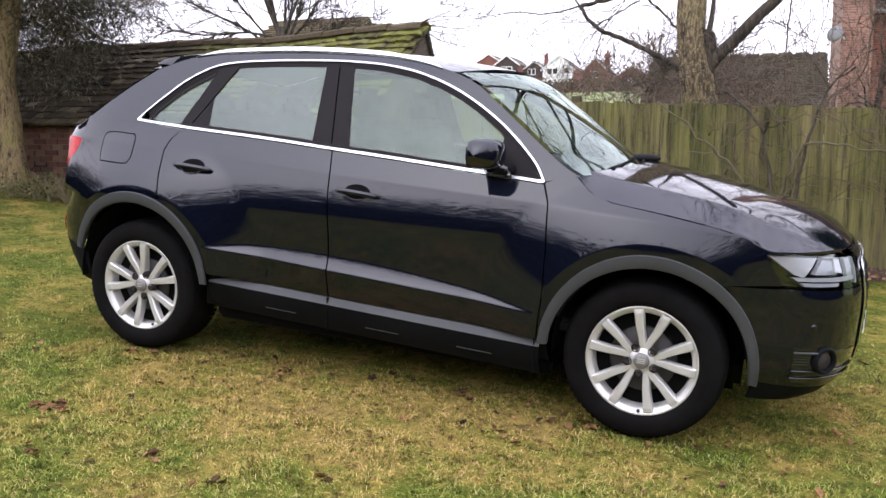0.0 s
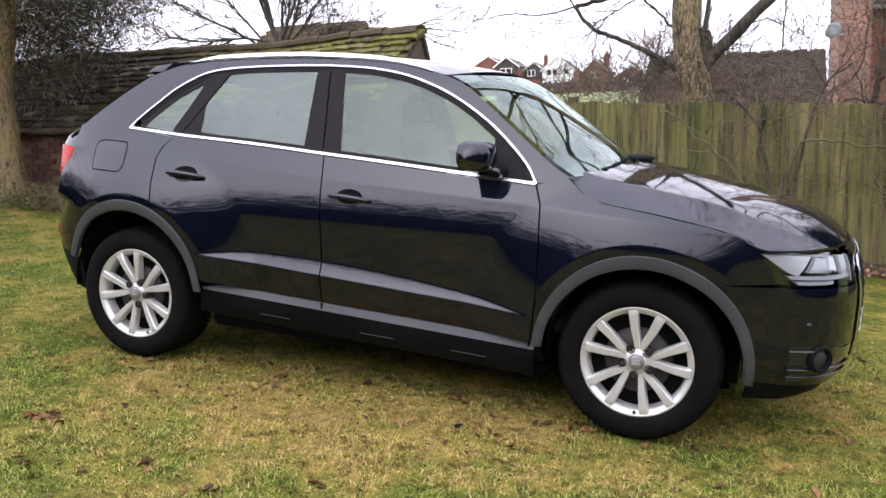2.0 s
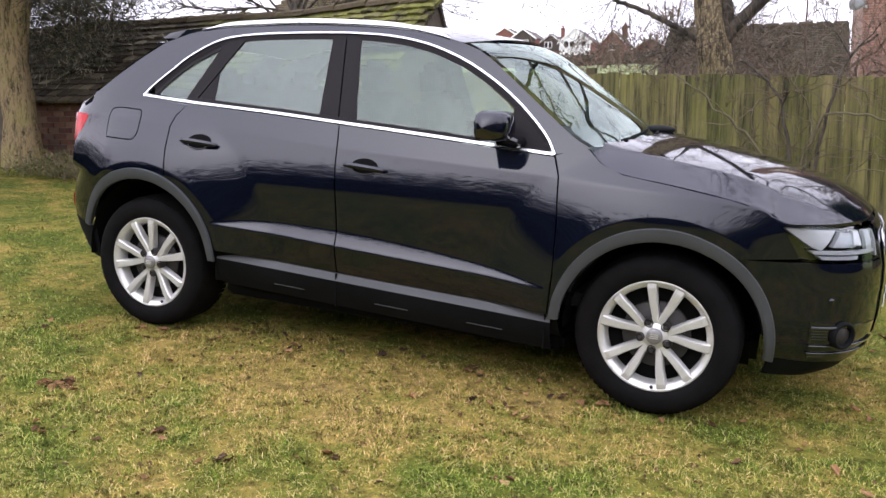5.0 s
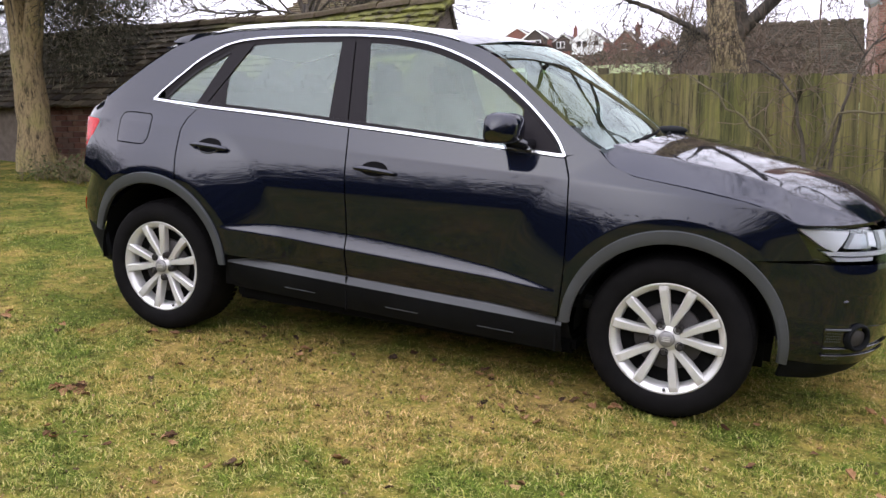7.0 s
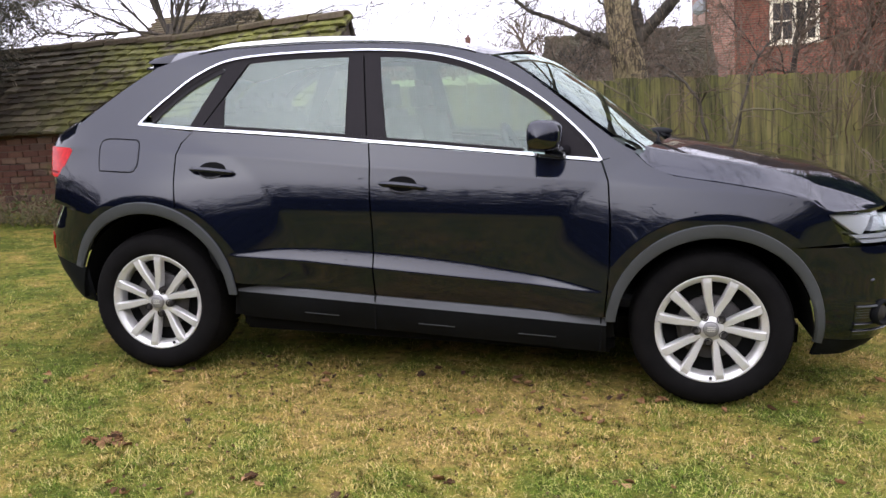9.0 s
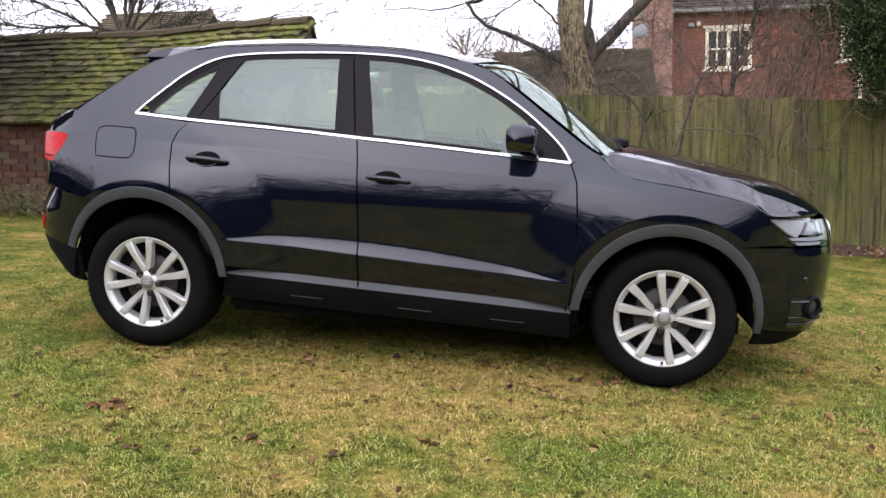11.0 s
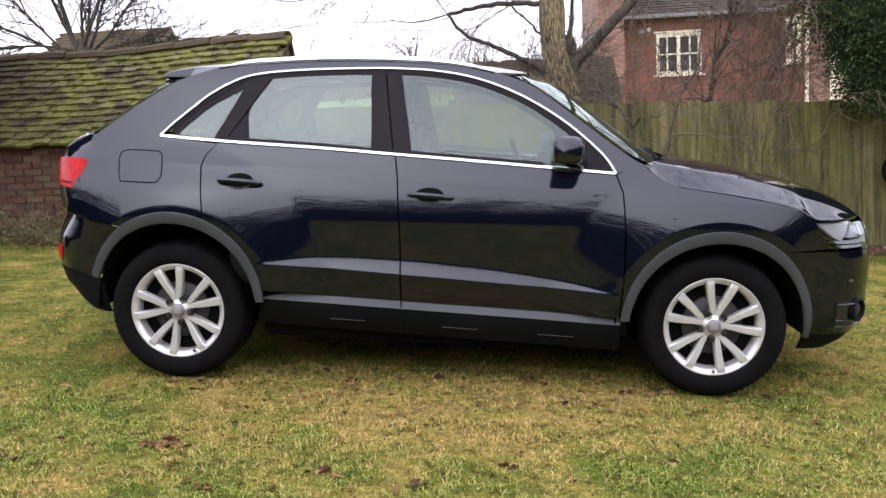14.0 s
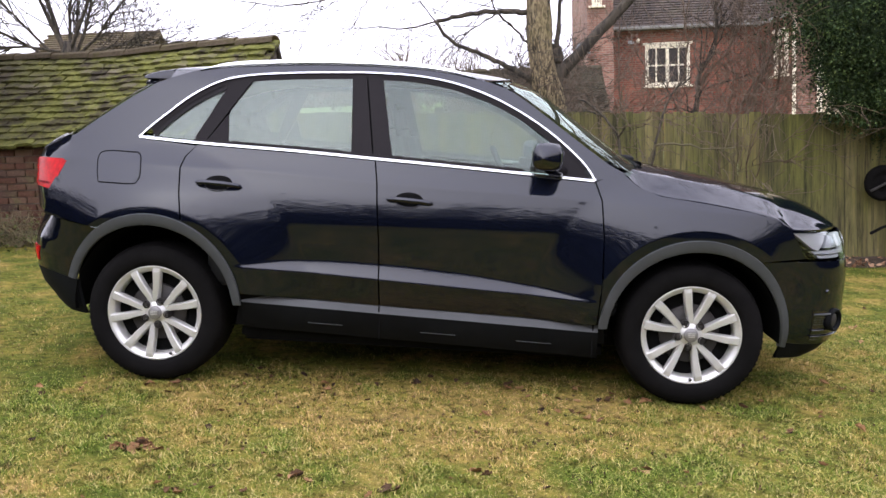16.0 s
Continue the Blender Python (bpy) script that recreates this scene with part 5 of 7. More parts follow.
    for s in (-1, 1):
        xs_ = np.linspace(-1.10, -1.476, 24)
        hi = np.array([(x, s * np.interp(-x, -rimline[:, 0], rimline[:, 2]), np.interp(-x, -rimline[:, 0], rimline[:, 1])) for x in xs_])
        lo = []
        for x, p in zip(xs_, hi):
            zc = float(np.interp(x, cant[:, 0], cant[:, 1])) - 0.003
            zl = max(zc, float(np.interp(x, [-1.476, -1.32], [1.502, 1.500])) if x < -1.32 else zc)
            zl = min(zl, p[2] - 0.002)
            lo.append((x, s * (half_width(x, zl) - 0.001 if x > -1.30 else abs(p[1]) + 0.012), zl))
        lo = np.array(lo)
        skin("spoiler_cheek", np.array([lo, (lo + hi) / 2 + np.array([0, s * 0.004, 0.002]), hi])[:, ::-1], PAINT, blade, s, 0.0)
    # grille and plates
    grille = None
    for s_ in (-1, 1):
        g = sheet("grille", front, [(fs_y(0.36), 0.36), (F_LEN, 0.355)], [(fs_y(0.43), 0.80), (F_LEN, 0.815)], [(fs_y(0.36), 0.36), (fs_y(0.43), 0.72), (fs_y(0.43), 0.80)], [(F_LEN, 0.355), (F_LEN, 0.815)], GLOSS_BLACK, car, s_, 16, 12, 0.004, 0.008, "black front grille in a bright frame")
        for k in range(9):
            z = 0.40 + 0.045 * k
            v, f = [], []
            tube(v, f, [Vector(front(q, z, 0.008, s_)) for q in np.linspace(fs_y(0.37 + 0.05 * k / 8), F_LEN, 8)], [0.006] * 8, 6)
            from_lists("grille_slat", v, f, DARK_CLADDING, g, True)
        v, f = [], []
        rim = [(F_LEN, 0.818), (fs_y(0.40), 0.806), (fs_y(0.435), 0.78), (fs_y(0.43), 0.70), (fs_y(0.37), 0.40), (fs_y(0.33), 0.352), (F_LEN, 0.348)]
        tube(v, f, [Vector(front(q, z, 0.007, s_)) for q, z in resample(rim, 40)], [0.007] * 40, 6)
        from_lists("grille_frame", v, f, CHROME, g, True, "satin bright grille frame")
    part("number_plate", box((0.012, 0.44, 0.11), (2.186, 0, 0.50), (0, 0, 0), 0.003), PLATE, car, "plain white front plate")
    for k in range(7):
        part("plate_bar", box((0.004, 0.045, 0.07), (2.1945, -0.17 + 0.057 * k, 0.50)), VOID, car)
    part("rear_plate", box((0.012, 0.52, 0.11), (-2.125, 0, 0.88), (0, -6, 0), 0.003), plain("plate_yellow", (0.75, 0.55, 0.08), 0.4), car, "plain yellow rear plate")
    part("floor_pan", box((1.8, 1.56, 0.08), (0.0, 0, 0.235), (0, 0.8, 0), 0.02), VOID, car, "black floor pan")
    part("underbody", box((3.4, 1.30, 0.14), (0.0, 0, 0.30), (0, 0.8, 0), 0.03), VOID, car, "black underbody")
    part("engine_bay", box((0.95, 1.0, 0.40), (1.45, 0, 0.62), (0, 4, 0), 0.05), VOID, car)
    part("boot_floor", box((0.75, 1.0, 0.40), (-1.55, 0, 0.60), (0, 0, 0), 0.05), VOID, car)


def build_cabin():
    cabin = part("cabin_floor", box((2.5, 1.5, 0.06), (-0.25, 0, 0.42), (0, 0, 0), 0.02), TRIM, car, "dark cabin floor")
    def seat(x, y, wide):
        b = part("seat", box((0.52, wide, 0.16), (x, y, 0.66), (0, -8, 0), 0.05), TRIM, cabin, "dark fabric seat", True)
        part("seat_back", box((0.14, wide, 0.62), (x - 0.29, y, 0.97), (0, -14, 0), 0.05), TRIM, cabin, "dark fabric seat back", True)
        return b
    for y in (-0.36, 0.36):
        seat(0.13, y, 0.50)
        part("headrest", box((0.09, 0.27, 0.19), (-0.265, y, 1.335), (0, -8, 0), 0.04), TRIM, cabin, "dark headrest", True)
        for dy in (-0.06, 0.06):
            part("headrest_rod", box((0.012, 0.012, 0.12), (-0.255, y + dy, 1.235)), CHROME, cabin)
    seat(-0.78, 0.0, 1.24)
    for y in (-0.40, 0.0, 0.40):
        part("headrest", box((0.08, 0.25, 0.15), (-1.16, y, 1.285), (0, -8, 0), 0.035), TRIM, cabin, "dark headrest", True)
    dash = part("dashboard", box((0.50, 1.42, 0.24), (0.72, 0, 0.985), (0, 6, 0), 0.07), TRIM, cabin, "dark dashboard", True)
    part("instrument_hood", box((0.22, 0.40, 0.08), (0.55, -0.36, 1.105), (0, 0, 0), 0.03), TRIM, cabin, "", True)
    ring = bmesh.new()
    n, k = 40, 8
    rows = []
    m = pose(0.40, -0.36, 1.03, 0, 66, 0)
    for i in range(n):
        a = 2 * math.pi * i / n
        rows.append([ring.verts.new(m @ Vector(((0.178 + 0.014 * math.cos(b)) * math.cos(a), (0.178 + 0.014 * math.cos(b)) * math.sin(a), 0.014 * math.sin(b)))) for b in np.linspace(0, 2 * math.pi, k, endpoint=False)])
    for i in range(n):
        for j in range(k):
            ring.faces.new((rows[i][j], rows[(i + 1) % n][j], rows[(i + 1) % n][(j + 1) % k], rows[i][(j + 1) % k]))
    part("steering_wheel", ring, TRIM, cabin, "dark steering wheel", True)
    part("wheel_boss", box((0.05, 0.15, 0.12), (0.41, -0.36, 1.03), (0, -24, 0), 0.03), TRIM, cabin, "", True)
    part("rear_mirror", box((0.03, 0.24, 0.07), (0.40, 0, 1.43), (0, -10, 0), 0.015), TRIM, cabin, "", True)
    for s in (-1, 1):
        for x0, x1, z in ((-0.19, 0.80, 1.06), (-1.05, -0.21, 1.10)):
            part("door_card", box((x1 - x0, 0.07, 0.62), ((x0 + x1) / 2, s * 0.795, z - 0.315), (0, 1.5, 0), 0.02), TRIM, cabin, "dark door lining", True)


for side in (-1, 1):
    build_side(side)
    build_wheel(1.3015, side, -10 if side < 0 else 5)
    build_wheel(-1.3015, side, -30 if side < 0 else -3)
build_top()
build_cabin()

# ---- buildings ----
def slab(name, corners, thick, material, parent, label=""):
    """A flat plate from four corners, with thickness downwards along its normal."""
    c = [Vector(p) for p in corners]
    n = (c[1] - c[0]).cross(c[3] - c[0]).normalized()
    return from_lists(name, c + [p - n * thick for p in c], [(0, 1, 2, 3), (7, 6, 5, 4), (0, 4, 5, 1), (1, 5, 6, 2), (2, 6, 7, 3), (3, 7, 4, 0)], material, parent, False, label)


def course_roof(name, eave0, eave1, up, rows, material, parent, label="", cell=0.30, seed=1):
    """Lapped courses of tiles from the eave upwards; each tile a slab of its own in one mesh."""
    rng = random.Random(seed)
    a, b, up = Vector(eave0), Vector(eave1), Vector(up)
    along = (b - a)
    n = along.cross(up).normalized()
    if n.z < 0:
        n = -n
    count = max(2, int(along.length / cell))
    verts, faces = [], []
    for r in range(rows):
        p0, p1 = up * (r / rows), up * ((r + 1.25) / rows)
        for i in range(count):
            s0, s1 = (i + (0.5 if r % 2 else 0)) / count, (i + 0.97 + (0.5 if r % 2 else 0)) / count
            s1 = min(s1, 1.0)
            if s0 >= s1:
                continue
            lift = rng.uniform(0.0, 0.012)
            k = len(verts)
            for s, p, h in ((s0, p0, 0.035 + lift), (s1, p0, 0.035 + rng.uniform(0, 0.012)), (s1, p1, 0.006), (s0, p1, 0.006), (s0, p0, 0.0), (s1, p0, 0.0)):
                verts.append(a + along * s + p + n * h)
            faces += [(k, k + 1, k + 2, k + 3), (k + 4, k + 5, k + 1, k), (k + 5, k + 2, k + 1), (k + 4, k, k + 3)]
    ob = from_lists(name, verts, faces, material, parent, False, label)
    tagged(ob, kind="stuff")
    return ob


def wall_with_holes(name, x0, x1, z0, z1, y, thick, holes, material, parent, label=""):
    """An upright wall along x with rectangular openings right through it."""
    xs = sorted({x0, x1, *(h[0] for h in holes), *(h[1] for h in holes)})
    zs = sorted({z0, z1, *(h[2] for h in holes), *(h[3] for h in holes)})
    bm = bmesh.new()
    for xa, xb in zip(xs, xs[1:]):
        for za, zb in zip(zs, zs[1:]):
            if any(h[0] < (xa + xb) / 2 < h[1] and h[2] < (za + zb) / 2 < h[3] for h in holes):
                continue
            box((xb - xa, thick, zb - za), ((xa + xb) / 2, y + thick / 2, (za + zb) / 2), bm=bm)
    bmesh.ops.remove_doubles(bm, verts=bm.verts, dist=0.0005)
    return part(name, bm, material, parent, label)


def casement(x0, x1, z0, z1, y, parent, lights=2, rows=2, label="cream-painted casement window"):
    """A timber window with mullions, glazing bars and dark panes, standing in its opening."""
    w, h = x1 - x0, z1 - z0
    bm = bmesh.new()
    for xx in [x0 + 0.045] + [x0 + w * k / lights for k in range(1, lights)] + [x1 - 0.045]:
        box((0.09, 0.10, h), (xx, y + 0.03, (z0 + z1) / 2), bm=bm)
    for zz in (z0 + 0.045, z1 - 0.045):
        box((w, 0.098, 0.09), ((x0 + x1) / 2, y + 0.03, zz), bm=bm)
    win = part("window", bm, WHITE_PAINT, parent, label)
    part("window_sill", box((w + 0.16, 0.16, 0.06), ((x0 + x1) / 2, y - 0.03, z0 - 0.03), (0, 0, 0), 0.01), WHITE_PAINT, win)
    part("window_head", box((w + 0.14, 0.06, 0.07), ((x0 + x1) / 2, y - 0.012, z1 + 0.035), (0, 0, 0), 0.008), WHITE_PAINT, win)
    lw = w / lights
    for k in range(lights):
        c = x0 + lw * (k + 0.5)
        part("glazing_bar", box((0.04, 0.05, h - 0.1), (c, y + 0.02, (z0 + z1) / 2)), WHITE_PAINT, win)
        for r in range(1, rows):
            part("glazing_bar", box((lw - 0.08, 0.046, 0.04), (c, y + 0.02, z0 + h * r / rows)), WHITE_PAINT, win)
        for s in (-1, 1):
            for r in range(rows):
                part("pane", box((lw / 2 - 0.03, 0.012, h / rows - 0.03), (c + s * lw * 0.24, y + 0.075, z0 + h * (r + 0.5) / rows)), DARK_PANE, win)
    return win


def build_house():
    g = ground(5, 20) - 0.2
    house = thing("house", (0, 0, 0), "red-brick cottage with cream windows and a tiled roof", "house")
    wall_with_holes("wall", 3.3, 7.5, g, 4.74, 20.0, 0.3, [(4.32, 5.56, 3.20, 4.33)], HOUSE_BRICK, house)
    casement(4.32, 5.56, 3.20, 4.33, 20.02, house, 2, 2)
    course_roof("roof", (3.0, 19.72, 4.80), (8.2, 19.72, 4.80), (0, 3.6, 3.1), 36, SLATE, house, "brown-grey clay tile roof", 0.22, 4)
    slab("roof_deck", [(3.0, 19.72, 4.78), (8.2, 19.72, 4.78), (8.2, 23.3, 7.86), (3.0, 23.3, 7.86)], 0.1, SLATE, house)
    part("gutter", box((4.3, 0.12, 0.09), (5.4, 19.66, 4.77), (0, 0, 0), 0.03), GUTTER, house, "pale grey gutter")
    # wing that stands forward, with its slim window on the return
    slab("wing_side", [(7.44, 20.0, g), (7.80, 18.3, g), (7.80, 18.3, 4.74), (7.44, 20.0, 4.74)], 0.28, HOUSE_BRICK, house)
    d = Vector((0.36, -1.7, 0)).normalized()
    side_win = pose(7.53, 19.55, 0, 0, 0, math.degrees(math.atan2(d.y, d.x)))
    before = set(scene.objects)
    w = casement(0.52, 1.12, 3.25, 4.38, -0.06, house, 1, 2)
    for o in set(scene.objects) - before:
        if o.data:
            o.data.transform(side_win)
    wall_with_holes("wing_wall", 7.80, 8.46, g, 5.6, 18.3, 0.28, [], PALE_BRICK, house)
    part("downpipe", box((0.09, 0.09, 4.74 - g), (7.83, 18.22, (g + 4.74) / 2), (0, 0, 0), 0.03), WHITE_PAINT, house, "cream downpipe")
    slab("wing_gutter", [(7.30, 20.0, 4.80), (7.66, 18.2, 4.80), (7.76, 18.2, 4.80), (7.40, 20.0, 4.80)], 0.08, GUTTER, house)
    course_roof("wing_roof", (7.36, 20.0, 4.82), (7.70, 18.1, 4.82), (2.6, 0.55, 2.4), 28, SLATE, house, "brown-grey clay tile roof", 0.22, 6)
    part("corner_board", box((0.13, 0.16, 5.6 - g), (8.50, 18.33, (g + 5.6) / 2), (0, 0, 0), 0.01), WHITE_PAINT, house)
    wall_with_holes("render_wall", 8.57, 12.5, g, 4.4, 18.45, 0.28, [], RENDER_CREAM, house, "cream rendered wall")
    # tall end block
    tall = wall_with_holes("tall_wall", 2.62, 3.32, g, 8.2, 19.0, 0.3, [(2.74, 3.02, 5.3, 6.6)], PALE_BRICK, house, "pale red brick end wall")
    casement(2.74, 3.02, 5.3, 6.6, 19.03, house, 1, 3)
    slab("tall_return", [(3.32, 19.0, g), (3.36, 20.3, g), (3.36, 20.3, 8.2), (3.32, 19.0, 8.2)], 0.28, PALE_BRICK, house)
    slab("tall_side", [(2.62, 19.3, g), (2.62, 24.0, g), (2.62, 24.0, 8.2), (2.62, 19.3, 8.2)][::-1], 0.28, PALE_BRICK, house)
    part("wall_lamp", box((0.16, 0.12, 0.10), (3.92, 19.93, 4.42), (0, 0, 0), 0.02), GALVANISED, house, "small grey wall lamp")
    part("wall_lamp", box((0.10, 0.12, 0.14), (4.12, 19.93, 4.45), (0, 0, 0), 0.03), WHITE_PAINT, house)
    # satellite dish on the end block
    dish = lathe([(0.0, 0.06), (0.09, 0.05), (0.16, 0.025), (0.20, 0.0), (0.205, -0.008)], 28, "z")
    dish.transform(pose(2.46, 18.9, 4.15, 75, 0, -30))
    part("dish", dish, plain("dish_grey", (0.16, 0.165, 0.165), 0.6, 0, 0.12), house, "grey satellite dish", True)
    part("dish_arm", box((0.42, 0.05, 0.05), (2.55, 19.0, 4.10), (0, 20, 10)), GALVANISED, house)

    house.matrix_world = Matrix.Translation((0.142, 1.36, -0.211)) @ Matrix.Scale(1.282, 4)


build_house()


def build_outbuilding():
    g = ground(1, 13) - 0.3
    o = thing("outbuilding", (0, 0, 0), "low outbuilding with a grey stone-slate roof", "outbuilding")
    course_roof("roof", (-0.75, 11.9, 1.62), (2.60, 11.9, 1.62), (0.0, 2.1, 1.46), 40, STONE_SLATE, o, "weathered grey slate roof", 0.13, 9)
    slab("roof_deck", [(-0.75, 11.9, 1.60), (2.60, 11.9, 1.60), (2.60, 14.0, 3.06), (-0.75, 14.0, 3.06)], 0.08, STONE_SLATE, o)
    slab("back_roof", [(2.60, 16.1, 1.60), (-0.75, 16.1, 1.60), (-0.75, 14.0, 3.06), (2.60, 14.0, 3.06)], 0.08, STONE_SLATE, o)
    rng = random.Random(2)
    for k in range(11):
        part("ridge_tile", box((0.31, 0.22, 0.09), (-0.6 + 0.305 * k, 14.0, 3.10 + rng.uniform(-0.01, 0.01)), (0, rng.uniform(-1, 1), 0), 0.03), STONE_SLATE, o)
    wall_with_holes("wall", -0.65, 2.5, g, 1.62, 12.2, 0.25, [], HOUSE_BRICK, o)
    for x in (-0.65, 2.38):
        from_lists("gable", [(x, 12.2, g), (x, 15.8, g), (x, 15.8, 1.7), (x, 14.0, 3.0), (x, 12.2, 1.7), (x + 0.12, 12.2, g), (x + 0.12, 15.8, g), (x + 0.12, 15.8, 1.7), (x + 0.12, 14.0, 3.0), (x + 0.12, 12.2, 1.7)], [(0, 1, 2, 3, 4), (9, 8, 7, 6, 5), (0, 5, 6, 1), (1, 6, 7, 2), (2, 7, 8, 3), (3, 8, 9, 4), (4, 9, 5, 0)], HOUSE_BRICK, o)

    o.matrix_world = Matrix.Translation((0.02, 0, 0.07))


build_outbuilding()


def far_house(x0, x1, y, eave, apex, deep, upper, split, label, wins, side_roof=True):
    """A suburban house, its gable to the field."""
    x0, x1, wins = x0 + 1.3, x1 + 1.3, [(a + 1.3, b + 1.3, c, d) for a, b, c, d in wins]
    eave, apex, split = eave + FAR_LIFT, apex + FAR_LIFT, split + FAR_LIFT
    g = ground((x0 + x1) / 2, y) - 0.5
    h = thing("far_house", (0, 0, 0), label, "house", "houses across the field")
    m = (x0 + x1) / 2
    def gable(nm, zb, za, zt, mat, front_y, peak):
        pts = [(x0, zb), (x1, zb), (x1, za)] + ([(m, zt)] if peak else []) + [(x0, za)]
        k = len(pts)
        v = [(x, front_y, z) for x, z in pts] + [(x, front_y + deep, z) for x, z in pts]
        f = [tuple(range(k)), tuple(range(2 * k - 1, k - 1, -1))] + [(i, i + k, (i + 1) % k + k, (i + 1) % k) for i in range(k)]
        from_lists(nm, v, f, mat, h)
    gable("lower_wall", g, split, split, RED_BRICK_FAR, y, False)
    gable("upper_wall", split, eave, apex, upper, y - 0.06, True)
    wall = part("side_wall", box((0.2, deep, eave - g), (x1 + 0.05, y + deep / 2, (g + eave) / 2)), RED_BRICK_FAR, h)
    for s, xa in ((-1, x0 - 0.35), (1, x1 + 0.35)):
        dz = (apex - eave) / (m - x0) * 0.35
        slab("roof", [(m, y - 0.3, apex + 0.15), (m, y + deep, apex + 0.15), (xa, y + deep, eave - dz + 0.15), (xa, y - 0.3, eave - dz + 0.15)][:: 1 if s < 0 else -1], 0.18, FAR_ROOF, h)
        slab("barge_board", [(m, y - 0.36, apex + 0.14), (xa, y - 0.36, eave - dz + 0.14), (xa, y - 0.36, eave - dz - 0.16), (m, y - 0.36, apex - 0.16)][:: 1 if s < 0 else -1], 0.08, FAR_WHITE, h)
    for wx0, wx1, wz0, wz1 in wins:
        wz0, wz1 = wz0 + FAR_LIFT, wz1 + FAR_LIFT
        f = part("window", box((wx1 - wx0, 0.16, wz1 - wz0), ((wx0 + wx1) / 2, y - 0.1, (wz0 + wz1) / 2)), FAR_WHITE, h)
        n = 2 if wx1 - wx0 > 1.2 else 1
        for k in range(n):
            w = (wx1 - wx0) / n
            part("pane", box((w - 0.22, 0.06, wz1 - wz0 - 0.25), (wx0 + w * (k + 0.5), y - 0.19, (wz0 + wz1) / 2)), DARK_PANE, f)
    return h


FAR_LIFT = 2.4


far_house(-40.0, -34.35, 150, 15.1, 17.35, 9, FAR_WHITE, 12.7, "white-boarded house with a brick lower storey", [(-39.2, -37.2, 14.0, 15.2), (-36.1, -35.1, 14.1, 15.2), (-39.0, -37.4, 11.3, 12.5)])
far_house(-49.7, -45.2, 152, 16.3, 17.9, 9, BROWN_BOARD_FAR, 14.2, "dark-boarded house with a brown tiled roof", [(-48.6, -46.4, 14.7, 15.9)])
far_house(-34.1, -30.0, 158, 15.6, 17.7, 9, RED_BRICK_FAR, 13.0, "red-brick gabled house with a chimney", [(-32.8, -31.2, 14.0, 15.2)])
far_house(-60.0, -50.5, 165, 17.0, 19.9, 9, RED_BRICK_FAR, 14.5, "red-brick house with a dark roof", [(-57, -55, 15.0, 16.2)])
far_house(-29.0, -22.0, 160, 14.2, 16.3, 9, RED_BRICK_FAR, 13.0, "low red-brick house with a brown roof", [(-27, -25.4, 13.2, 14.0)])
far_house(-45.1, -40.9, 155, 15.6, 17.1, 8, BROWN_BOARD_FAR, 13.9, "dark-boarded house with white window frames", [(-44.2, -42.7, 14.5, 15.7)])
ch = thing("chimney", (0, 0, 0), "red-brick chimney stack on a far roof", "chimney")
part("stack", box((0.9, 0.9, 2.2), (-28.9, 160, 20.0), (0, 0, 0), 0.05), RED_BRICK_FAR, ch)
part("pot", box((0.4, 0.4, 0.5), (-28.9, 160, 21.35), (0, 0, 0), 0.1), RED_BRICK_FAR, ch)
ch = thing("chimney", (0, 0, 0), "red-brick chimney stack on a far roof", "chimney")
part("stack", box((0.7, 0.7, 1.8), (-39.9, 157, 19.9), (0, 0, 0), 0.05), RED_BRICK_FAR, ch)
part("pot", box((0.3, 0.3, 0.4), (-39.9, 157, 21.0), (0, 0, 0), 0.08), RED_BRICK_FAR, ch)


def build_back_cottage():
    c = thing("outbuilding", (0, 0, 0), "small brick outbuilding with a brown tiled roof behind the shed", "outbuilding")
    g = ground(-7, 12) - 0.3
    part("wall", box((2.0, 1.9, 3.35 - g), (-7.45, 12.1, (g + 3.35) / 2)), HOUSE_BRICK, c)
    course_roof("roof", (-8.6, 10.95, 3.28), (-6.3, 10.95, 3.28), (0, 1.15, 0.72), 13, RIDGE_TILE, c, "brown clay tile roof", 0.17, 12)
    slab("roof_deck", [(-8.6, 10.95, 3.26), (-6.3, 10.95, 3.26), (-6.3, 12.1, 3.98), (-8.6, 12.1, 3.98)], 0.06, RIDGE_TILE, c)
    slab("back_roof", [(-6.3, 13.25, 3.26), (-8.6, 13.25, 3.26), (-8.6, 12.1, 3.99), (-6.3, 12.1, 3.99)], 0.06, RIDGE_TILE, c)


build_back_cottage()


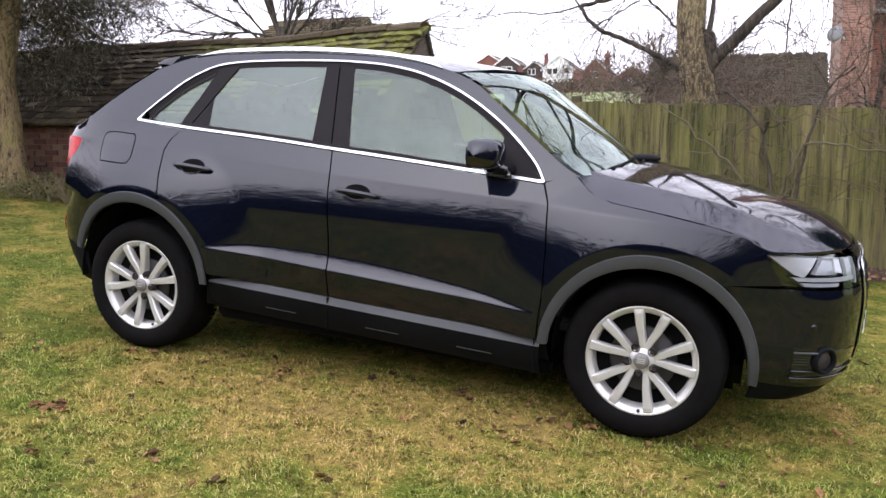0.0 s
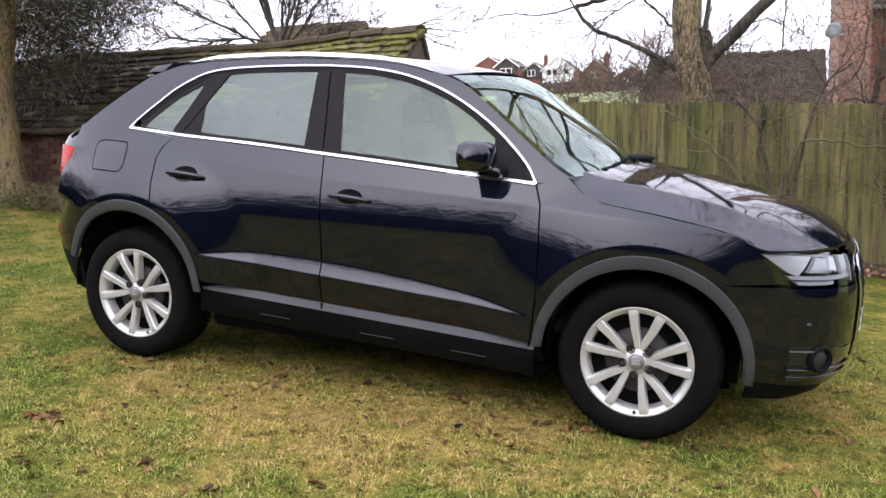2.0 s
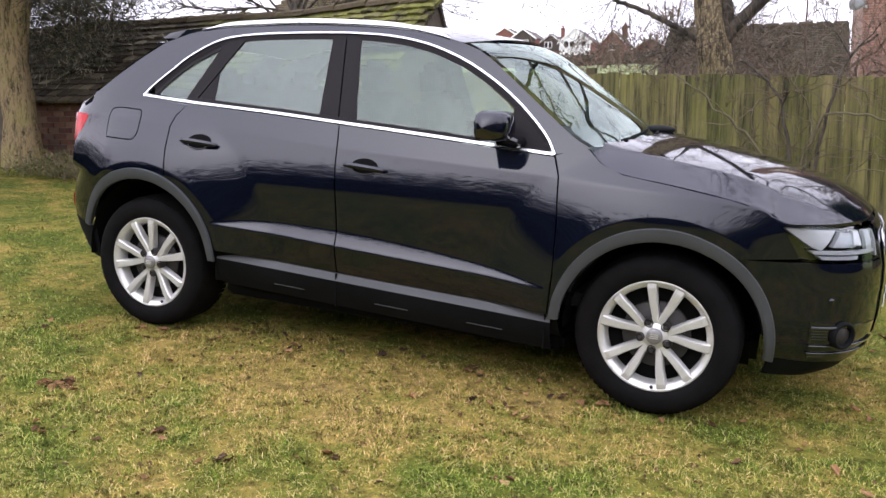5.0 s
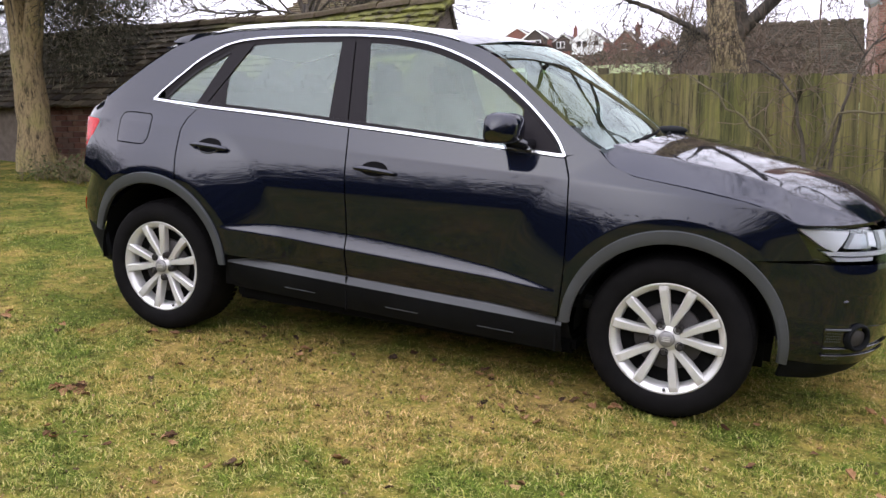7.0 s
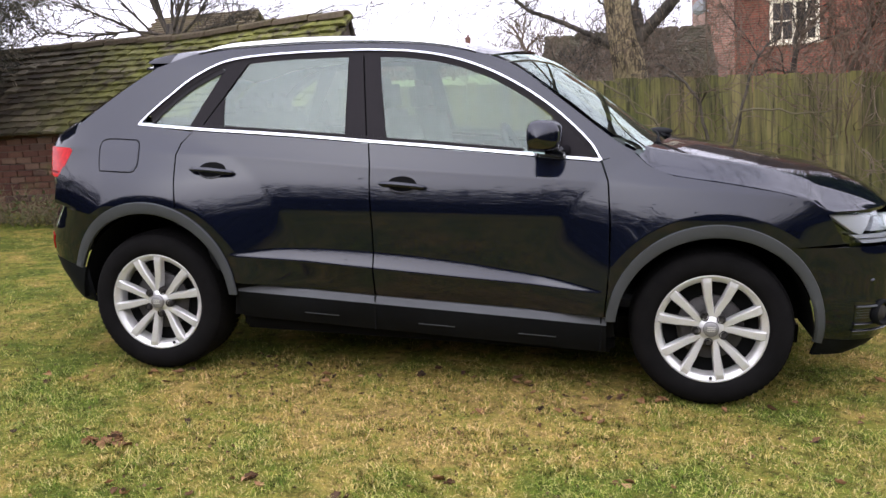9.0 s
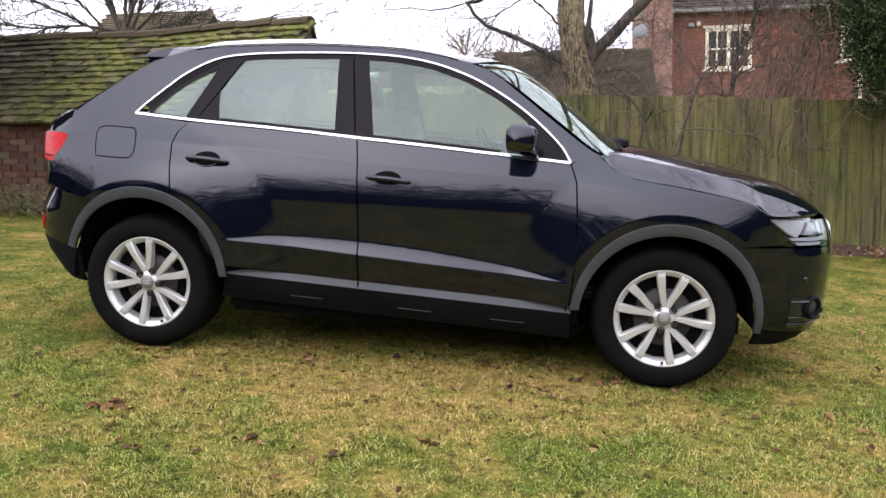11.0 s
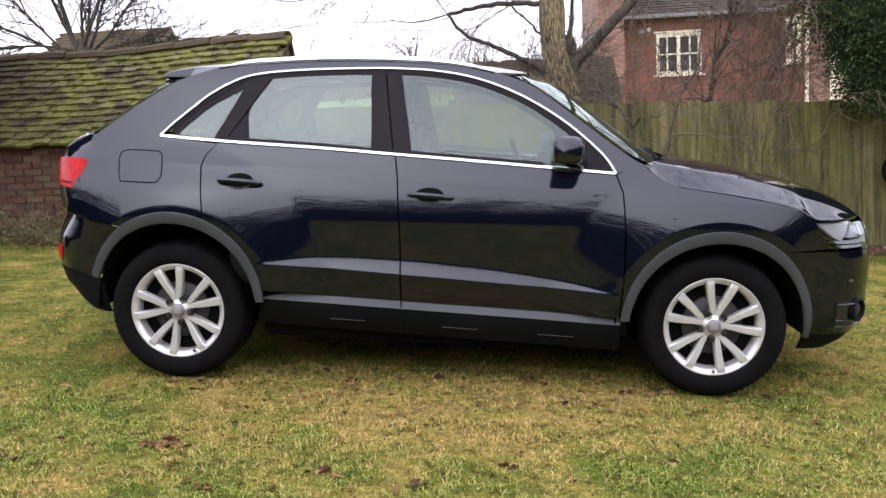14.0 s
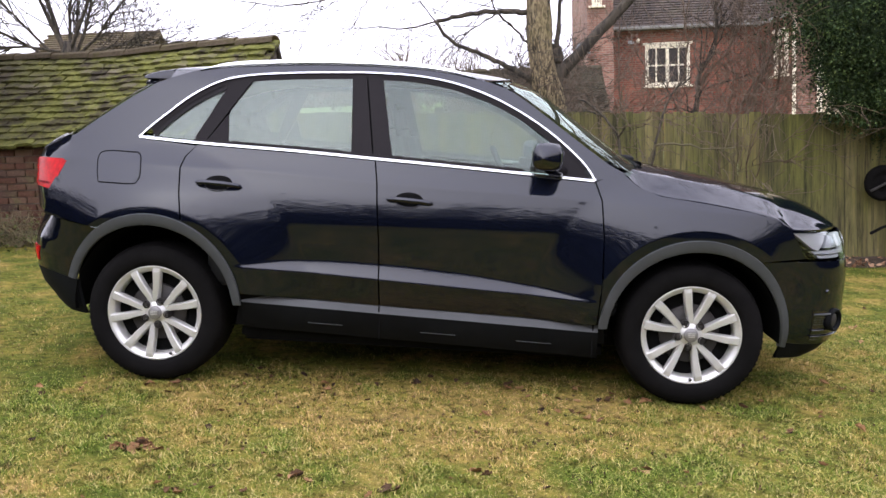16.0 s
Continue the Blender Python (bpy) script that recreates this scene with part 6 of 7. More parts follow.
# ---- trees and shrubs ----
def build_big_tree():
    rng = random.Random(21)
    tree = thing("tree", (1.0, 5.05, ground(1.0, 5.05)), "bare forked tree with mossy bark behind the fence", "tree")
    tree.matrix_world = Matrix.Identity(4)
    trunk = [(1.04, 5.08, 0.05), (1.03, 5.06, 1.0), (1.01, 5.03, 1.75), (0.945, 5.0, 2.1), (0.905, 5.0, 2.4), (0.905, 5.0, 2.73), (0.885, 5.0, 3.07), (0.87, 4.98, 3.9), (0.95, 4.95, 4.7), (0.88, 4.85, 5.6), (0.98, 4.75, 6.6)]
    v, f = [], []
    line = smooth_line(trunk, 40)
    radii = np.interp(np.linspace(0, 1, 40), [0, 0.12, 0.27, 0.33, 0.42, 0.6, 1], [0.24, 0.21, 0.175, 0.148, 0.138, 0.10, 0.05])
    tube(v, f, line, [r * (1 + 0.07 * noise.noise((k * 0.5, 3, 3))) for k, r in enumerate(radii)], 48)
    gnarl(v, 0, line, 0.016, 9.0, 0.3)
    from_lists("trunk", v, f, TREE_BARK, tree, True, "mossy grey-brown trunk")
    limbs = [
        ([(0.93, 5.0, 1.93), (0.79, 4.99, 2.04), (0.57, 4.98, 2.18), (0.20, 4.97, 2.37), (-0.08, 4.96, 2.50), (-0.28, 4.95, 2.74)], 0.034, 0.018),
        ([(0.88, 5.0, 2.76), (0.70, 4.99, 2.80), (0.28, 4.97, 2.82), (0.05, 4.96, 2.79), (-0.26, 4.95, 2.74)], 0.034, 0.022),
        ([(0.99, 5.0, 1.80), (1.12, 4.99, 2.09), (1.29, 4.98, 2.27), (1.54, 4.96, 2.52), (1.84, 4.94, 2.82), (2.05, 4.9, 3.05), (2.5, 4.8, 3.5), (3.0, 4.6, 4.1)], 0.074, 0.034),
        ([(0.86, 4.98, 2.36), (0.74, 4.95, 2.48), (0.58, 4.92, 2.65), (0.43, 4.90, 2.79), (0.34, 4.88, 2.98)], 0.014, 0.009),
        ([(0.43, 4.90, 2.79), (0.16, 4.88, 2.63), (-0.10, 4.86, 2.49)], 0.010, 0.006),
        ([(1.08, 5.0, 2.02), (1.10, 4.98, 2.25), (1.09, 4.97, 2.42)], 0.075, 0.055),
        ([(0.87, 4.98, 3.6), (0.4, 4.68, 4.0), (-0.5, 4.08, 4.4), (-1.4, 3.38, 4.6), (-2.2, 2.58, 4.6)], 0.045, 0.014),
        ([(0.90, 4.98, 4.1), (0.9, 4.18, 4.8), (0.7, 3.18, 5.3), (0.5, 2.18, 5.6), (0.2, 0.98, 5.7)], 0.050, 0.014),
        ([(0.92, 4.98, 4.6), (1.5, 4.38, 5.4), (2.1, 3.58, 6.0), (2.6, 2.58, 6.3)], 0.048, 0.014),
        ([(0.9, 4.93, 3.3), (1.5, 4.48, 3.7), (2.1, 3.78, 4.2), (2.4, 2.98, 4.6), (2.6, 1.98, 4.8)], 0.040, 0.013),
        ([(0.92, 4.98, 3.9), (1.7, 5.18, 4.5), (2.7, 5.28, 5.0), (3.7, 5.18, 5.3), (4.8, 4.88, 5.4)], 0.055, 0.014),
        ([(0.95, 4.88, 5.0), (1.8, 5.48, 6.0), (2.8, 5.98, 6.8), (4.0, 6.18, 7.3)], 0.05, 0.014),
        ([(2.0, 4.88, 2.98), (2.9, 4.28, 3.3), (3.7, 3.58, 3.6), (4.4, 2.78, 3.8)], 0.035, 0.010),
    ]
    for line, r0, r1 in limbs:
        v, f = [], []
        p = smooth_line(line, 26)
        p[1:-1] += np.array([[rng.gauss(0, 0.005) for _ in range(3)] for _ in range(24)])
        tube(v, f, p, list(np.linspace(r0, r1, 26)), 10)
        from_lists("limb", v, f, DARK_BARK, tree, True, "dark crooked limb")
    v, f = [], []
    for n, (line, r0, r1) in enumerate(limbs):
        p = smooth_line(line, 26)
        for k in range(5 if n < 6 else 10):
            i = rng.randint(5 if n < 6 else 8, 25)
            at = Vector(p[i])
            d = Vector(p[min(i + 1, 25)]) - Vector(p[i - 1])
            grow(v, f, rng, at, lean(rng, d.normalized(), 0.8), 0.006 if n < 6 else 0.013, rng.uniform(0.35, 0.8) if n < 6 else rng.uniform(0.7, 1.4), 2 if n < 6 else 4, 0.02, 3, 0.35, 0.62, 0.7, 5, 0.0022)
        grow(v, f, rng, Vector(p[-1]), (Vector(p[-1]) - Vector(p[-3])).normalized(), r1 * (0.5 if n < 6 else 0.9), 0.9, 3, 0.02, 3, 0.35, 0.62, 0.7, 6, 0.0022)
    # suckers that crowd the fork and the fence's top
    for k in range(26):
        at = Vector((rng.gauss(0.72, 0.30), rng.uniform(4.85, 5.2), rng.uniform(1.45, 2.0)))
        grow(v, f, rng, at, lean(rng, Vector((0.0, -0.1, 0.7)), 0.7), 0.006, rng.uniform(0.25, 0.6), 3, 0.0, 3, 0.45, 0.6, 0.68, 5, 0.003)
    # thin drooping twigs that hang against the sky
    for x, y, z, dx in ((-1.1, 4.4, 3.72, -0.9), (-1.9, 4.2, 3.80, -0.8), (-0.9, 4.5, 3.45, -1.0), (-2.6, 4.0, 3.85, -0.7), (-0.2, 5.6, 3.3, -0.9), (0.2, 5.8, 3.1, -0.8), (-0.6, 5.9, 3.6, -1.0), (0.4, 6.2, 3.5, 0.5), (0.1, 6.0, 2.9, -0.6), (1.3, 5.9, 3.2, 0.6), (1.6, 6.0, 3.6, 0.8), (-0.9, 5.6, 3.1, -0.7)):
        grow(v, f, rng, Vector((x + 0.6, y, z + 0.12)), Vector((dx, -0.15, -0.12)).normalized(), 0.009, 1.1, 3, 0.03, 3, 0.35, 0.6, 0.66, 5, 0.0022)
    for line, r in (([(-0.1, 4.6, 3.5), (-0.4, 4.5, 3.13), (-0.82, 4.5, 3.04), (-1.12, 4.5, 3.01), (-1.53, 4.5, 2.93), (-1.99, 4.5, 2.90), (-2.34, 4.5, 2.96)], 0.012),
                    ([(-0.90, 4.5, 3.02), (-1.03, 4.5, 2.83), (-1.13, 4.5, 2.66), (-1.25, 4.5, 2.56)], 0.006),
                    ([(-1.20, 4.5, 3.00), (-1.54, 4.5, 2.80), (-1.85, 4.5, 2.78)], 0.006)):
        p = smooth_line(line, 18)
        p[1:] += np.array([[rng.gauss(0, 0.007) for _ in range(3)] for _ in range(17)])
        tube(v, f, p, list(np.linspace(r, r * 0.4, 18)), 6)
        for k in range(7):
            i = rng.randint(3, 17)
            grow(v, f, rng, Vector(p[i]), lean(rng, Vector((-0.7, 0, -0.2)), 0.6), r * 0.5, rng.uniform(0.15, 0.35), 1, 0.04, 3, 0.4, 0.6, 0.7, 4, 0.0022)
    for k in range(58):
        at = Vector((rng.uniform(-0.6, 2.6), rng.uniform(4.4, 6.6), rng.uniform(3.7, 6.6)))
        grow(v, f, rng, at, Vector((rng.uniform(-0.7, 0.9), rng.uniform(-0.4, 0.2), rng.uniform(-0.5, 0.3))).normalized(), 0.008, rng.uniform(0.8, 1.3), 3, 0.02, 3, 0.4, 0.6, 0.68, 5, 0.002)
    tagged(from_lists("twig_mass", v, f, DARK_BARK, tree, True, "fine bare twigs"), kind="stuff")


build_big_tree()


def bare_tree(x, y, height, seed, r, material, label, spread=0.55, stems=1, depth=4, kids=4, category="tree", shrink=0.68, low=0.0, least=0.004):
    rng = random.Random(seed)
    z = ground(x, y)
    t = thing("tree" if category == "tree" else "shrub", (0, 0, 0), label, category)
    for s in range(stems):
        v, f = [], []
        a = rng.uniform(0, 6.28)
        d = Vector((math.cos(a) * spread * 0.4 * (stems > 1), math.sin(a) * spread * 0.3 * (stems > 1), 1)).normalized()
        at = Vector((x + (rng.uniform(-1, 1) * 0.12 * stems if stems > 1 else 0), y + (rng.uniform(-0.1, 0.1) if stems > 1 else 0), z - 0.05 + low))
        grow(v, f, rng, at, d, r * rng.uniform(0.8, 1.1), height * 0.42, depth, -0.015, kids, spread * 0.6, 0.6, shrink, 8, least if height > 3 else 0.0034)
        from_lists("trunk" if category == "tree" else "stem", v, f, material, t, True)
    return t


def build_fan_tree(base, seed):
    """A bare tree whose limbs fan out low from one stool."""
    rng = random.Random(seed)
    t = thing("tree", (0, 0, 0), "bare fan-limbed tree behind the tiled shed", "tree")
    v, f = [], []
    g = Vector((base.x, base.y, ground(base.x, base.y) - 0.1))
    tube(v, f, [g, (g + base) / 2 + Vector((0.05, 0, 0)), base, base + Vector((0.02, 0, 0.35))], [0.20, 0.17, 0.15, 0.10], 12)
    from_lists("trunk", v, f, DARK_BARK, t, True)
    for k, deg in enumerate((-84, -70, -56, -44, -30, -18, -8, 4, 14, 26, 38, 50, 62, 76)):
        a = radians(deg + rng.uniform(-4, 4))
        side = rng.uniform(-0.5, 0.5)
        d = Vector((math.sin(a), side, max(0.12, math.cos(a)))).normalized()
        ln = rng.uniform(2.2, 3.0)
        pts, p = [base + Vector((0, 0, rng.uniform(-0.25, 0.1)))], None
        for i in range(1, 12):
            d = (lean(rng, d, 0.15) + Vector((0, 0, -0.02 if abs(deg) > 40 else 0.01))).normalized()
            pts.append(pts[-1] + d * ln / 11)
        v, f = [], []
        tube(v, f, pts, list(np.linspace(rng.uniform(0.028, 0.05), 0.009, 12)), 7)
        for j in range(22):
            i = rng.randint(3, 11)
            grow(v, f, rng, pts[i], lean(rng, (pts[i] - pts[i - 1]).normalized(), 0.55), 0.013, rng.uniform(0.5, 1.0), 2, 0.0, 3, 0.4, 0.6, 0.66, 5, 0.0048)
        from_lists("limb", v, f, DARK_BARK, t, True)


build_fan_tree(Vector((-7.4, 10.5, 3.25)), 3)
for k, (x, y, h) in enumerate(((-1.3, -9.9, 3.6), (0.5, -10.2, 4.4), (2.2, -9.9, 4.6), (3.9, -10.2, 4.9))):
    bare_tree(x, y, h, 90 + k, 0.09, DARK_BARK, "bare tree standing in the boundary hedge", 0.75, 2, 4, 4, least=0.010)
bare_tree(-5.8, 60, 7.5, 8, 0.25, TWIG, "small bare tree out in the field", 0.7, 1, 4, 5)
for k, (x, y) in enumerate(((0.35, 9.4), (0.75, 9.0), (0.55, 6.8))):
    bare_tree(x, y, 2.5, 210 + k, 0.022, TWIG, "dense brown leafless thicket behind the fence", 0.8, 9, 4, 3, "shrub", 0.74)
bare_tree(0.35, 7.6, 2.4, 15, 0.024, TWIG, "tangled bare shrub behind the fence", 0.7, 7, 4, 3, "shrub", 0.72)
for k, (x, y, h, st) in enumerate(((0.2, 5.6, 2.4, 7), (1.75, 5.3, 2.5, 2), (2.35, 5.5, 3.0, 3), (2.9, 5.3, 3.0, 6), (3.4, 5.5, 3.0, 7), (1.35, 5.4, 2.2, 2))):
    bare_tree(x, y, h, 30 + k, 0.024, TWIG, "leafless brown shrub growing behind the fence", 0.75, st, 4, 3, "shrub", 0.74)


def build_tall_shrub():
    """Upright stems that rise behind the fence, in front of the house."""
    rng = random.Random(52)
    s = thing("shrub", (0, 0, 0), "tall bare shrub with upright stems behind the fence", "shrub")
    lines = [
        ([(2.68, 1.0), (2.73, 1.59), (2.81, 2.02), (2.97, 2.32), (3.0, 2.69), (2.95, 3.1), (3.0, 3.6)], 0.034),
        ([(2.74, 1.4), (2.81, 1.89), (3.07, 2.21), (3.22, 2.47), (3.29, 2.8), (3.3, 3.3)], 0.018),
        ([(3.22, 1.0), (3.34, 1.59), (3.47, 1.86), (3.62, 2.19), (3.7, 2.58), (3.81, 2.97), (3.9, 3.5)], 0.024),
        ([(3.18, 1.0), (3.28, 1.6), (3.52, 2.06), (3.55, 2.39), (3.72, 2.85), (3.78, 3.4)], 0.018),
        ([(3.58, 1.0), (3.64, 1.54), (3.7, 1.98), (3.75, 2.38), (3.89, 2.77), (4.0, 3.3)], 0.017),
        ([(2.81, 1.9), (2.88, 2.02), (3.22, 2.15), (3.55, 2.2), (3.8, 2.35)], 0.010),
        ([(2.1, 1.0), (2.27, 1.64), (2.54, 1.84), (2.65, 2.24), (2.6, 3.04), (2.66, 3.6)], 0.014),
        ([(1.9, 1.0), (1.86, 1.7), (1.84, 2.28), (1.88, 3.08), (1.8, 3.5)], 0.012),
        ([(3.1, 1.0), (3.14, 1.64), (3.19, 1.94), (3.12, 2.28), (3.22, 2.61), (3.2, 3.1)], 0.012),
    ]
    for line, r in lines:
        v, f = [], []
        p = smooth_line([(x, 5.5 + rng.uniform(-0.06, 0.06), z + 0.08) for x, z in line], 24)
        p[1:] += np.array([[rng.gauss(0, 0.008) for _ in range(3)] for _ in range(23)])
        tube(v, f, p, list(np.linspace(r, r * 0.45, 24)), 8)
        for k in range(28):
            i = rng.randint(4, 23)
            grow(v, f, rng, Vector(p[i]), lean(rng, Vector((0.1, 0, 0.8)), 0.8), r * 0.32, rng.uniform(0.3, 0.7), 2, 0.0, 2, 0.4, 0.6, 0.7, 5, 0.0022)
        from_lists("stem", v, f, DARK_BARK if r > 0.03 else TWIG, s, True)


build_tall_shrub()


def build_front_branches():
    """Lichened boughs that stand before the fence."""
    rng = random.Random(77)
    lines = [
        ([(1.78, 4.2, 0.2), (1.53, 4.2, 0.84), (1.19, 4.2, 1.23), (1.07, 4.2, 1.30), (0.98, 4.2, 1.44), (0.82, 4.2, 1.55), (0.69, 4.2, 1.66)], 0.019),
        ([(1.78, 4.3, 0.1), (1.75, 4.3, 0.94), (1.72, 4.3, 1.07), (1.69, 4.3, 1.25), (1.63, 4.3, 1.43), (1.47, 4.3, 1.62), (1.34, 4.3, 1.72), (1.24, 4.3, 1.75)], 0.026),
        ([(1.82, 4.1, 0.2), (1.87, 4.1, 0.84), (1.96, 4.1, 1.02), (2.02, 4.1, 1.21), (2.10, 4.1, 1.25), (2.29, 4.1, 1.24), (2.50, 4.12, 1.20), (2.84, 4.15, 1.20)], 0.020),
        ([(1.95, 4.3, 0.1), (2.01, 4.3, 0.97), (2.05, 4.3, 1.15), (2.10, 4.3, 1.40), (2.18, 4.3, 1.65), (2.29, 4.3, 1.84), (2.45, 4.3, 1.95)], 0.024),
        ([(1.95, 4.3, 1.0), (1.91, 4.45, 1.29), (1.80, 4.45, 1.48), (1.71, 4.45, 1.63)], 0.011),
        ([(2.14, 3.2, 0.0), (2.21, 3.2, 0.70), (2.33, 3.2, 0.78), (2.46, 3.2, 0.78), (2.59, 3.2, 0.69)], 0.009),
    ]
    s = thing("shrub", (0, 0, 0), "lichen-covered leafless shrub in front of the fence", "shrub")
    for line, r in lines:
        v, f = [], []
        p = smooth_line(line, 22)
        p[1:] += np.array([[rng.gauss(0, 0.008) for _ in range(3)] for _ in range(21)])
        tube(v, f, p, list(np.linspace(r, r * 0.35, 22)), 7)
        for k in range(3):
            i = rng.randint(5, 21)
            grow(v, f, rng, Vector(p[i]), lean(rng, (Vector(p[i]) - Vector(p[i - 2])).normalized(), 0.8), r * 0.4, rng.uniform(0.2, 0.5), 2, 0.0, 3, 0.4, 0.6, 0.65, 5, 0.0024)
        from_lists("stem", v, f, DARK_BARK if r > 0.022 else PALE_TWIG, s, True)


build_front_branches()


def build_left_conifer():
    rng = random.Random(5)
    t = thing("conifer", (0, 0, 0), "dark conifer with a ridged trunk and hanging foliage", "tree")
    v, f = [], []
    line = smooth_line([(-7.58, 4.02, 0.42), (-7.58, 4.0, 0.9), (-7.61, 3.98, 1.6), (-7.67, 3.97, 2.3), (-7.74, 3.95, 2.9), (-7.91, 3.95, 3.8), (-7.96, 3.95, 5.5)], 26)
    tube(v, f, line, [(0.30 - 0.08 * min(1, k / 4) - 0.005 * k) * (1 + 0.08 * noise.noise((k * 0.7, 1, 9))) for k in range(26)], 48)
    gnarl(v, 0, line, 0.035, 7.0, 0.14)
    tube(v, f, smooth_line([(-7.58, 3.97, 2.0), (-7.42, 3.95, 2.6), (-7.26, 3.9, 3.3), (-7.16, 3.9, 4.4)], 10), list(np.linspace(0.14, 0.06, 10)), 10)
    from_lists("trunk", v, f, PINE_BARK, t, True, "pale ridged trunk")
    v, f = [], []
    bv, bf = [], []
    for k in range(150):
        z = rng.uniform(2.0, 5.6)
        reach = rng.uniform(0.5, 2.7) * (1.15 - 0.12 * (z - 2))
        a = rng.uniform(-2.4, 1.3)
        d = Vector((math.cos(a), math.sin(a) * 0.8, rng.uniform(-0.35, 0.1)))
        base = Vector((-8.0, 4.0, z))
        pts = [base + d * reach * s + Vector((0, 0, -0.25 * reach * s * s)) for s in (0, 0.35, 0.7, 1.0)]
        if pts[3].z > 2.3 + min(0.8, 1.7 * max(0, pts[3].x + 6.9)):
            tube(bv, bf, pts, [0.022, 0.016, 0.01, 0.004], 4)
        for s in np.linspace(0.25, 1.05, 9):
            c = base + d * reach * s + Vector((0, 0, -0.25 * reach * s * s - 0.06))
            if c.z < 1.95 + min(1.0, 1.7 * max(0, c.x + 6.9)) or (c.x < -6.6 and c.y < 4.35 and c.z < 3.2):
                continue
            spray(v, f, rng, c, 0.32, 34, 0.8, (0.05, 0.14), 0.05)
    for k in range(900):
        c = Vector((rng.uniform(-10.5, -6.3), rng.uniform(4.3, 5.3), rng.uniform(1.5, 5.8)))
        if (c.x > -7.2 and c.z > 3.6) or c.z < 1.9 + min(1.0, 1.7 * max(0, c.x + 6.9)):
            continue
        spray(v, f, rng, c, 0.42, 26, 1.0, (0.06, 0.17), 0.05)
    for k in range(1000):
        c = Vector((rng.uniform(-10.0, -5.7), rng.uniform(4.2, 5.2), 0))
        c.z = rng.uniform(1.95 + min(1.0, 1.7 * max(0, c.x + 6.9)), 3.6)
        spray(v, f, rng, c, 0.34, 24, 1.0, (0.04, 0.12), 0.05)
    # the thick low skirt beside the trunk
    for k in range(420):
        c = Vector((rng.uniform(-7.7, -5.9), rng.uniform(3.3, 4.9), 0))
        c.z = rng.uniform(1.95 + min(1.0, 1.7 * max(0, c.x + 6.9)), 3.4)
        if c.x < -6.7 and c.y < 4.3:
            c.y = rng.uniform(4.35, 5.0)
        spray(v, f, rng, c, 0.36, 24, 1.1, (0.05, 0.14), 0.05)
    for k in range(60):
        c = Vector((rng.uniform(-6.2, -4.9), rng.uniform(3.3, 4.6), rng.uniform(2.75, 3.7)))
        spray(v, f, rng, c, 0.30, 34, 0.5, (0.05, 0.13), 0.05)
    # unseen solid mass above the view, added to shade the shed roof
    for cx, cy, cz, rx, ry, rz, sd in ((-7.2, 2.4, 4.3, 3.3, 3.2, 1.0, 5.0),):
        core = bmesh.new()
        bmesh.ops.create_icosphere(core, subdivisions=4, radius=1.0)
        for q in core.verts:
            kk = 0.86 + 0.22 * noise.noise(q.co * 2.1 + Vector((sd, 0, 0))) + 0.12 * noise.noise(q.co * 6.0)
            q.co = Vector((cx + rx * kk * q.co.x, cy + ry * kk * q.co.y, cz + rz * kk * q.co.z))
        part("crown_mass", core, YEW, t, "solid light-blocking mass in the crown")
    # bare hanging twigs under and between the sprays
    for k in range(110):
        c = Vector((rng.uniform(-7.9, -5.2), rng.uniform(3.2, 4.3), 0))
        if c.x < -6.9:
            c.y = rng.uniform(4.3, 4.8)
        c.z = rng.uniform(2.45 + min(1.0, 1.7 * max(0, c.x + 6.9)), 3.7)
        grow(bv, bf, rng, c, Vector((rng.uniform(-0.3, 1.0), rng.uniform(-0.5, 0.3), rng.uniform(-0.6, 0.2))).normalized(), 0.007, rng.uniform(0.25, 0.5), 2, 0.05, 4, 0.4, 0.6, 0.7, 4, 0.0028)
    from_lists("branch_work", bv, bf, DARK_BARK, t, True)
    tagged(from_lists("crown", v, f, YEW, t, False, "very dark green hanging foliage"), kind="stuff")


build_left_conifer()


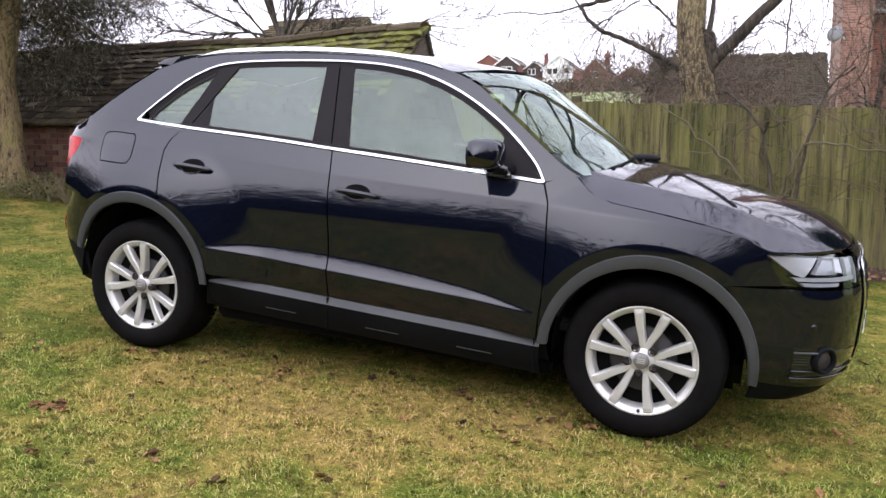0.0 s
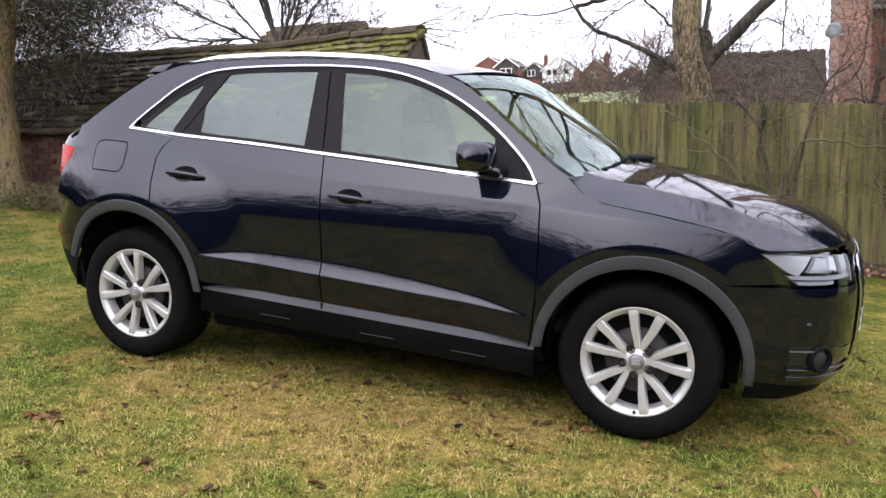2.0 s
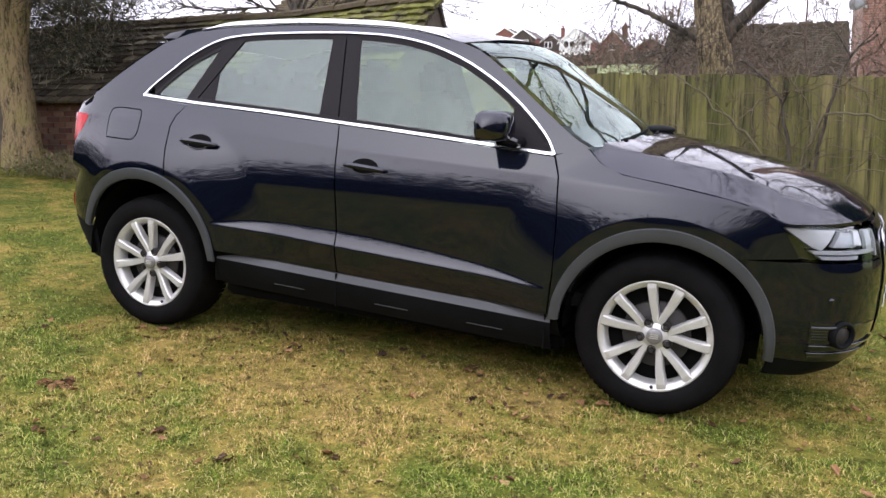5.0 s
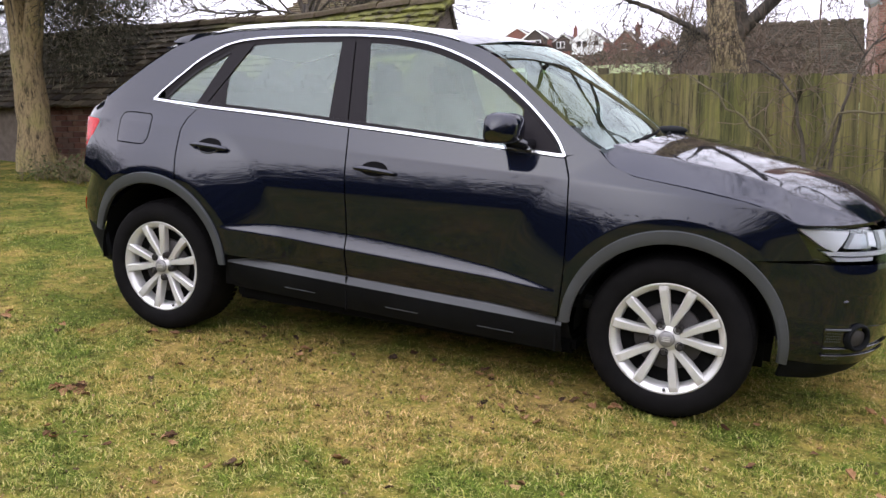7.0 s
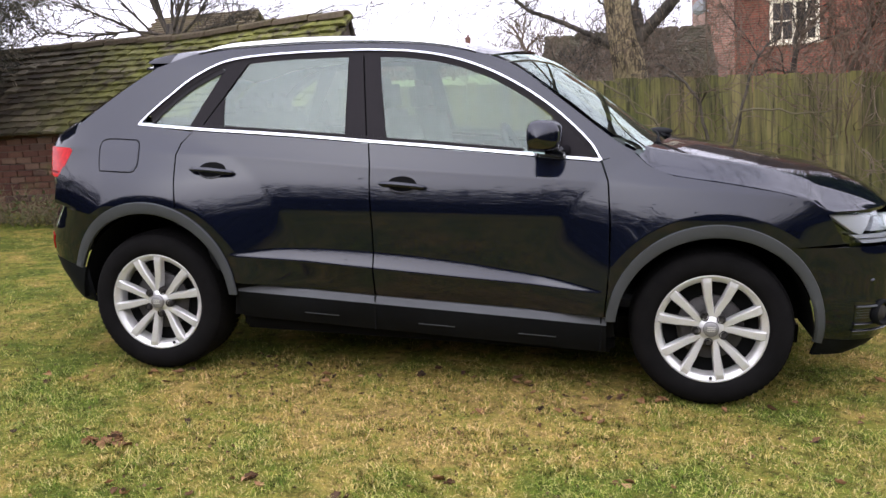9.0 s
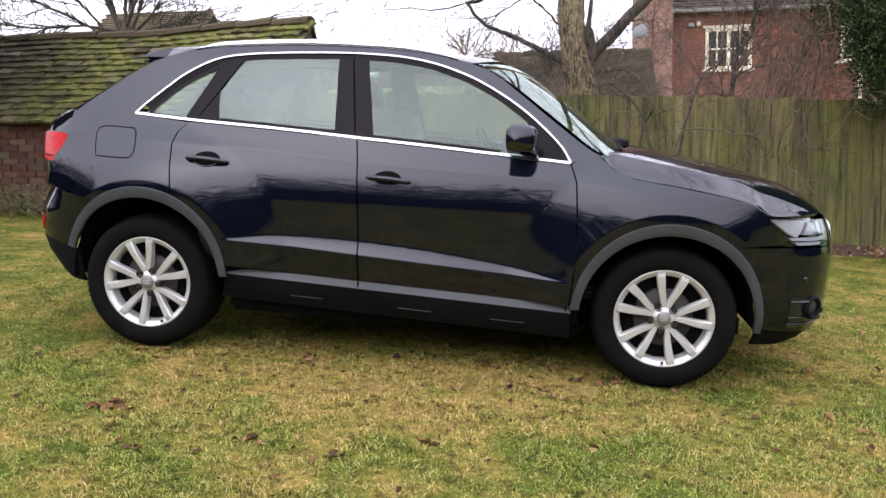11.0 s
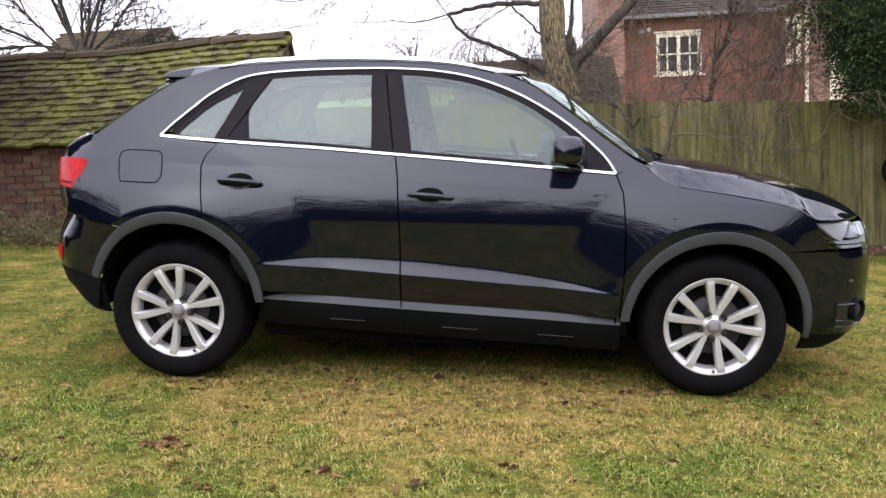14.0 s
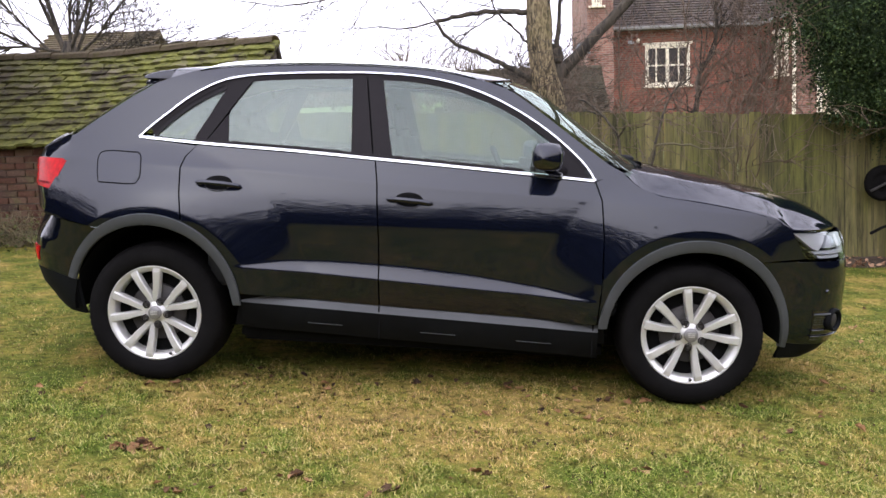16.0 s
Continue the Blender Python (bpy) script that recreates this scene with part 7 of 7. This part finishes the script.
def build_right_evergreen():
    rng = random.Random(6)
    t = thing("evergreen", (0, 0, 0), "dense dark-green evergreen overhanging the fence", "tree")
    v, f = [], []
    tube(v, f, smooth_line([(5.6, 4.3, -0.2), (5.55, 4.3, 0.8), (5.45, 4.28, 1.6), (5.4, 4.25, 2.6), (5.3, 4.2, 4.0)], 14), list(np.linspace(0.13, 0.05, 14)), 10)
    from_lists("trunk", v, f, DARK_BARK, t, True)
    v, f = [], []
    for k in range(5200):
        a, b = rng.uniform(0, 6.283), math.asin(rng.uniform(-0.85, 1))
        rr = (1.0 + 0.20 * noise.noise((math.cos(a) * 2.2, math.sin(a) * 2.2, b * 2.5)) + rng.gauss(0, 0.05)) * rng.uniform(0.55, 1.0) ** 0.35
        c = Vector((5.08 + 1.55 * rr * math.cos(a) * math.cos(b), 4.25 + 0.85 * rr * math.sin(a) * math.cos(b), 2.75 + 1.45 * rr * math.sin(b)))
        if c.x < 4.10 and c.z < 1.75:
            continue
        spray(v, f, rng, c, 0.20, 26, 0.8, (0.018, 0.045), 0.26)
    for k in range(1000):
        c = Vector((rng.uniform(4.0, 5.7), rng.uniform(4.0, 4.7), rng.uniform(0.9, 1.9)))
        if c.z < 2.50 - (c.x - 3.45) * 1.15:
            continue
        spray(v, f, rng, c, 0.22, 28, 1.0, (0.018, 0.045), 0.26)
    # the full low side that hangs out over the fence
    for k in range(1100):
        z = rng.uniform(1.45, 2.6)
        x = float(np.interp(z, [1.45, 1.65, 2.05, 2.6], [4.05, 3.86, 3.76, 3.66])) + 0.10 * noise.noise((z * 6.0, 3.0, 1.0)) + abs(rng.gauss(0, 0.45))
        spray(v, f, rng, Vector((x, rng.uniform(4.0, 4.5), z)), 0.18, 28, 0.9, (0.018, 0.045), 0.26)
    tagged(from_lists("crown", v, f, LAUREL, t, False, "dark glossy leaves"), kind="stuff")
    core = bmesh.new()
    bmesh.ops.create_icosphere(core, subdivisions=4, radius=1.0)
    for q in core.verts:
        k = 0.79 + 0.16 * noise.noise(q.co * 2.3) + 0.08 * noise.noise(q.co * 6.0)
        q.co = Vector((5.30 + 2.0 * k * q.co.x, 4.3 + 0.8 * k * q.co.y, 2.75 + 1.6 * k * q.co.z))
    part("crown_mass", core, LAUREL, t, "solid light-blocking mass in the crown")
    core = bmesh.new()
    bmesh.ops.create_icosphere(core, subdivisions=4, radius=1.0)
    for q in core.verts:
        k = 0.85 + 0.2 * noise.noise(q.co * 2.6) + 0.1 * noise.noise(q.co * 7.0)
        q.co = Vector((5.25 + 0.85 * k * q.co.x, 4.4 + 0.35 * k * q.co.y, 1.6 + 0.8 * k * q.co.z))
    part("crown_mass", core, LAUREL, t, "solid light-blocking mass in the crown")
    core = bmesh.new()
    bmesh.ops.create_icosphere(core, subdivisions=4, radius=1.0)
    for q in core.verts:
        k = 0.88 + 0.2 * noise.noise(q.co * 2.6) + 0.1 * noise.noise(q.co * 7.0)
        q.co = Vector((4.70 + 0.80 * k * q.co.x, 4.3 + 0.25 * k * q.co.y, 2.1 + 0.55 * k * q.co.z))
    part("crown_mass", core, LAUREL, t, "solid light-blocking mass in the crown")


build_right_evergreen()


def far_hedges():
    rng = random.Random(41)
    v, f = [], []
    for k in range(900):
        x = rng.uniform(-75, 10)
        y = 142 + rng.gauss(0, 1.0)
        h = 1.7 + 0.8 * noise.noise((x * 0.2, 0, 0))
        spray(v, f, rng, (x, y, ground(x, y) + rng.uniform(0.1, 1) * h), 1.0, 9, 0.7, (0.3, 0.6), 0.4)
    tagged(from_lists("field_hedge", v, f, leaf_material("winter_hedge", [(0, (0.05, 0.045, 0.03)), (1, (0.11, 0.09, 0.055))])), "brown winter hedge along the far field", "hedge", kind="stuff")
    for k, (x, y, h) in enumerate(((-22, 120, 7), (-14, 110, 8), (-20.0, 100, 6), (-8, 100, 9), (-17, 130, 7), (-3, 90, 8))):
        bare_tree(x, y, h, 60 + k, 0.2, TWIG, "bare brown tree on the far side of the field", 0.7, 2, 4, 4)


far_hedges()


# ---- things by the fence ----
def build_barrow():
    """A wheelbarrow tipped up on its nose against the fence."""
    b = thing("wheelbarrow", (0, 0, 0), "old wheelbarrow tipped up against the mossy fence", "wheelbarrow")
    c = Vector((4.41, 4.55, 0.76))
    m = Matrix.Translation(c) @ pose(0, 0, 0, 0, 0, -12)
    tyre = lathe([(0.115, -0.03), (0.15, -0.045), (0.18, -0.035), (0.192, 0.0), (0.18, 0.035), (0.15, 0.045), (0.115, 0.03)], 36)
    tyre.transform(m)
    w = part("wheel", tyre, RUBBER, b, "black pneumatic tyre", True)
    rim = lathe([(0.0, -0.02), (0.05, -0.025), (0.06, -0.01), (0.11, -0.008), (0.12, -0.03), (0.12, 0.03), (0.11, 0.008), (0.0, 0.02)], 30)
    rim.transform(m)
    part("rim", rim, RUBBER, w, "", True)
    v, f = [], []
    tube(v, f, [c + Vector((-0.16, -0.07, -0.08)), c + Vector((0, -0.07, 0.0)), c + Vector((0.35, -0.05, 0.08)), c + Vector((0.7, 0, 0.1))], [0.014] * 4, 8)
    from_lists("frame", v, f, DISC, b, True, "thin rusty steel frame")
    tub_a = [(4.52, 4.25, 0.37), (4.98, 4.25, 0.24), (5.12, 4.25, 0.78), (4.70, 4.25, 0.70)]
    tub_b = [(4.58, 4.62, 0.45), (4.92, 4.62, 0.36), (5.0, 4.62, 0.68), (4.74, 4.62, 0.62)]
    from_lists("tub", tub_a + tub_b, [(0, 1, 5, 4), (1, 2, 6, 5), (2, 3, 7, 6), (3, 0, 4, 7), (4, 5, 6, 7), (3, 2, 1, 0)], plain("pale_tub", (0.42, 0.40, 0.36), 0.6, 0, 0.3, 5), b, False, "pale grey tub")
    v, f = [], []
    tube(v, f, [(4.22, 4.4, 0.24), (4.34, 4.4, 0.30), (4.56, 4.38, 0.38), (5.0, 4.4, 0.30)], [0.017, 0.015, 0.012, 0.012], 8)
    from_lists("handle", v, f, RUBBER, b, True, "black rubber-gripped handle")
    v, f = [], []
    tube(v, f, [(4.55, 4.42, 0.36), (4.56, 4.42, -0.07)], [0.014, 0.014], 8)
    tube(v, f, [(4.95, 4.42, 0.30), (4.97, 4.42, -0.09)], [0.014, 0.014], 8)
    from_lists("leg", v, f, GALVANISED, b, True)

    b.matrix_world = Matrix.Translation((0.05, -0.12, 0.02))


build_barrow()


def build_litter():
    rng = random.Random(14)
    v, f = [], []
    nx, rows = 70, ((4.69, 0.05), (4.52, 0.045), (4.30, 0.02), (4.12, -0.02))
    for y, h in rows:
        for i in range(nx):
            x = -2.0 + 9.0 * i / (nx - 1)
            yy = y + 0.10 * noise.noise((x * 1.7, y, 0))
            v.append((x, yy, ground(x, yy) + h + 0.02 * noise.noise((x * 3, y * 3, 1))))
    tagged(from_lists("soil_strip", v, grid_faces(nx, 4, 0, True), SOIL, None, True), "strip of brown leaf litter under the fence", "soil", kind="structure")
    v, f = [], []
    for i in range(700):
        x, y = rng.uniform(-1.5, 6.5), rng.uniform(4.05, 4.66)
        spray(v, f, rng, (x, y, ground(x, y) + 0.04), 0.05, 2, 0.2, (0.03, 0.07), 0.35)
    tagged(from_lists("leaf_litter", v, f, BROWN_LEAF), "brown leaf litter along the fence", "leaves", kind="stuff")
    v, f = [], []
    for i in range(170):
        x = rng.uniform(-7.0, -3.0)
        y = 3.50 + rng.gauss(0, 0.14)
        h = rng.uniform(0.05, 0.32)
        for k in range(5):
            grow(v, f, rng, Vector((x, y, ground(x, y))), lean(rng, Vector((0, -0.2, 1)), 0.5), 0.004, h, 1, 0.05, 2, 0.5, 0.7, 0.6, 3, 0.002)
    tagged(from_lists("dead_weeds", v, f, plain("dry_weed", (0.16, 0.13, 0.07), 0.9, 0, 0.3)), "dry weeds along the shed wall", "weeds", kind="stuff")
    v, f = [], []
    for i in range(240):
        x = rng.uniform(-7.0, -3.0)
        y = 3.45 + rng.gauss(0, 0.18)
        spray(v, f, rng, (x, y, ground(x, y) + rng.uniform(0.02, 0.22)), 0.14, 9, 0.8, (0.025, 0.06), 0.3)
    tagged(from_lists("wall_weeds", v, f, leaf_material("weed_leaf", [(0, (0.05, 0.07, 0.02)), (0.6, (0.10, 0.12, 0.035)), (1, (0.19, 0.15, 0.07))])), "straggling green weeds along the shed wall", "weeds", kind="stuff")


build_litter()

# ---- fallen leaves, each a thing ----
def leaf_mesh(seed):
    """A dead leaf, curled up along its rib and crumpled."""
    rng = random.Random(seed)
    n, m, verts, faces = 9, 5, [], []
    curl, bend, twist = rng.uniform(0.6, 2.2), rng.uniform(-0.9, 1.3), rng.uniform(-0.8, 0.8)
    for i in range(n):
        t = i / (n - 1)
        w = 0.36 * math.sin(math.pi * min(1, t * 0.92 + 0.06)) ** 0.7 * (1 + 0.35 * rng.uniform(-1, 1))
        for j in range(m):
            s = j / (m - 1) * 2 - 1
            a = curl * s
            y, z = w * math.sin(a) / max(curl, 0.5), w * (1 - math.cos(a)) / max(curl, 0.5)
            x = (t - 0.5) * math.cos(bend * (t - 0.5))
            verts.append((x + rng.uniform(-0.03, 0.03), y + twist * z, 0.06 + z + bend * 0.5 * (t - 0.5) ** 2 + rng.uniform(-0.035, 0.035)))
    for i in range(n - 1):
        for j in range(m - 1):
            q = i * m + j
            faces.append((q, q + 1, q + m + 1, q + m))
    me = bpy.data.meshes.new("fallen_leaf")
    me.from_pydata(verts, [], faces)
    me.materials.append(LEAF_PIECE)
    return me


LEAF_PIECE = piece_material("curled_brown_leaf", [(0.0, (0.035, 0.022, 0.014)), (0.3, (0.11, 0.060, 0.030)), (0.65, (0.23, 0.120, 0.055)), (0.9, (0.36, 0.200, 0.095)), (1.0, (0.50, 0.31, 0.165))], 0.75, None, (0, 1), 1, 60, 0.003)


def scatter_leaves():
    rng = random.Random(33)
    meshes = [leaf_mesh(k) for k in range(12)]
    spots = []
    for x, y, n, r in ((-1.0, -1.77, 12, 0.07), (-0.34, -1.98, 7, 0.05), (1.02, -0.86, 6, 0.08), (2.4, -1.1, 10, 0.5), (-2.2, -1.2, 6, 0.2), (0.58, -1.10, 5, 0.08), (-1.7, -2.1, 6, 0.3), (-0.02, -1.45, 2, 0.02), (0.94, -1.74, 3, 0.04), (0.32, -1.87, 3, 0.04), (0.02, -2.06, 3, 0.04), (-0.72, -2.14, 4, 0.05), (0.47, -0.73, 3, 0.05), (0.81, -1.17, 2, 0.03), (1.66, -1.23, 2, 0.04), (-1.35, -1.0, 4, 0.10)):
        spots += [(x + rng.gauss(0, r), y + rng.gauss(0, r * 0.6), rng.uniform(0.034, 0.064)) for _ in range(n)]
    spots += [(rng.uniform(-4.2, 4.0), rng.uniform(-3.3, -0.75), rng.uniform(0.014, 0.045)) for _ in range(150)]
    spots += [(rng.uniform(1.6, 4.6), rng.uniform(-1.6, 2.5), rng.uniform(0.04, 0.08)) for _ in range(60)]
    spots += [(rng.uniform(-1.2, 1.1), rng.uniform(-0.95, -0.6), rng.uniform(0.03, 0.055)) for _ in range(26)]
    for x, y, s in spots:
        ob = new("fallen_leaf", meshes[rng.randrange(12)])
        ob.matrix_world = pose(x, y, ground(x, y) + 0.004, rng.uniform(-22, 22), rng.uniform(-22, 22), rng.uniform(0, 360)) @ Matrix.Diagonal((s, s * rng.uniform(0.8, 1.2), s, 1))
        tagged(ob, "curled brown dead leaf on the grass", "leaf", "fallen leaves on the lawn")


scatter_leaves()


def build_crumbs():
    """Dark scraps of leaf and mould down in the turf."""
    rng = random.Random(71)
    v, f = [], []
    for k in range(2600):
        x, y = rng.uniform(-4.2, 4.2), rng.uniform(-3.5, -0.5)
        if noise.noise((x * 2.2, y * 2.2, 9.0)) < -0.05 + 0.25 * rng.random():
            continue
        z = ground(x, y) + 0.016 * noise.noise((x * 0.9, y * 0.9, 3.0))
        spray(v, f, rng, (x, y, z + 0.006), 0.014, rng.randint(1, 4), 0.3, (0.006, 0.018), 0.4)
    tagged(from_lists("leaf_scraps", v, f, leaf_material("mouldy_leaf", [(0.0, (0.055, 0.040, 0.022)), (0.6, (0.13, 0.082, 0.040)), (0.9, (0.22, 0.135, 0.065)), (1.0, (0.36, 0.25, 0.13))], 0.9)), "scraps of rotting leaf in the turf", "leaves", kind="stuff")


build_crumbs()


# ---- the fence, board by board ----
def build_fence():
    rng = random.Random(9)
    fence = thing("fence", (0, 0, 0), "close-boarded wooden fence green with algae", "fence")
    pitch = 0.115
    meshes = []
    for k in range(4):
        me = bpy.data.meshes.new("board")
        t0, t1, h, w = 0.006, 0.026, 1.66 + rng.uniform(-0.012, 0.012), 0.122
        p = [(-w / 2, 0, 0), (w / 2, 0, 0), (w / 2, -t1, 0), (-w / 2, -t0, 0)]
        c = rng.uniform(-0.006, 0.006)
        me.from_pydata([(x, y, 0) for x, y, _ in p] + [(x + c, y, h + (0.004 if i % 2 else 0)) for i, (x, y, _) in enumerate(p)], [], [(3, 2, 1, 0), (4, 5, 6, 7), (0, 1, 5, 4), (1, 2, 6, 5), (2, 3, 7, 6), (3, 0, 4, 7)])
        me.materials.append(BOARD)
        meshes.append(me)
    n = 0
    x = -2.15
    while x < 7.4:
        b = new("board", meshes[rng.randrange(4)])
        b.parent = fence
        b.matrix_world = pose(x, 4.70 + rng.uniform(-0.003, 0.003), 0.025 - 0.036 * x, rng.uniform(-0.4, 0.4), rng.uniform(-0.4, 0.4), 6.5)
        x += pitch * rng.uniform(0.94, 1.05)
        n += 1
    slope = math.degrees(math.atan(0.036))
    for h in (0.35, 0.85, 1.35):
        part("rail", box((9.6, 0.05, 0.08), (2.6, 4.745, h + 0.12 - 0.036 * 2.6), (0, slope, 0), 0.006), POST, fence)
    for k in range(6):
        px = -2.1 + 1.85 * k
        part("post", box((0.1, 0.1, 1.7), (px, 4.825, ground(px, 4.8) + 0.70), (0, 0, 0), 0.006), POST, fence)


build_fence()


# ---- the old shed: bricks and roof tiles one by one ----
def build_shed():
    rng = random.Random(4)
    shed = thing("shed", (0, 0, 0), "low old brick shed with a mossy clay-tiled roof", "shed")
    r0, r1 = Vector((-2.21, 5.23, 2.63)), Vector((-10.0, 5.96, 2.64))
    along = (r1 - r0).normalized()
    out = Vector((-along.y, along.x, 0))
    if out.y > 0:
        out = -out
    length = (r1 - r0).length
    run, rise = 1.36, 1.14
    slope = (out * run + Vector((0, 0, -rise)))
    sl = slope.length
    down = slope / sl
    nrm = along.cross(down)
    if nrm.z < 0:
        nrm = -nrm

    def sag(s):
        return -0.05 * math.sin(math.pi * min(1, s / 5.5)) + 0.015 * math.sin(s * 2.3) - 0.02 * max(0, s - 5)

    def on_roof(s, d, h=0.0):
        return r0 + along * s + down * d + nrm * h + Vector((0, 0, sag(s) * (1 - 0.6 * d / sl)))
    # walls
    wall_out = 1.26
    g_wall = []
    def wall_point(s, o, z):
        p = r0 + along * s + out * o
        return Vector((p.x, p.y, z))
    body = []
    for s in (0.0, length):
        for o, z in ((wall_out, 1.56), (wall_out, -0.3), (-0.56, -0.3), (-0.56, 1.54), (0.0, 2.57)):
            body.append(wall_point(s, o, z + (0.25 if z < 0 and s > 1 else 0)))
    from_lists("wall", body, [(0, 1, 2, 3, 4), (9, 8, 7, 6, 5), (0, 5, 6, 1), (2, 7, 8, 3), (1, 6, 7, 2)], MORTAR, shed, False, "lime-mortared brick wall")
    # deck and back slope
    deck = [on_roof(s, d, -0.012) for s in np.linspace(0, length, 30) for d in (0, sl + 0.02)]
    from_lists("roof_deck", deck, [(2 * i, 2 * i + 1, 2 * i + 3, 2 * i + 2) for i in range(29)], DARK_BARK, shed)
    back = [r0 + along * s + Vector((0, 0, sag(s) - 0.01)) + (Vector((0, 0, -rise)) - out * 0.6) * d for s in np.linspace(-0.05, length, 20) for d in (0, 1)]
    from_lists("back_roof", back, [(2 * i, 2 * i + 1, 2 * i + 3, 2 * i + 2) for i in range(19)], ROOF_TILE, shed)
    barge = [r0 + along * s + q for s in (-0.04, -0.005) for q in (Vector((0, 0, -0.01)), -out * 0.6 + Vector((0, 0, -rise - 0.01)), -out * 0.6 + Vector((0, 0, -rise - 0.06)), Vector((0, 0, -0.06)))]
    from_lists("barge_board", barge, [(0, 1, 2, 3), (7, 6, 5, 4), (0, 4, 5, 1), (1, 5, 6, 2), (2, 6, 7, 3), (3, 7, 4, 0)], DARK_BARK, shed)
    barge = [r0 + along * s + q for s in (-0.04, -0.005) for q in (Vector((0, 0, -0.02)), slope + Vector((0, 0, -0.02)), slope + Vector((0, 0, -0.06)), Vector((0, 0, -0.06)))]
    from_lists("barge_board", barge, [(0, 1, 2, 3), (7, 6, 5, 4), (0, 4, 5, 1), (1, 5, 6, 2), (2, 6, 7, 3), (3, 7, 4, 0)], DARK_BARK, shed)
    # roof tiles: lapped, bowed and slightly out of line
    meshes = []
    for k in range(6):
        w, ln, th = 0.194, 0.240, 0.036
        verts, faces = [], []
        bow, skew = rng.uniform(-0.006, 0.012), rng.uniform(-0.014, 0.014)
        for j in range(2):
            for i in range(4):
                x = (i / 3 - 0.5) * w
                y = -j * ln + (skew * (i / 3) + rng.uniform(-0.006, 0.006) if j else 0)
                z = bow * (1 - (2 * i / 3 - 1) ** 2) + 0.052 * j
                verts.append((x, y, z))
        verts += [(x, y, z - th) for x, y, z in verts]
        for i in range(3):
            faces += [(i, i + 4, i + 5, i + 1), (i + 8, i + 9, i + 13, i + 12), (i + 4, i + 12, i + 13, i + 5)]
        faces += [(0, 8, 12, 4), (3, 7, 15, 11)]
        me = bpy.data.meshes.new("roof_tile")
        me.from_pydata(verts, [], faces)
        me.materials.append(ROOF_TILE)
        meshes.append(me)
    rows, gauge, pitch = 14, (sl - 0.02) / 14, 0.202
    basis = Matrix((along, -down, nrm)).transposed().to_4x4()
    if basis.determinant() < 0:
        basis = Matrix((-along, -down, nrm)).transposed().to_4x4()
    rest_v, rest_f = [], []
    count = 0
    for r in range(rows):
        d = gauge * r + 0.005
        s = 0.02 + (0.10 if r % 2 else 0.0)
        while s < length - 0.1:
            at = on_roof(s + rng.uniform(-0.006, 0.006), d + rng.uniform(-0.006, 0.006) + 0.012 * noise.noise((s * 1.3, r * 0.7, 0.0)), 0.014 + rng.uniform(0, 0.005))
            m = Matrix.Translation(at) @ basis @ pose(0, 0, 0, rng.uniform(-0.6, 1.2), rng.uniform(-0.9, 0.9), rng.uniform(-1.4, 1.4))
            me = meshes[rng.randrange(6)]
            if s < 4.35 and count < 300:
                ob = new("roof_tile", me)
                ob.parent = shed
                ob.matrix_world = m
                count += 1
            else:
                k = len(rest_v)
                rest_v += [m @ v.co for v in me.vertices]
                rest_f += [tuple(i + k for i in p.vertices) for p in me.polygons]
            s += pitch
    tagged(from_lists("more_roof_tiles", rest_v, rest_f, ROOF_TILE, shed), "mossy clay roof tiles", kind="stuff")
    # ridge tiles
    s = -0.02
    while s < length - 0.3:
        ln = 0.47 if s < 1.9 else 0.50
        bm = bmesh.new()
        rows_v = []
        for j in range(2):
            x = j * (ln - 0.006)
            row = []
            for i in range(7):
                a = math.pi * (i / 6)
                wx = 0.145
                row.append(bm.verts.new((x, -wx * math.cos(a), 0.095 * math.sin(a) ** 0.8 + 0.012 * (1 - j))))
            rows_v.append(row)
        for i in range(6):
            bm.faces.new((rows_v[0][i], rows_v[0][i + 1], rows_v[1][i + 1], rows_v[1][i]))
        ext = bmesh.ops.solidify(bm, geom=bm.faces[:], thickness=0.016)
        at = r0 + along * s + Vector((0, 0, sag(s) - 0.035 + rng.uniform(-0.006, 0.006)))
        ang = math.degrees(math.atan2(along.y, along.x))
        tilt = math.degrees(math.atan((sag(s + ln) - sag(s)) / ln))
        bm.transform(Matrix.Translation(at) @ pose(0, 0, 0, rng.uniform(-2, 2), -tilt + rng.uniform(-0.6, 0.6), ang + rng.uniform(-1, 1)))
        part("ridge_tile", bm, RIDGE_TILE, shed, "lichened ridge tile")
        s += ln
    # bricks of the front wall
    me = bpy.data.meshes.new("brick")
    bm = box((0.215, 0.05, 0.064), (0, 0, 0), (0, 0, 0), 0.004)
    bm.to_mesh(me)
    bm.free()
    me.materials.append(OLD_BRICK)
    ang = math.degrees(math.atan2(along.y, along.x))
    n = 0
    for c in range(14):
        s = 1.35 + (0.1125 if c % 2 else 0)
        while s < 5.6 and n < 300:
            z = 1.53 - 0.075 * c
            p = wall_point(s, wall_out, z)
            if z > ground(p.x, p.y) - 0.05:
                ob = new("brick", me)
                ob.parent = shed
                ob.matrix_world = pose(p.x, p.y, z + rng.uniform(-0.003, 0.003), rng.uniform(-1, 1), rng.uniform(-0.8, 0.8), ang + rng.uniform(-1, 1)) @ Matrix.Translation((0, (-1 if out.y < 0 else 1) * 0 + rng.uniform(-0.004, 0.004), 0))
                n += 1
            s += 0.225


build_shed()
